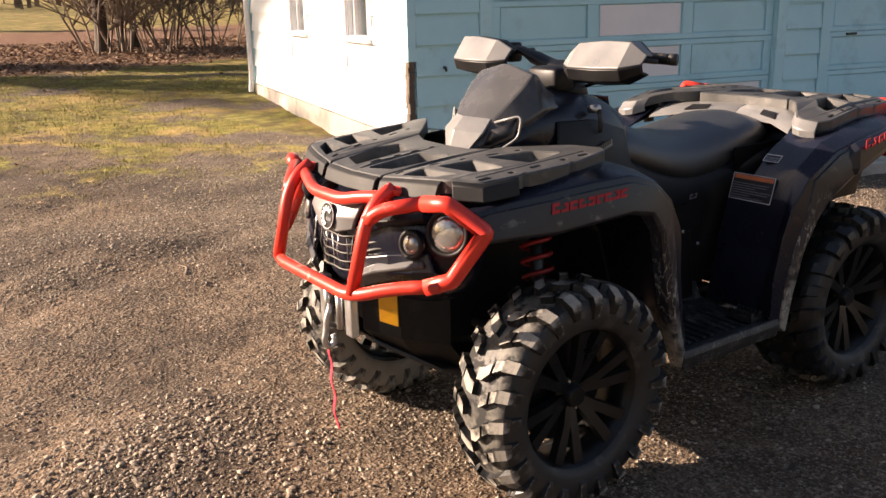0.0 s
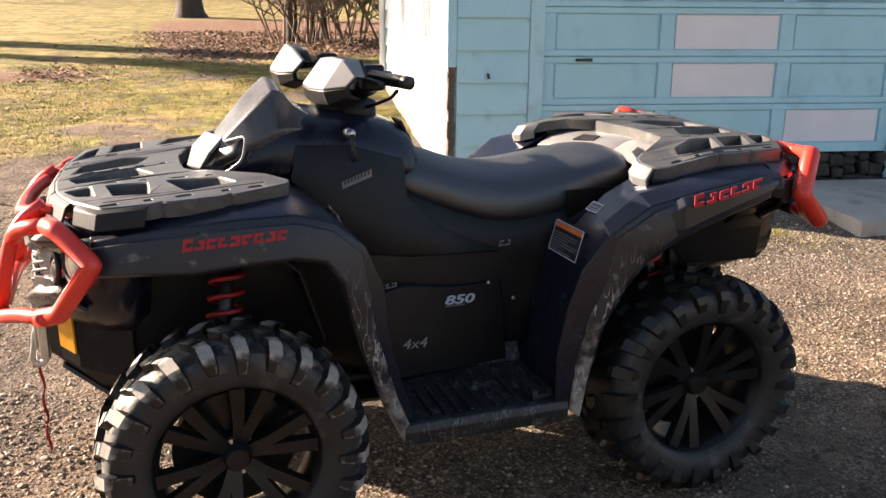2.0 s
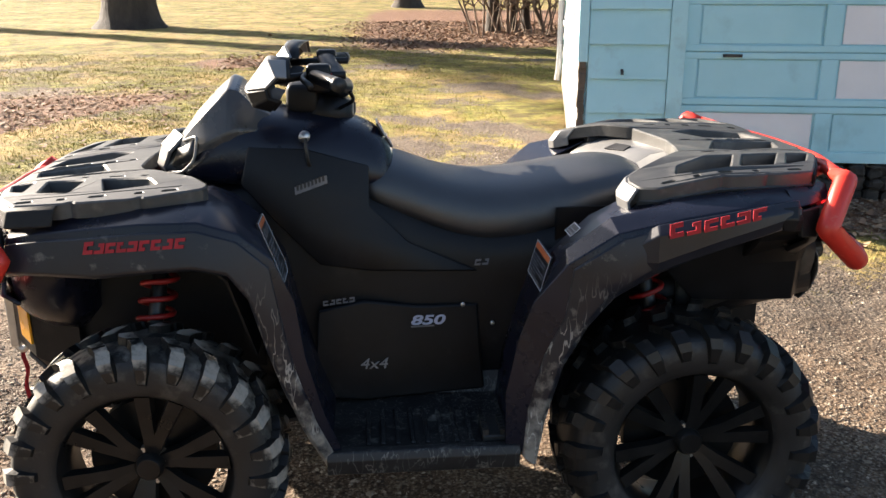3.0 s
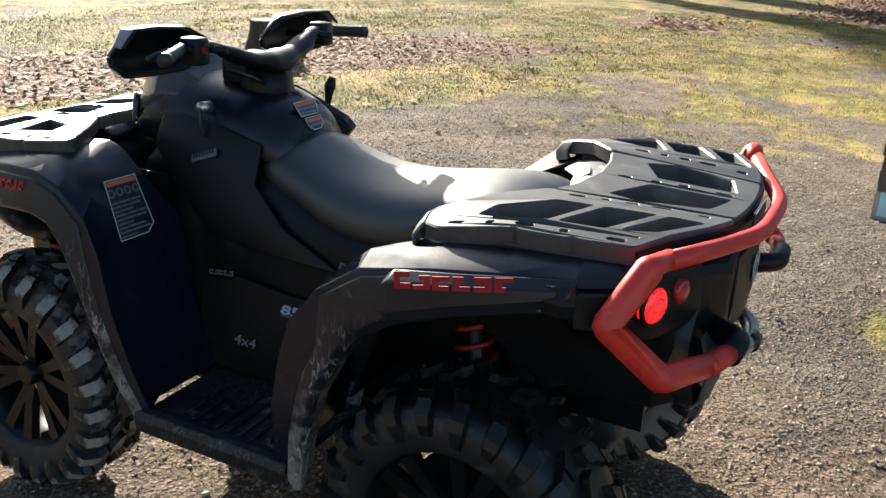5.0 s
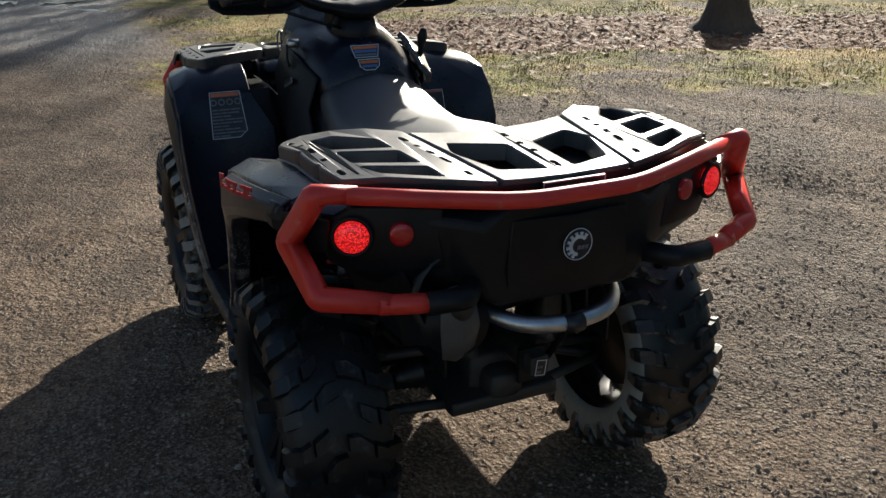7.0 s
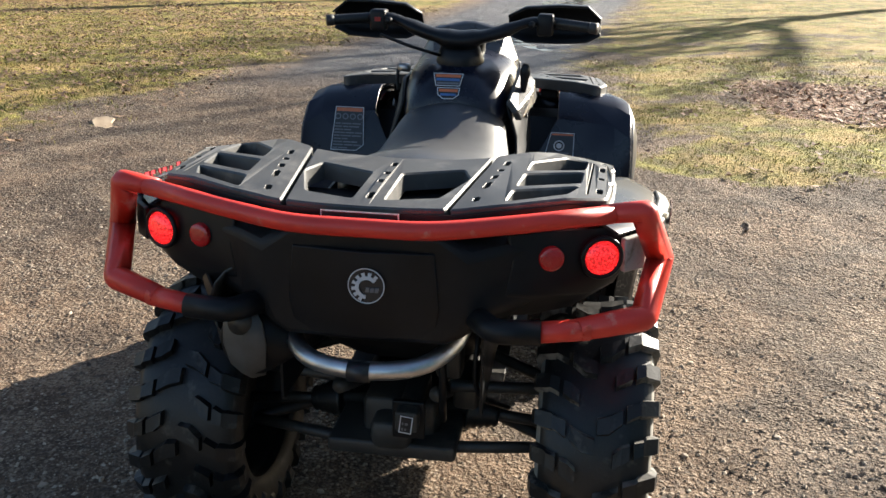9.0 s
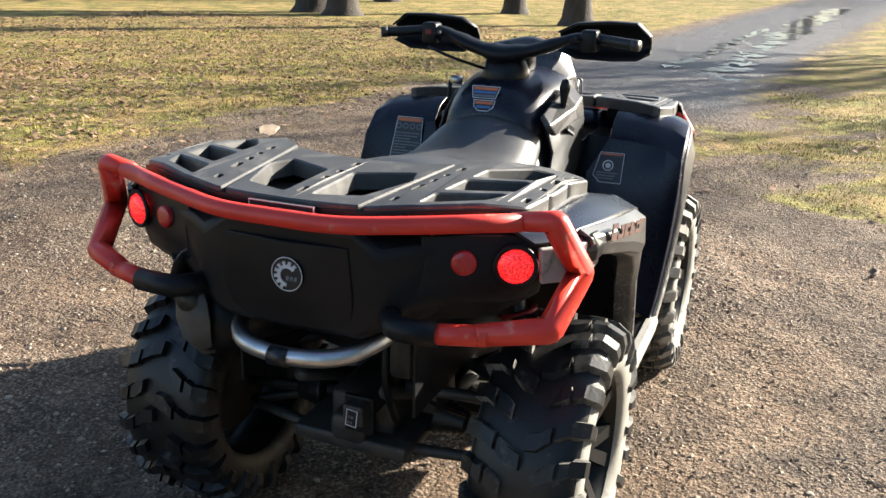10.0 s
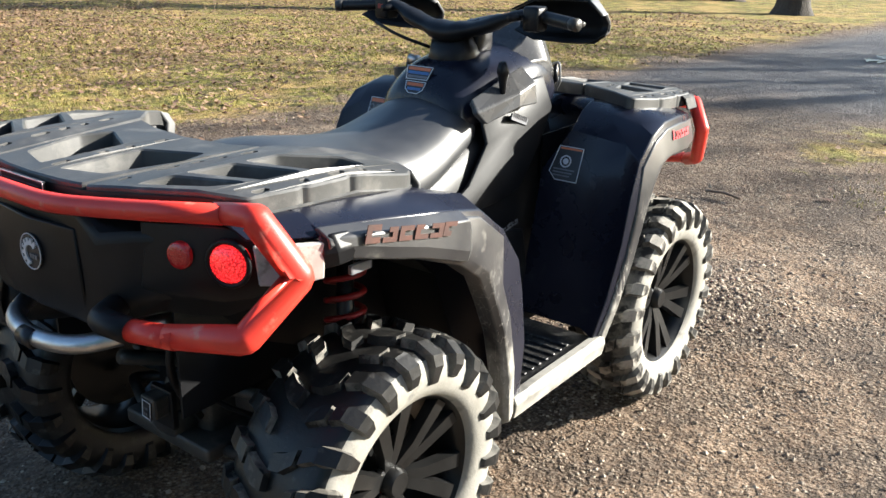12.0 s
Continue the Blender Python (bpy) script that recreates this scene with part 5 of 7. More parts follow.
rear_rack = part("rear_rack", slotted_plate(rear_middle, middle_holes, rear_height, 0.036), M_RACK, quad, "slotted dark grey plastic rear cargo rack", angle=28)
part("rack_wing", slotted_plate(rear_edge, rear_holes, rear_height, 0.036), M_RACK, rear_rack, angle=28)
part("rack_wing", mirrored(slotted_plate(rear_edge, rear_holes, rear_height, 0.036)), M_RACK, rear_rack, angle=28)
for s in BOTH:
    tip = [(-0.540, 0.333), (-0.501, 0.362), (-0.493, 0.392), (-0.507, 0.440)]
    # wing fronts are rack plastic; their paler tone stands for sun on them
    edged(part("wing_nose", sheet([[(x + 0.002, y * s, rear_height(x, y) - 0.003) for x, y in tip], [(x + 0.024, (y + 0.004) * s, rear_height(x, y) - 0.034) for x, y in tip], [(x + 0.020, (y + 0.004) * s, rear_height(x, y) - 0.058) for x, y in tip]], 0.008), M_DECK, rear_rack, "down-turned front of the rack wing, paled for sunlight", angle=30), 0.003)
    edged(part("rear_deck", sheet([[(-0.520, 0.318 * s, 0.900), (-0.588, 0.200 * s, 0.918), (-0.632, 0.0, 0.925)], [(-0.556, 0.312 * s, 0.928), (-0.632, 0.194 * s, 0.944), (-0.676, 0.0, 0.950)], [(-0.600, 0.310 * s, 0.945), (-0.675, 0.200 * s, 0.957), (-0.722, 0.0, 0.960)], [(-0.70, 0.320 * s, 0.948), (-0.74, 0.21 * s, 0.956), (-0.78, 0.0, 0.956)]], 0.006), M_DECK, rear_rack, "grey deck between seat and rack, paled for the sun on it", smooth=True), 0.003)
    # flat black sheet laid on the deck in place of a shaded gap
    part("deck_pocket", sheet([[(-0.600, 0.205 * s, 0.9345), (-0.633, 0.120 * s, 0.9405)], [(-0.632, 0.190 * s, 0.9520), (-0.655, 0.120 * s, 0.9560)]], 0.004), M_BLACK, rear_rack)
    # down-turned outer flank of the rack
    flank = [(-0.506, 0.440), (-0.545, 0.465), (-0.690, 0.464), (-0.800, 0.457), (-0.925, 0.442)]
    part("rack_flank", sheet([[(x, y * s, rear_height(x, y) - 0.030) for x, y in flank], [(x, (y - 0.016) * s, rear_height(x, y) - 0.056) for x, y in flank]], 0.006), M_RACK, rear_rack, angle=30)
# near-black strip added over the rack's shaded rear face to stop red bounce
lip = [Vector((x, y, rear_height(x, y))) for x, y in whole([(-1.056, 0.0)] + rear_edge[:12:-1]) if x < -0.92]
lip = sorted(lip, key=lambda v: -v.y)
part("rack_lip", sheet([[v + Vector((-0.003, 0, -0.010)) for v in lip], [v + Vector((-0.006, 0, -0.026)) for v in lip], [v + Vector((-0.002, 0, -0.050)) for v in lip]], 0.004), M_BLACK, rear_rack, "rear lip of the rack, black to keep its shade", angle=30)


def front_height(x, y):
    ay = abs(y)
    return 0.980 - 0.082 * (x - 0.50) + 0.006 * ramp1(ay, 0.14, 0.22) - 0.014 * ramp1(ay, 0.38, 0.47) - 0.012 * ramp1(x, 0.93, 1.02)


front_edge = [(0.664, 0.193), (0.640, 0.215), (0.528, 0.350), (0.480, 0.428), (0.488, 0.450), (0.612, 0.472), (0.624, 0.462), (0.638, 0.472), (0.762, 0.462), (0.774, 0.452), (0.788, 0.460), (0.900, 0.448), (0.958, 0.372), (0.990, 0.262), (1.010, 0.146)]
front_middle = whole([(0.704, 0.0), (0.700, 0.110), (0.676, 0.170), (0.668, 0.186), (1.010, 0.138), (1.018, 0.0)])
front_holes = [
    [(0.984, 0.214), (0.926, 0.226), (0.914, 0.350), (0.950, 0.318)],
    [(0.890, 0.240), (0.796, 0.266), (0.796, 0.392), (0.872, 0.374)],
    [(0.752, 0.276), (0.634, 0.318), (0.602, 0.392), (0.716, 0.404)],
    groove((0.540, 0.421), (0.895, 0.411), 0.004)] \
    + line_of_slots((0.545, 0.442), (0.900, 0.430), ((0.05, 0.038), (0.24, 0.020), (0.50, 0.040), (0.72, 0.020), (0.95, 0.042))) \
    + line_of_slots((0.980, 0.178), (0.590, 0.300), ((0.02, 0.026), (0.26, 0.036), (0.45, 0.020), (0.66, 0.042), (0.84, 0.020)))
middle_holes = on_both_sides([[(0.982, 0.034), (0.816, 0.034), (0.778, 0.130), (0.842, 0.150), (0.958, 0.120)]]) \
    + line_of_slots((0.735, 0.0), (0.99, 0.0), ((0.05, 0.020), (0.28, 0.032), (0.52, 0.024), (0.80, 0.038)))
front_rack = part("front_rack", slotted_plate(front_middle, middle_holes, front_height, 0.036), M_RACK, quad, "slotted dark grey plastic front cargo rack", angle=28)
part("rack_wing", slotted_plate(front_edge, front_holes, front_height, 0.036), M_RACK, front_rack, angle=28)
part("rack_wing", mirrored(slotted_plate(front_edge, front_holes, front_height, 0.036)), M_RACK, front_rack, angle=28)
# faceted front skirt of the rack, in five pieces with dark gaps between them
for piece in ([(1.010, 0.136), (1.018, 0.0), (1.010, -0.136)], [(1.008, 0.156), (0.990, 0.262), (0.962, 0.364)], [(0.950, 0.384), (0.902, 0.449), (0.800, 0.461)], [(1.008, -0.156), (0.990, -0.262), (0.962, -0.364)], [(0.950, -0.384), (0.902, -0.449), (0.800, -0.461)]):
    rows = []
    for out, dz in ((-0.001, 0.003), (0.012, 0.012), (0.024, 0.046)):
        rows.append([(x + out * (1.0 if abs(y) < 0.38 else 0.5), y + (out * 0.8 * (1 if y > 0 else -1) if abs(y) > 0.38 else 0.0), front_height(x, y) - dz) for x, y in piece])
    edged(part("rack_skirt", sheet(rows, 0.006), M_SKIRT, front_rack, angle=25), 0.003)
for s in BOTH:
    for root, posts in ((rear_rack, ((-0.62, 0.30, 0.90, 0.955), (-0.90, 0.30, 0.92, 0.965))), (front_rack, ((0.64, 0.24, 0.90, 0.935), (0.84, 0.24, 0.86, 0.92)))):
        for x, y, z0, z1 in posts:
            part("rack_post", boxes((x, x + 0.05, min(y * s, (y + 0.06) * s), max(y * s, (y + 0.06) * s), z0, z1), bevel=0.006), M_BLACK, root)

# bumper bars
rb = part("rear_bumper", bar([(-0.985, 0.45, 0.978), (-1.045, 0.28, 0.966), (-1.095, 0.13, 0.958), (-1.095, -0.13, 0.958), (-1.045, -0.28, 0.966), (-0.985, -0.45, 0.978)], 0.0175, 14, 0.06), M_RED, quad, "orange-red tubular rear bumper bar, scuffed", smooth=True)
fb = part("front_bumper", bar([(1.045, 0.245, 0.893), (1.075, 0.16, 0.885), (1.098, 0.08, 0.868), (1.098, -0.08, 0.868), (1.075, -0.16, 0.885), (1.045, -0.245, 0.893)], 0.0172, 14, 0.04), M_RED, quad, "orange-red tubular front bumper bar", smooth=True)
part("lower_tube", bar([(1.030, 0.44, 0.700), (1.095, 0.335, 0.682), (1.160, 0.225, 0.644), (1.160, -0.225, 0.644), (1.095, -0.335, 0.682), (1.030, -0.44, 0.700)], 0.0178, 14, 0.06), M_RED, fb, smooth=True)
for s in BOTH:
    part("end_loop", bar(flip([(-0.985, 0.43, 0.977), (-0.972, 0.505, 0.984), (-0.918, 0.548, 0.878), (-1.015, 0.520, 0.792), (-1.075, 0.40, 0.784)], s), [0.0178, 0.020, 0.023] + [0.0255] * 7 + [0.021], 14, 0.007, 2), M_RED, rb, "flattened scuffed bumper end loop", smooth=True)
    part("lower_tube", bar(flip([(-1.070, 0.42, 0.784), (-1.098, 0.315, 0.781)], s), 0.020, 14, 0), M_RED, rb, smooth=True)
    part("clamp", bar(flip([(-1.096, 0.335, 0.781), (-1.10, 0.25, 0.779), (-1.02, 0.20, 0.775)], s), 0.0235, 14, 0.02), M_BLACK, rb, "black rubber bumper clamp", smooth=True)
    part("bracket", bar(flip([(-1.03, 0.29, 0.962), (-0.97, 0.27, 0.93)], s), 0.012, 8, 0), M_RED, rb, smooth=True)
    part("end_loop", bar(flip([(1.018, 0.36, 0.892), (0.996, 0.430, 0.899), (0.926, 0.492, 0.829), (1.005, 0.455, 0.713), (1.050, 0.405, 0.692)], s), 0.0215, 14, 0.007, 2), M_RED, fb, "angled bumper end loop", smooth=True)
    part("top_tube", bar(flip([(1.108, 0.232, 0.838), (1.085, 0.262, 0.868), (1.020, 0.355, 0.893)], s), 0.0185, 14, 0.03), M_RED, fb, smooth=True)
    part("upright", bar(flip([(1.030, 0.235, 0.915), (1.075, 0.232, 0.890), (1.112, 0.230, 0.835), (1.158, 0.222, 0.648)], s), 0.0175, 14, 0.04), M_RED, fb, smooth=True)
    part("bracket", bar(flip([(1.04, 0.24, 0.91), (0.93, 0.24, 0.88)], s), 0.013, 8, 0), M_RED, fb, smooth=True)

# front face
face = soften(part("front_fascia", loft([
    (0.78, [(0.20, 0.52), (0.36, 0.60), (0.42, 0.72), (0.42, 0.83), (0.30, 0.885), (0.02, 0.89)]),
    (0.93, [(0.18, 0.54), (0.34, 0.63), (0.405, 0.72), (0.405, 0.84), (0.28, 0.885), (0.02, 0.89)]),
    (1.00, [(0.14, 0.56), (0.26, 0.64), (0.31, 0.72), (0.31, 0.83), (0.22, 0.872), (0.02, 0.875)]),
    (1.05, [(0.09, 0.60), (0.15, 0.65), (0.18, 0.72), (0.18, 0.82), (0.12, 0.855), (0.02, 0.86)]),
    (1.075, [(0.07, 0.64), (0.11, 0.68), (0.13, 0.74), (0.13, 0.80), (0.08, 0.845), (0.02, 0.85)]),
]), M_GLOSS, quad, "black front fascia with twin headlamps", smooth=True), 1)
edged(part("nose_panel", sheet([[(1.055, -0.13, 0.862), (1.068, -0.06, 0.866), (1.072, 0, 0.868), (1.068, 0.06, 0.866), (1.055, 0.13, 0.862)], [(1.078, -0.125, 0.82), (1.095, -0.06, 0.815), (1.10, 0, 0.812), (1.095, 0.06, 0.815), (1.078, 0.125, 0.82)], [(1.075, -0.10, 0.785), (1.095, -0.05, 0.772), (1.10, 0, 0.768), (1.095, 0.05, 0.772), (1.075, 0.10, 0.785)]], 0.014), M_DECK, face, "grey nose panel", angle=40), 0.004)
for s in BOTH:
    edged(part("chin_block", sheet([flip([(1.090, 0.105, 0.668), (1.062, 0.190, 0.706), (0.996, 0.320, 0.735)], s), flip([(1.104, 0.105, 0.650), (1.074, 0.195, 0.688), (1.004, 0.330, 0.722)], s), flip([(1.088, 0.100, 0.618), (1.056, 0.190, 0.655), (0.988, 0.320, 0.700)], s)], 0.010), M_SCREEN, face, "dark grey faceted chin block", angle=20), 0.004)
    for k in range(4):
        part("grille_slat", bar(flip([(1.088 - 0.004 * k, 0.118, 0.702 + 0.021 * k), (1.052 - 0.003 * k, 0.178, 0.722 + 0.020 * k), (1.030, 0.206, 0.726 + 0.020 * k)], s), 0.0042, 8, 0.01), M_STEEL if k == 3 else M_DARKSTEEL, face, smooth=True)
    edged(part("lamp_shroud", sheet([flip([(1.052, 0.190, 0.838), (1.030, 0.262, 0.850), (0.995, 0.330, 0.862)], s), flip([(1.068, 0.190, 0.822), (1.044, 0.268, 0.835), (1.004, 0.338, 0.848)], s), flip([(1.054, 0.188, 0.806), (1.028, 0.262, 0.820), (0.990, 0.330, 0.834)], s)], 0.008), M_BLACK, face, "black brow over the lamps", angle=20), 0.004)
for k in range(5):
    z = 0.66 + 0.024 * k
    part("grille_bar", bar([(1.055, -0.125, z + 0.012), (1.088, -0.05, z), (1.092, 0, z + 0.006), (1.088, 0.05, z), (1.055, 0.125, z + 0.012)], 0.0032, 8, 0.02), M_DARKSTEEL, face, smooth=True)

for k in range(7):
    y = -0.09 + 0.03 * k
    part("grille_strut", bar([(1.088 - abs(y) * 0.2, y, 0.655), (1.094 - abs(y) * 0.2, y + (0.012 if k % 2 else -0.012), 0.71), (1.090 - abs(y) * 0.2, y, 0.765)], 0.0020, 6, 0), M_STEEL if k in (1, 3, 4) else M_DARKSTEEL, face, smooth=True)


def disc(centre, normal, r, depth, bulge=0.25, seg=26):
    """A lamp: a short drum with a domed face that looks along normal."""
    bm = bmesh.new()
    revolve(bm, [(r * 1.0, -depth), (r * 1.0, 0), (r * 0.93, r * bulge * 0.35), (r * 0.7, r * bulge * 0.75), (r * 0.4, r * bulge * 0.95), (r * 0.02, r * bulge)], seg)
    m = Matrix.Translation(centre) @ Vector(normal).to_track_quat("Y", "Z").to_matrix().to_4x4()
    bmesh.ops.transform(bm, matrix=m, verts=bm.verts[:])
    bmesh.ops.recalc_face_normals(bm, faces=bm.faces[:])
    return bm


def ring(centre, normal, r, thick):
    bm = bmesh.new()
    n = 28
    m = Matrix.Translation(centre) @ Vector(normal).to_track_quat("Y", "Z").to_matrix().to_4x4()
    pts = [m @ Vector((r * math.cos(2 * math.pi * k / n), 0, r * math.sin(2 * math.pi * k / n))) for k in range(n + 1)]
    tube(bm, pts, thick, 8, cap=False)
    return bm


for s in BOTH:
    part("headlamp", disc((0.965, 0.385 * s, 0.812), (0.86, 0.42 * s, 0.10), 0.050, 0.04, 0.3), M_LENS, face, "round clear headlamp", smooth=True)
    part("lamp_bezel", ring((0.967, 0.386 * s, 0.812), (0.86, 0.42 * s, 0.10), 0.055, 0.007), M_BLACK, face, smooth=True)
    part("spot_lamp", disc((1.015, 0.292 * s, 0.772), (0.93, 0.25 * s, 0.10), 0.028, 0.04, 0.4), M_LENS, face, "small round spot lamp", smooth=True)
    part("lamp_bezel", ring((1.017, 0.292 * s, 0.772), (0.93, 0.25 * s, 0.10), 0.034, 0.007), M_BLACK, face, smooth=True)
    edged(part("cheek", sheet([flip([(1.082, 0.13, 0.80), (1.045, 0.20, 0.832), (0.985, 0.32, 0.862)], s), flip([(1.085, 0.12, 0.775), (1.050, 0.19, 0.80), (0.99, 0.315, 0.845)], s)], 0.012), M_GLOSS, face, "dark lamp brow"), 0.003)
    edged(part("lower_cheek", sheet([flip([(1.078, 0.12, 0.712), (1.044, 0.22, 0.735), (0.986, 0.33, 0.752)], s), flip([(1.085, 0.13, 0.672), (1.045, 0.24, 0.690), (0.985, 0.35, 0.705)], s), flip([(1.06, 0.13, 0.64), (1.01, 0.24, 0.66), (0.95, 0.35, 0.68)], s)], 0.012), M_GLOSS, face, "black lower lamp cheek"), 0.004)
    # front under-plates with the amber reflectors
    plate = part("bumper_plate", sheet([flip([(1.065, 0.105, 0.635), (0.99, 0.185, 0.635), (0.86, 0.235, 0.64)], s), flip([(1.062, 0.105, 0.50), (0.99, 0.185, 0.48), (0.86, 0.235, 0.44)], s), flip([(1.00, 0.10, 0.435), (0.93, 0.17, 0.40), (0.78, 0.22, 0.34)], s)], 0.010), M_BLACK, quad, "black front bumper mount plate")
    part("reflector", sheet([flip([(1.038, 0.150, 0.628), (1.002, 0.188, 0.628)], s), flip([(1.036, 0.150, 0.528), (1.000, 0.188, 0.514)], s)], 0.006), M_AMBER, plate, "square amber reflector")
edged(part("fairlead", boxes((1.070, 1.095, -0.095, -0.055, 0.47, 0.62), (1.070, 1.095, 0.055, 0.095, 0.47, 0.62), (1.070, 1.090, -0.055, 0.055, 0.48, 0.515), bevel=0.004), M_STEEL, quad, "steel winch fairlead plate"), 0.003)
edged(part("skid_plate", sheet([[(1.04, -0.12, 0.46), (1.04, 0.12, 0.46)], [(0.88, -0.22, 0.36), (0.88, 0.22, 0.36)], [(0.55, -0.24, 0.29), (0.55, 0.24, 0.29)], [(-0.5, -0.22, 0.29), (-0.5, 0.22, 0.29)]], 0.012), M_DARKSTEEL, quad, "dark skid plate"), 0.003)
winch = part("winch", bar([(1.03, -0.10, 0.555), (1.03, 0.10, 0.555)], 0.042, 18, 0), M_DARKSTEEL, quad, "small electric winch drum", smooth=True)
part("hook", bar([(1.100, -0.015, 0.545), (1.116, -0.018, 0.50), (1.118, -0.018, 0.47), (1.128, -0.018, 0.435), (1.112, -0.018, 0.412), (1.092, -0.018, 0.428), (1.094, -0.018, 0.45)], 0.0095, 10, 0.02), M_STEEL, winch, "steel winch hook", smooth=True)
part("roller", bar([(1.098, 0.035, 0.485), (1.098, 0.035, 0.61)], 0.012, 10, 0), M_STEEL, winch, smooth=True)
part("roller", bar([(1.098, -0.035, 0.485), (1.098, -0.035, 0.61)], 0.012, 10, 0), M_STEEL, winch, smooth=True)
strap = sheet([[(1.108 + 0.004 * math.sin(k * 1.1), -0.026 + 0.0013 * k - 0.009 + 0.002 * math.sin(k * 0.9), 0.425 - 0.0165 * k), (1.108 + 0.004 * math.sin(k * 1.1) + 0.003, -0.026 + 0.0013 * k + 0.009 + 0.002 * math.sin(k * 0.9), 0.425 - 0.0165 * k)] for k in range(17)], 0.002)
part("strap", strap, M_STRAP, winch, "hanging red webbing strap")

# rear face
back_face = edged(part("rear_fascia", loft([
    (-0.80, [(0.02, 0.70), (0.20, 0.70), (0.38, 0.76), (0.455, 0.83), (0.455, 0.92), (0.20, 0.945), (0.02, 0.945)]),
    (-0.93, [(0.02, 0.712), (0.17, 0.715), (0.36, 0.785), (0.448, 0.83), (0.448, 0.925), (0.20, 0.945), (0.02, 0.945)]),
    (-0.975, [(0.02, 0.715), (0.17, 0.718), (0.28, 0.765), (0.365, 0.82), (0.365, 0.925), (0.20, 0.945), (0.02, 0.945)]),
    (-1.025, [(0.02, 0.716), (0.160, 0.720), (0.215, 0.745), (0.255, 0.79), (0.255, 0.91), (0.16, 0.945), (0.02, 0.945)]),
    (-1.058, [(0.02, 0.716), (0.155, 0.720), (0.185, 0.742), (0.200, 0.78), (0.195, 0.90), (0.14, 0.938), (0.02, 0.938)]),
]), M_BLACK, quad, "matt black rear fascia", angle=35), 0.012, 3)
for s in BOTH:
    edged(part("lamp_pod", sheet([flip([(-0.908, 0.475, 0.940), (-0.953, 0.43, 0.945), (-0.983, 0.33, 0.940), (-1.008, 0.26, 0.935)], s), flip([(-0.923, 0.482, 0.885), (-0.963, 0.436, 0.885), (-0.988, 0.34, 0.885), (-1.013, 0.27, 0.88)], s), flip([(-0.913, 0.465, 0.825), (-0.963, 0.41, 0.815), (-0.993, 0.33, 0.815), (-1.018, 0.26, 0.82)], s), flip([(-0.888, 0.42, 0.790), (-0.928, 0.38, 0.770), (-0.958, 0.31, 0.76), (-0.978, 0.25, 0.76)], s)], 0.012), M_BLACK, back_face, "black lamp housing", angle=40), 0.004)
    part("tail_lamp", disc((-0.972, 0.437 * s, 0.888), (-0.93, 0.34 * s, 0.02), 0.034, 0.03, 0.35), M_TAIL, back_face, "lit round red tail lamp", smooth=True)
    part("lamp_bezel", ring((-0.971, 0.437 * s, 0.888), (-0.93, 0.34 * s, 0.02), 0.038, 0.005), M_BLACK, back_face, smooth=True)
    part("rear_reflector", disc((-1.000, 0.345 * s, 0.888), (-0.95, 0.28 * s, 0.02), 0.024, 0.03, 0.2), M_REFLECT, back_face, "round dark red reflector", smooth=True)
edged(part("access_panel", sheet([[(-1.057, -0.135, 0.905), (-1.071, 0, 0.905), (-1.057, 0.135, 0.905)], [(-1.060, -0.145, 0.80), (-1.075, 0, 0.80), (-1.060, 0.145, 0.80)], [(-1.050, -0.135, 0.728), (-1.064, 0, 0.728), (-1.050, 0.135, 0.728)]], 0.008), M_BLACK, back_face, angle=30), 0.003)
part("tow_bar", bar([(-0.84, 0.178, 0.700), (-0.99, 0.168, 0.690), (-1.075, 0.112, 0.676), (-1.098, 0.0, 0.672), (-1.075, -0.112, 0.676), (-0.99, -0.168, 0.690), (-0.84, -0.178, 0.700)], 0.0185, 14, 0.06), M_STEEL, quad, "polished steel rear loop bar", smooth=True)
part("bar_sleeve", bar([(-1.0975, 0.022, 0.6722), (-1.0985, -0.020, 0.6722)], 0.0197, 14, 0), M_DECALBLACK, quad, "black label round the loop bar", smooth=True)
muffler = part("muffler", bar([(-0.55, 0.20, 0.60), (-0.70, 0.215, 0.63), (-1.03, 0.235, 0.685)], [0.05, 0.08, 0.084, 0.086, 0.086, 0.086, 0.070], 18, 0.08), M_BLACK, quad, "black exhaust muffler", smooth=True)
edged(part("end_shield", sheet([[(-1.030, 0.235, 0.775), (-1.036, 0.250, 0.778), (-1.030, 0.268, 0.770)], [(-1.050, 0.205, 0.735), (-1.064, 0.242, 0.738), (-1.050, 0.285, 0.728)], [(-1.054, 0.198, 0.690), (-1.072, 0.240, 0.690), (-1.054, 0.286, 0.688)], [(-1.045, 0.205, 0.640), (-1.058, 0.240, 0.636), (-1.045, 0.278, 0.640)], [(-1.020, 0.215, 0.606), (-1.028, 0.240, 0.600), (-1.020, 0.266, 0.606)]], 0.006), M_HEAT, muffler, "heat-stained grey muffler end shield", smooth=True), 0.003)
part("tail_pipe", bar([(-1.03, 0.245, 0.735), (-1.074, 0.245, 0.738)], 0.022, 16, 0), M_DARKSTEEL, muffler, smooth=True)
part("heat_shield", sheet([[(-0.66 - 0.04 * j - 0.05 * k * 0, 0.225 + 0.098 * math.cos(t), 0.64 + 0.012 * j + 0.098 * math.sin(t)) for t in (math.radians(-70 + 20 * k) for k in range(10))] for j in range(10)], 0.005), M_DARKSTEEL, muffler, "scratched dark heat shield", smooth=True)
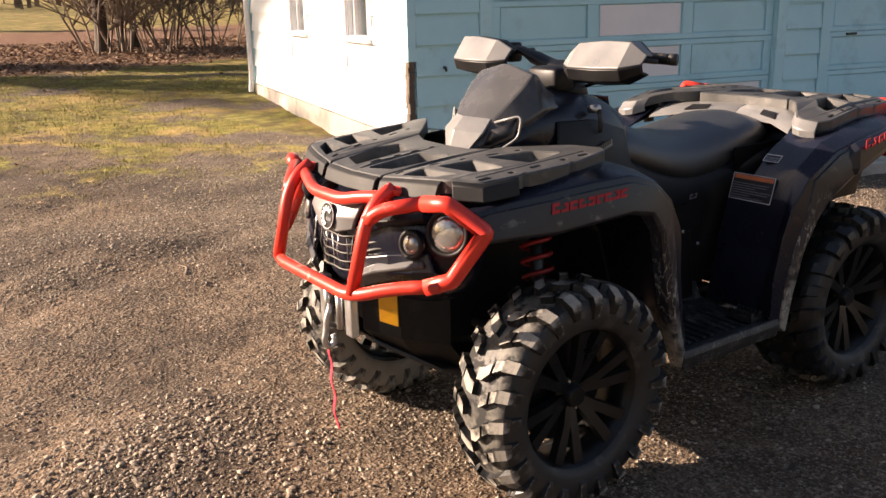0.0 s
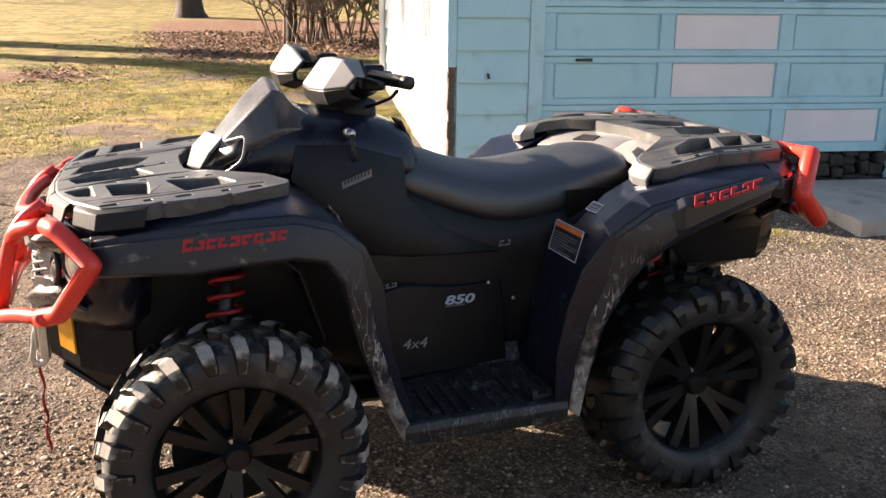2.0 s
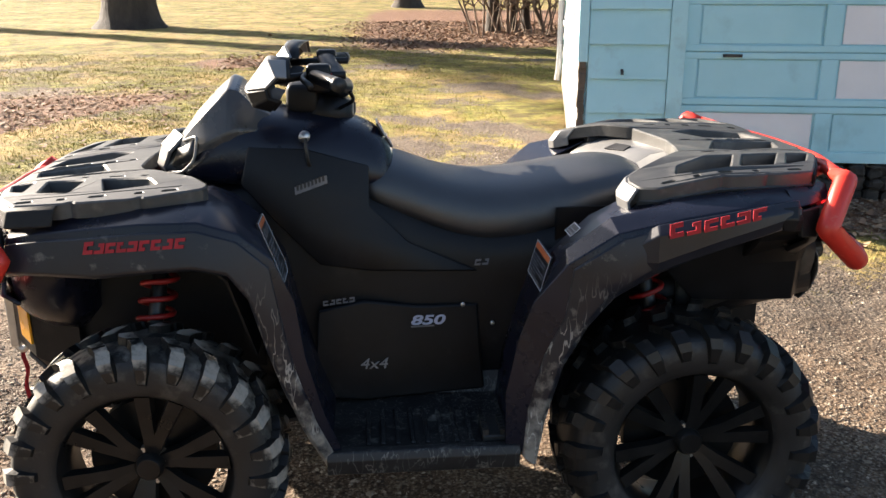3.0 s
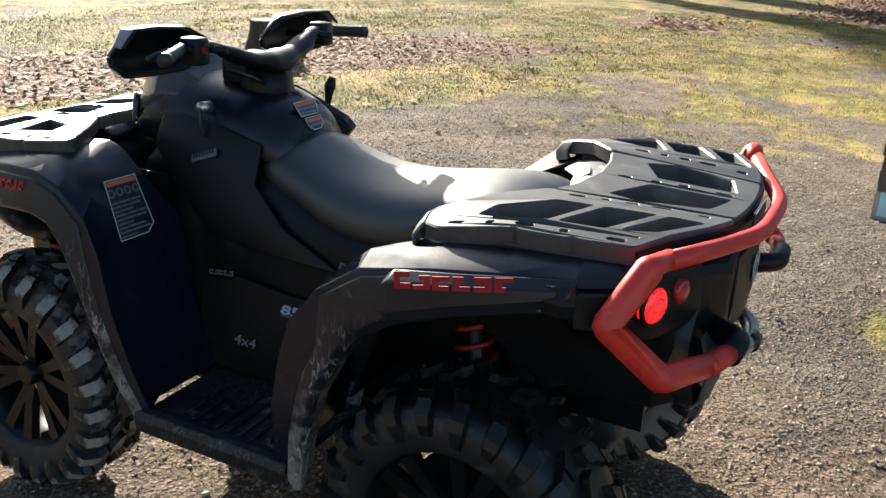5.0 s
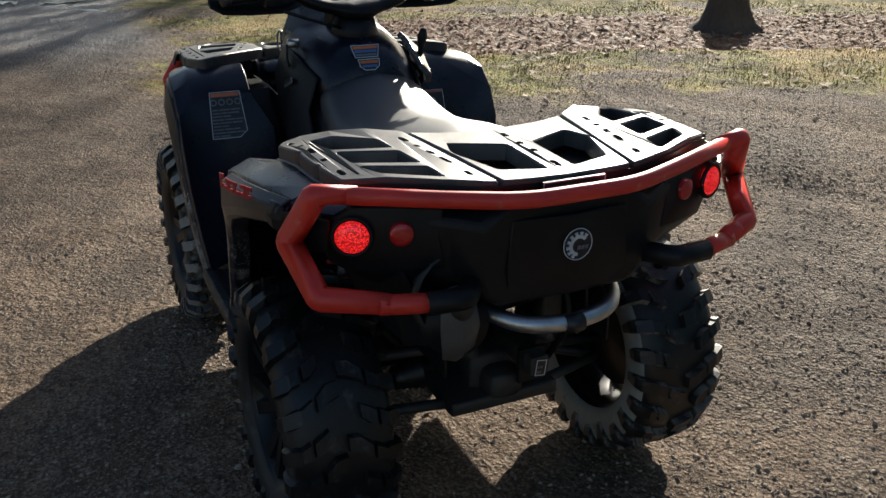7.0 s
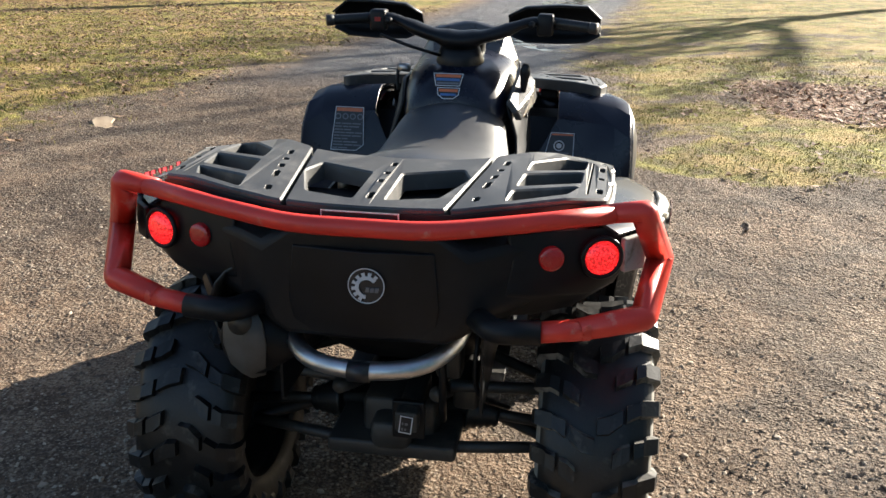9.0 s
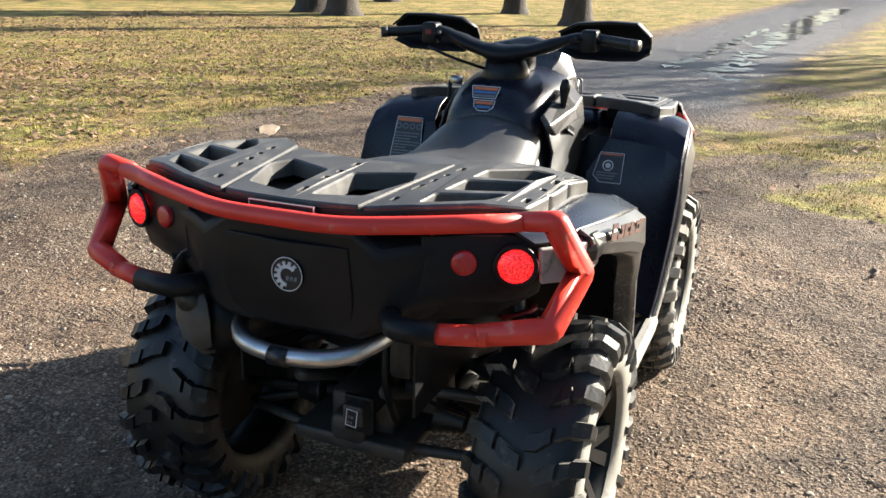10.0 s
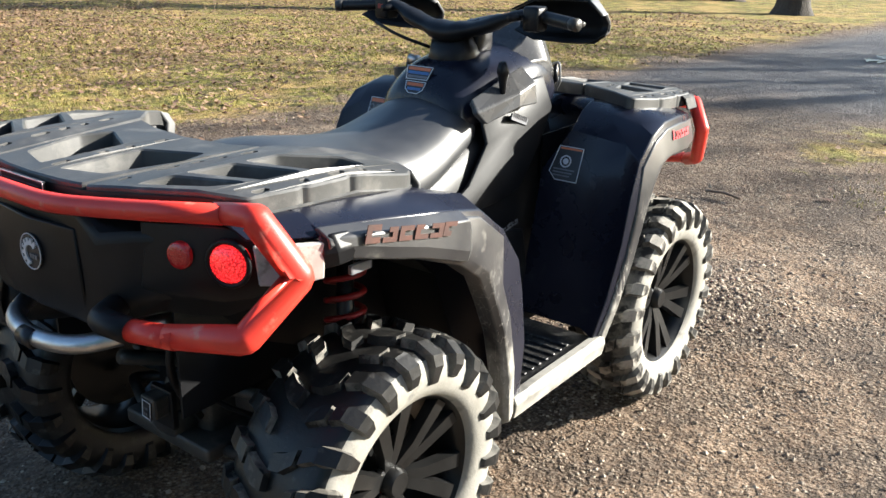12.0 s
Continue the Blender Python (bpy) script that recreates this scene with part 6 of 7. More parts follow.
edged(part("inner_guard", sheet([[(-0.56, 0.400, 0.820), (-0.76, 0.412, 0.872), (-0.93, 0.395, 0.872), (-0.985, 0.36, 0.86)], [(-0.62, 0.362, 0.72), (-0.78, 0.368, 0.74), (-0.955, 0.352, 0.74), (-0.995, 0.31, 0.74)], [(-0.70, 0.335, 0.640), (-0.80, 0.338, 0.634), (-0.965, 0.325, 0.628), (-1.0, 0.285, 0.630)]], 0.008), M_BLACK, quad, "dark plastic guard hanging behind the wheel", angle=35), 0.003)


# running gear
def coil(top, bottom, r, turns, wire):
    top, bottom = Vector(top), Vector(bottom)
    d = (bottom - top).normalized()
    u = d.orthogonal().normalized()
    w = d.cross(u)
    n = int(turns * 18)
    return tube(bmesh.new(), [top.lerp(bottom, k / n) + (u * math.cos(2 * math.pi * turns * k / n) + w * math.sin(2 * math.pi * turns * k / n)) * r for k in range(n + 1)], wire, 8)


for s in BOTH:
    for kx, top, low in ((1, (0.615, 0.30 * s, 0.82), (0.665, 0.40 * s, 0.47)), (-1, (-0.555, 0.30 * s, 0.80), (-0.62, 0.36 * s, 0.45))):
        shock = part("shock_absorber", bar([top, low], 0.019, 12, 0), M_SHOCK, quad, "oil-damped shock absorber", smooth=True)
        part("spring", coil(Vector(top).lerp(Vector(low), 0.12), Vector(top).lerp(Vector(low), 0.72), 0.040, 5.2, 0.0068), M_SPRING, shock, "red coil spring", smooth=True)
        x = 0.6475 * kx
        part("axle_shaft", bar([(x, 0.10 * s, 0.36), (x, 0.40 * s, 0.33)], 0.014, 10, 0), M_DARKSTEEL, quad, smooth=True)
        boot = bmesh.new()
        a, b = Vector((x, 0.155 * s, 0.355)), Vector((x, 0.235 * s, 0.345))
        tube(boot, [a.lerp(b, k / 10) for k in range(11)], [0.048 - 0.0022 * k + (0.005 if k % 2 else 0) for k in range(11)], 14)
        part("axle_boot", boot, M_RUBBER, quad, "ribbed rubber axle boot", smooth=True)
        for dz, dx in ((0.27, 0.12), (0.43, 0.10)):
            part("control_arm", bar([(x + dx * kx * 0.2 + 0.12, 0.13 * s, dz + 0.06), (x, 0.40 * s, dz), (x - 0.14, 0.13 * s, dz + 0.06)], 0.014, 10, 0.03), M_DARKSTEEL, quad, smooth=True)
    part("frame_rail", bar([(0.85, 0.10 * s, 0.42), (0.40, 0.13 * s, 0.32), (-0.45, 0.13 * s, 0.32), (-0.85, 0.11 * s, 0.50)], 0.018, 10, 0.06), M_DARKSTEEL, quad, smooth=True)
    part("wheel_liner", sheet([flip([(0.40, y, 0.55), (0.46, y, 0.74), (0.58, y, 0.845), (0.72, y, 0.85), (0.86, y, 0.80)], s) for y in (0.20, 0.40)], 0.006), M_BLACK, quad)
    part("wheel_liner", sheet([flip([(-0.32, y, 0.50), (-0.40, y, 0.70), (-0.56, y, 0.83), (-0.74, y, 0.86), (-0.90, y, 0.80)], s) for y in (0.22, 0.42)], 0.006), M_BLACK, quad)
    # upright black sheets added to keep the wheel wells dark and block light
    part("wheel_liner", sheet([flip([(0.40, 0.205, z), (0.62, 0.195, z), (0.92, 0.205, z)], s) for z in (0.44, 0.64, 0.85)], 0.006), M_BLACK, quad)
    part("wheel_liner", sheet([flip([(-0.36, 0.225, z), (-0.60, 0.215, z), (-0.93, 0.215, z)], s) for z in (0.50, 0.66, 0.86)], 0.006), M_BLACK, quad)
    part("body_bolt", disc((-0.12, 0.222 * s, 0.60), (0, s, 0.1), 0.006, 0.004), M_STEEL, quad, smooth=True)
    part("body_bolt", disc((-0.20, 0.222 * s, 0.545), (0, s, 0.1), 0.006, 0.004), M_STEEL, quad, smooth=True)
edged(part("rear_subframe", boxes((-0.83, -0.46, -0.15, 0.15, 0.312, 0.350), bevel=0.008), M_DARKSTEEL, quad, angle=40), 0.003)
edged(part("differential", boxes((-0.78, -0.56, -0.10, 0.08, 0.30, 0.44), (-0.84, -0.74, -0.05, 0.05, 0.33, 0.41), bevel=0.025), M_DARKSTEEL, quad, "dark cast rear axle housing", angle=40), 0.004)
edged(part("front_differential", boxes((0.55, 0.76, -0.09, 0.09, 0.30, 0.44), bevel=0.03), M_DARKSTEEL, quad, angle=40), 0.004)
receiver = part("tow_receiver", boxes((-0.90, -0.70, -0.075, -0.025, 0.425, 0.475), bevel=0.006), M_DARKSTEEL, quad, "square tow receiver")
part("receiver_plate", boxes((-0.865, -0.85, -0.085, -0.012, 0.39, 0.482), bevel=0.003), M_BLACK, receiver)
part("drain_hose", bar([(-0.86, -0.12, 0.68), (-0.90, -0.13, 0.55), (-0.82, -0.12, 0.42)], 0.009, 8, 0.06), M_BLACK, quad, smooth=True)
part("brake_line", bar([(-0.84, -0.20, 0.70), (-0.88, -0.19, 0.52), (-0.74, -0.26, 0.42)], 0.006, 8, 0.08), M_BLACK, quad, smooth=True)
edged(part("caliper", boxes((-0.74, -0.62, -0.19, -0.13, 0.40, 0.48), (-0.82, -0.76, -0.16, -0.10, 0.52, 0.62), bevel=0.012), M_DARKSTEEL, quad, angle=40), 0.003)


# ---- decals and stickers on the quad bike ----
def frame_on(origin, u, v):
    """Axes on a face: u along the writing, v up; returns a matrix whose z looks off the face."""
    u = Vector(u).normalized()
    n = u.cross(Vector(v)).normalized()
    v = n.cross(u)
    return Matrix((((u.x, v.x, n.x, origin[0])), ((u.y, v.y, n.y, origin[1])), ((u.z, v.z, n.z, origin[2])), (0, 0, 0, 1)))


def patch(bm, m, x0, x1, y0, y1, t=0.0012, slant=0.0, base=-0.004):
    vs = [bm.verts.new(m @ Vector((x + slant * y, y, z))) for z in (base, t) for x, y in ((x0, y0), (x1, y0), (x1, y1), (x0, y1))]
    for f in ((3, 2, 1, 0), (4, 5, 6, 7), (0, 1, 5, 4), (1, 2, 6, 5), (2, 3, 7, 6), (3, 0, 4, 7)):
        bm.faces.new([vs[i] for i in f])


@functools.lru_cache(None)
def tree_of(ob):
    bpy.context.view_layer.update()
    me = ob.evaluated_get(bpy.context.evaluated_depsgraph_get()).data
    return BVHTree.FromPolygons([v.co for v in me.vertices], [tuple(p.vertices) for p in me.polygons])


def hug(bm, m, roots, lift=0.0, level=False):
    """Lay flat decals on the faces of the given parts, along the decal's own normal."""
    n = (m.to_3x3() @ Vector((0, 0, 1))).normalized()
    trees = [tree_of(r) for r in roots]
    inv = m.inverted()
    near = None
    rest = []
    for v in bm.verts:
        h = (inv @ v.co).z
        flat = v.co - n * h
        best = None
        for t in trees:
            hit, _, _, d = t.ray_cast(flat + n * 0.09, -n, 0.2)
            if hit and (best is None or d < best):
                best = d
        rest.append((v, h, flat, best))
        if best is not None and (near is None or best < near):
            near = best
    for v, h, flat, best in rest:
        if near is not None:
            d = near if level else (best if best is not None else near)
            v.co = flat + n * (0.09 - d + h + lift)


def wordmark(name, m, w, h, n, material, label, slant=0.25, gap=0.22, tall=True, roots=(), stroke=0.24):
    """A row of plain slanted blocks in place of a brand word."""
    step = w / n
    for k in range(n):
        bm = bmesh.new()
        hh = h if (k == 0 and tall) else h * 0.82
        e = step * (1 - gap)
        q = e * stroke
        line = [(0, 0), (e, 0), (e, hh * 0.33), (q, hh * 0.33), (q, hh * 0.67), (e * (0.62 if k % 2 else 0.95), hh * 0.67), (e * (0.62 if k % 2 else 0.95), hh), (0, hh)]
        if k % 3 == 1:
            line = [(e - x, y) for x, y in reversed(line)]
        elif k % 3 == 2:
            line = [(x, hh - y) for x, y in reversed(line)]
        low, top = ([bm.verts.new(m @ Vector((k * step + x + slant * y, y, z))) for x, y in line] for z in (-0.0015, 0.0004))
        bm.faces.new(top)
        for i in range(8):
            bm.faces.new((low[i], low[(i + 1) % 8], top[(i + 1) % 8], top[i]))
        if roots:
            hug(bm, m, roots, 0.0016, True)
        part(name, bm, material, quad, label)


def film(bm, m, loop, inner=None, lo=-0.004, hi=0.001):
    """A thin printed shape, or a frame between two loops, raised off the face."""
    rings = [[bm.verts.new(m @ Vector((p.x, p.y, z))) for p in lp] for lp in ([loop] if inner is None else [loop, inner]) for z in (lo, hi)]
    n = len(loop)
    for i in range(n):
        k = (i + 1) % n
        bm.faces.new((rings[0][i], rings[0][k], rings[1][k], rings[1][i]))
        if inner is not None:
            bm.faces.new((rings[1][i], rings[1][k], rings[3][k], rings[3][i]))
            bm.faces.new((rings[3][i], rings[3][k], rings[2][k], rings[2][i]))
    if inner is None:
        bm.faces.new(rings[1])
    return bm


SQUARE = ((0, 0), (1, 0), (1, 1), (0, 1))


def sticker(m, w, h, head, rows, pict=0, roots=(), shape=SQUARE, bands=()):
    """A warning label: dark film, pale border, coloured heading, pictograms and lines of print."""
    if roots:
        probe = bmesh.new()
        for i in range(4):
            for j in range(4):
                probe.verts.new(m @ Vector((w * i / 3, h * j / 3, 0)))
        hug(probe, m, roots, 0.0, True)
        probe.verts.ensure_lookup_table()
        m = Matrix.Translation(probe.verts[0].co - m.translation) @ m
        probe.free()
    loop = turned([Vector((x * w, y * h)) for x, y in shape])

    def wide(y):
        """Left and right bound of the label at height y."""
        xs = [a.x + (c.x - a.x) * (y - a.y) / (c.y - a.y) for a, c in zip(loop, loop[1:] + loop[:1]) if abs(c.y - a.y) > 1e-6 and min(a.y, c.y) - 1e-6 <= y <= max(a.y, c.y) + 1e-6]
        return min(xs) + 0.005, max(xs) - 0.005

    root = part("warning_sticker", film(bmesh.new(), m, loop), M_DECALBLACK, quad, "black warning sticker with a pale border")
    part("border", film(bmesh.new(), m, loop, grown(loop, -0.0021), 0.0, 0.0016), M_DECALWHITE, root)
    if head:
        bm = bmesh.new()
        a, b = wide(h - head)
        patch(bm, m, a, b, h - head, h - 0.004, 0.0016, base=0.0)
        part("heading", bm, M_DECALORANGE, root)
    for y0, y1, mat in bands:
        bm = bmesh.new()
        (a, b), (c, d) = wide(y0 * h), wide(y1 * h)
        patch(bm, m, max(a, c), min(b, d), y0 * h, y1 * h, 0.0016, base=0.0)
        part("band", bm, mat, root)
    bm = bmesh.new()
    for k in range(pict):
        d = (w - 0.012) / pict
        a, b = d * 0.42, h - head - 0.006 - d * 0.45
        round_shape = [Vector((0.006 + (k + 0.5) * d + a * math.cos(t), b + a * math.sin(t))) for t in (2 * math.pi * q / 12 for q in range(12))]
        film(bm, m, round_shape, [p + (Vector((0.006 + (k + 0.5) * d, b)) - p) * 0.35 for p in round_shape], 0.0, 0.0016)
    top = h - head - 0.008 - (pict and (w - 0.012) / pict)
    for k in range(rows):
        step = (top - 0.006) / rows
        y = top - (k + 1) * step
        a, b = wide(y)
        c, d = wide(y + step * 0.45)
        a, b = max(a, c), min(b, d)
        x = a
        for q in range(2 if k % 3 == 2 else 3):
            e = min(b, x + (b - a) * (0.2 + 0.17 * ((k * 5 + q * 3) % 4) / 3))
            patch(bm, m, x, e, y, y + step * 0.42, 0.0016, base=0.0)
            x = e + 0.003
            if x > b - 0.006:
                break
    if pict or rows:
        part("print", bm, M_DECALGREY, root)
    else:
        bm.free()
    return root


def lettering(name, word, m, size, material, label, wide=1.0, bold=0.0):
    cu = bpy.data.curves.new(name, "FONT")
    cu.body, cu.size, cu.extrude, cu.shear, cu.offset = word, size, 0.0012, 0.2, bold
    tmp = bpy.data.objects.new(name, cu)
    me = bpy.data.meshes.new_from_object(tmp)
    bpy.data.objects.remove(tmp)
    me.materials.clear()
    me.materials.append(material)
    me.transform(m @ Matrix.Diagonal((wide, 1, 1, 1)))
    bm = bmesh.new()
    bm.from_mesh(me)
    hug(bm, m, SKIN, 0.001, True)
    return part(name, bm, material, quad, label)


SKIN = [o for o in quad.children_recursive if o.type == "MESH" and o.name.split(".")[0] in ("front_fender", "rear_fender", "flare", "flare_panel", "engine_cover", "side_cover", "fender_tail")]
for s in BOTH:
    u = Vector((-1, 0.20, 0.10)) if s > 0 else Vector((1, 0.20, -0.10))
    o = (0.742, 0.529, 0.852) if s > 0 else (0.520, -0.573, 0.870)
    wordmark("fender_wordmark", frame_on(o, u, (0, -0.25 * s, 1)), 0.232, 0.027, 9, M_DECALRED, "dark red printed wordmark", gap=0.14, roots=SKIN, stroke=0.36)
    u = Vector((-1, -0.14, 0.16)) if s > 0 else Vector((1, -0.14, -0.16))
    o = (-0.530, 0.587, 0.876) if s > 0 else (-0.790, -0.563, 0.905)
    wordmark("tail_wordmark", frame_on(o, u, (0, 0, 1)), 0.235, 0.033, 6, M_DECALRED if s > 0 else M_DECALDULL, "bold red printed wordmark" if s > 0 else "dull red printed wordmark", 0.1, 0.16, roots=SKIN, stroke=0.36)
    side = (-s, 0, 0)
    lettering("engine_badge", "850", frame_on((0.020 * s if s > 0 else -0.085, 0.2475 * s, 0.552), side, (0, -0.05 * s, 1)), 0.036, M_DECALCOOL, "bold bluish-white engine size lettering", 1.65, 0.0009)
    bm = bmesh.new()
    patch(bm, frame_on((0.018 * s if s > 0 else -0.083, 0.2475 * s, 0.543), side, (0, 0, 1)), 0, 0.062, 0, 0.004)
    hug(bm, frame_on((0.018 * s if s > 0 else -0.083, 0.2475 * s, 0.543), side, (0, 0, 1)), SKIN)
    part("badge_underline", bm, M_DECALGREY, quad)
    lettering("drive_badge", "4x4", frame_on((0.155 if s > 0 else 0.095, 0.2625 * s, 0.442), side, (0, 0, 1)), 0.042, M_DECALPALE, "pale grey drive lettering", 1.15)
    wordmark("engine_wordmark", frame_on((0.245 if s > 0 else 0.15, 0.228 * s, 0.612), (-s, 0, 0.12), (0, -0.1 * s, 1)) @ Matrix.Translation((0, 0, 0.012)), 0.085, 0.016, 5, M_DECALGREY, "small grey printed wordmark", 0.1, 0.2, False, roots=SKIN)
    m = frame_on((0.305 if s > 0 else 0.205, 0.205 * s, 0.902 if s > 0 else 0.925), (-s, 0, 0.36 * s), (0, -0.1 * s, 1)) @ Matrix.Translation((0, 0, 0.013))
    bm = bmesh.new()
    patch(bm, m, 0, 0.086, 0, 0.019, slant=0.3)
    hug(bm, m, SKIN, 0.002, True)
    tag = part("cover_sticker", bm, M_DECALGREY, quad, "small pale sticker with dark hatching")
    bm = bmesh.new()
    for k in range(8):
        patch(bm, m, 0.005 + k * 0.0098, 0.0112 + k * 0.0098, 0.008, 0.0215, 0.0018, slant=0.3, base=0.0)
    hug(bm, m, SKIN, 0.0030, True)
    part("hatch", bm, M_DECALBLACK, tag)
    wordmark("trim_mark", frame_on((-0.150 if s > 0 else -0.190, 0.215 * s, 0.705), (-s, 0, 0.05), (0, -0.1 * s, 1)), 0.040, 0.020, 2, M_DECALGREY, "small grey printed trim mark", 0.3, 0.2, False, roots=SKIN)
sticker(frame_on((-0.285, 0.272, 0.704), (0, 1, 0), (-0.28, 0, 1)), 0.162, 0.088, 0.018, 7, roots=SKIN)
sticker(frame_on((0.336, 0.455, 0.745), (0, -1, 0), (0.38, 0, 1)) @ Matrix.Translation((0, 0, 0.006)), 0.115, 0.150, 0.016, 9, 4, roots=SKIN, shape=((0, 0), (0.78, 0), (1, 0.14), (0.93, 1), (0.08, 1)))
m = frame_on((0.325, -0.275, 0.745), (0, -1, 0), (0.38, 0, 1)) @ Matrix.Translation((0, 0, 0.006))
tip = sticker(m, 0.095, 0.100, 0.009, 0, 0, roots=SKIN, shape=((0.25, 0), (1, 0), (1, 1), (0.18, 1), (0, 0.22)))
at = sum((v.co for v in tip.data.vertices), Vector()) / len(tip.data.vertices)
face_n = (m.to_3x3() @ Vector((0, 0, 1))).normalized()
up = (m.to_3x3() @ Vector((0, 1, 0))).normalized()
part("pictogram", ring(at + face_n * 0.003 + up * 0.012, face_n, 0.016, 0.002), M_DECALWHITE, tip)
part("pictogram", disc(at + face_n * 0.0025 + up * 0.012, face_n, 0.009, 0.001, 0.05, 14), M_DECALWHITE, tip)
for k in range(3):
    bm = bmesh.new()
    mk = m.copy()
    mk.translation = at + face_n * 0.0015 - up * (0.014 + 0.009 * k)
    patch(bm, mk, -0.034, 0.034 - 0.006 * k, 0, 0.004, 0.0014, base=0.0)
    part("print", bm, M_DECALGREY, tip)
sticker(frame_on((-0.345, 0.340, 0.845), (0, 1, 0), (-0.6, 0, 0.5)), 0.06, 0.032, 0.0, 2, roots=SKIN)
m = frame_on((0.083, 0.062, 1.020), (0, -1, 0), (0.55, 0, 1)) @ Matrix.Translation((0, 0, 0.004))
sticker(m, 0.092, 0.040, 0.0, 0, roots=[pod], shape=((0.10, 0), (0.90, 0), (1, 1), (0, 1)), bands=((0.68, 0.90, M_DECALORANGE), (0.40, 0.60, M_DECALBLUE), (0.14, 0.30, M_DECALGREY)))
m2 = frame_on((0.066, 0.047, 0.982), (0, -1, 0), (0.55, 0, 1)) @ Matrix.Translation((0, 0, 0.004))
sticker(m2, 0.070, 0.036, 0.0, 0, roots=[pod], shape=((0.28, 0), (0.72, 0), (0.95, 0.35), (1, 1), (0, 1), (0.05, 0.35)), bands=((0.62, 0.86, M_DECALORANGE), (0.28, 0.48, M_DECALBLUE)))
sticker(frame_on((-1.0665, 0.075, 0.953), (0.0, -1, 0), (0, 0, 1)) @ Matrix.Translation((0, 0, 0.003)), 0.145, 0.027, 0.0, 3)
sticker(frame_on((-0.902, -0.034, 0.428), (0, -1, -0.12), (0, 0, 1)), 0.028, 0.042, 0.0, 2)
# round emblems drawn as plain cog shapes
def emblem(o, n, r):
    mm = Matrix.Translation(o) @ Vector(n).to_track_quat("Z", "Y").to_matrix().to_4x4()
    bm = bmesh.new()
    bmesh.ops.create_circle(bm, cap_ends=True, radius=r, segments=36, matrix=mm)
    bmesh.ops.solidify(bm, geom=bm.faces[:], thickness=0.004)
    emb = part("emblem", bm, M_DECALBLACK, quad, "round black badge with a pale cog shape")
    part("rim", ring(Vector(o) + Vector(n) * 0.001, n, r, 0.0011), M_DECALWHITE, emb)
    bm = bmesh.new()

    def piece(r0, r1, a0, a1, k):
        for q in range(k):
            t0, t1 = math.radians(a0 + (a1 - a0) * q / k), math.radians(a0 + (a1 - a0) * (q + 1) / k)
            low, top = ([bm.verts.new(mm @ Vector((rr * math.cos(t) + r * 0.05, rr * math.sin(t) - r * 0.08, h))) for rr, t in ((r0, t0), (r1, t0), (r1, t1), (r0, t1))] for h in (0.0, 0.0032))
            bm.faces.new(top)
            for i in range(4):
                bm.faces.new((low[i], low[(i + 1) % 4], top[(i + 1) % 4], top[i]))

    piece(r * 0.46, r * 0.66, 40, 262, 16)
    for k in range(8):
        piece(r * 0.66, r * 0.86, 44 + k * 27, 58 + k * 27, 1)
    part("cog", bm, M_DECALWHITE, emb)
    for k in range(3):
        bm = bmesh.new()
        patch(bm, mm, r * (0.02 + 0.26 * k), r * (0.22 + 0.26 * k), -r * 0.34, -r * 0.08, 0.0032, slant=0.2, base=0.0)
        part("band", bm, M_DECALGREY, emb)


emblem((-1.0775, -0.010, 0.840), (-1, 0, 0.02), 0.034)
emblem((1.108, 0.012, 0.812), (1, 0, 0.15), 0.036)


# ---- trees, thicket and loose ground cover ----
def limb(bm, start, way, length, r, depth, rnd, seg=7):
    pts, rs = [Vector(start)], [r]
    d = Vector(way).normalized()
    n = 4 if depth else 3
    for k in range(n):
        d = (d + Vector((rnd.uniform(-1, 1), rnd.uniform(-1, 1), rnd.uniform(-0.5, 0.8))) * 0.16).normalized()
        pts.append(pts[-1] + d * length / n)
        rs.append(r * (1 - 0.72 * (k + 1) / n))
    tube(bm, pts, rs, seg, cap=False)
    if depth > 0:
        for k in range(1, n + 1):
            for _ in range(2 if k < n else 3):
                side = Vector((rnd.uniform(-1, 1), rnd.uniform(-1, 1), rnd.uniform(-0.1, 0.9))).normalized()
                limb(bm, pts[k], d * 0.5 + side, length * rnd.uniform(0.45, 0.68), rs[k] * 0.62 + 0.004, depth - 1, rnd, max(4, seg - 1))


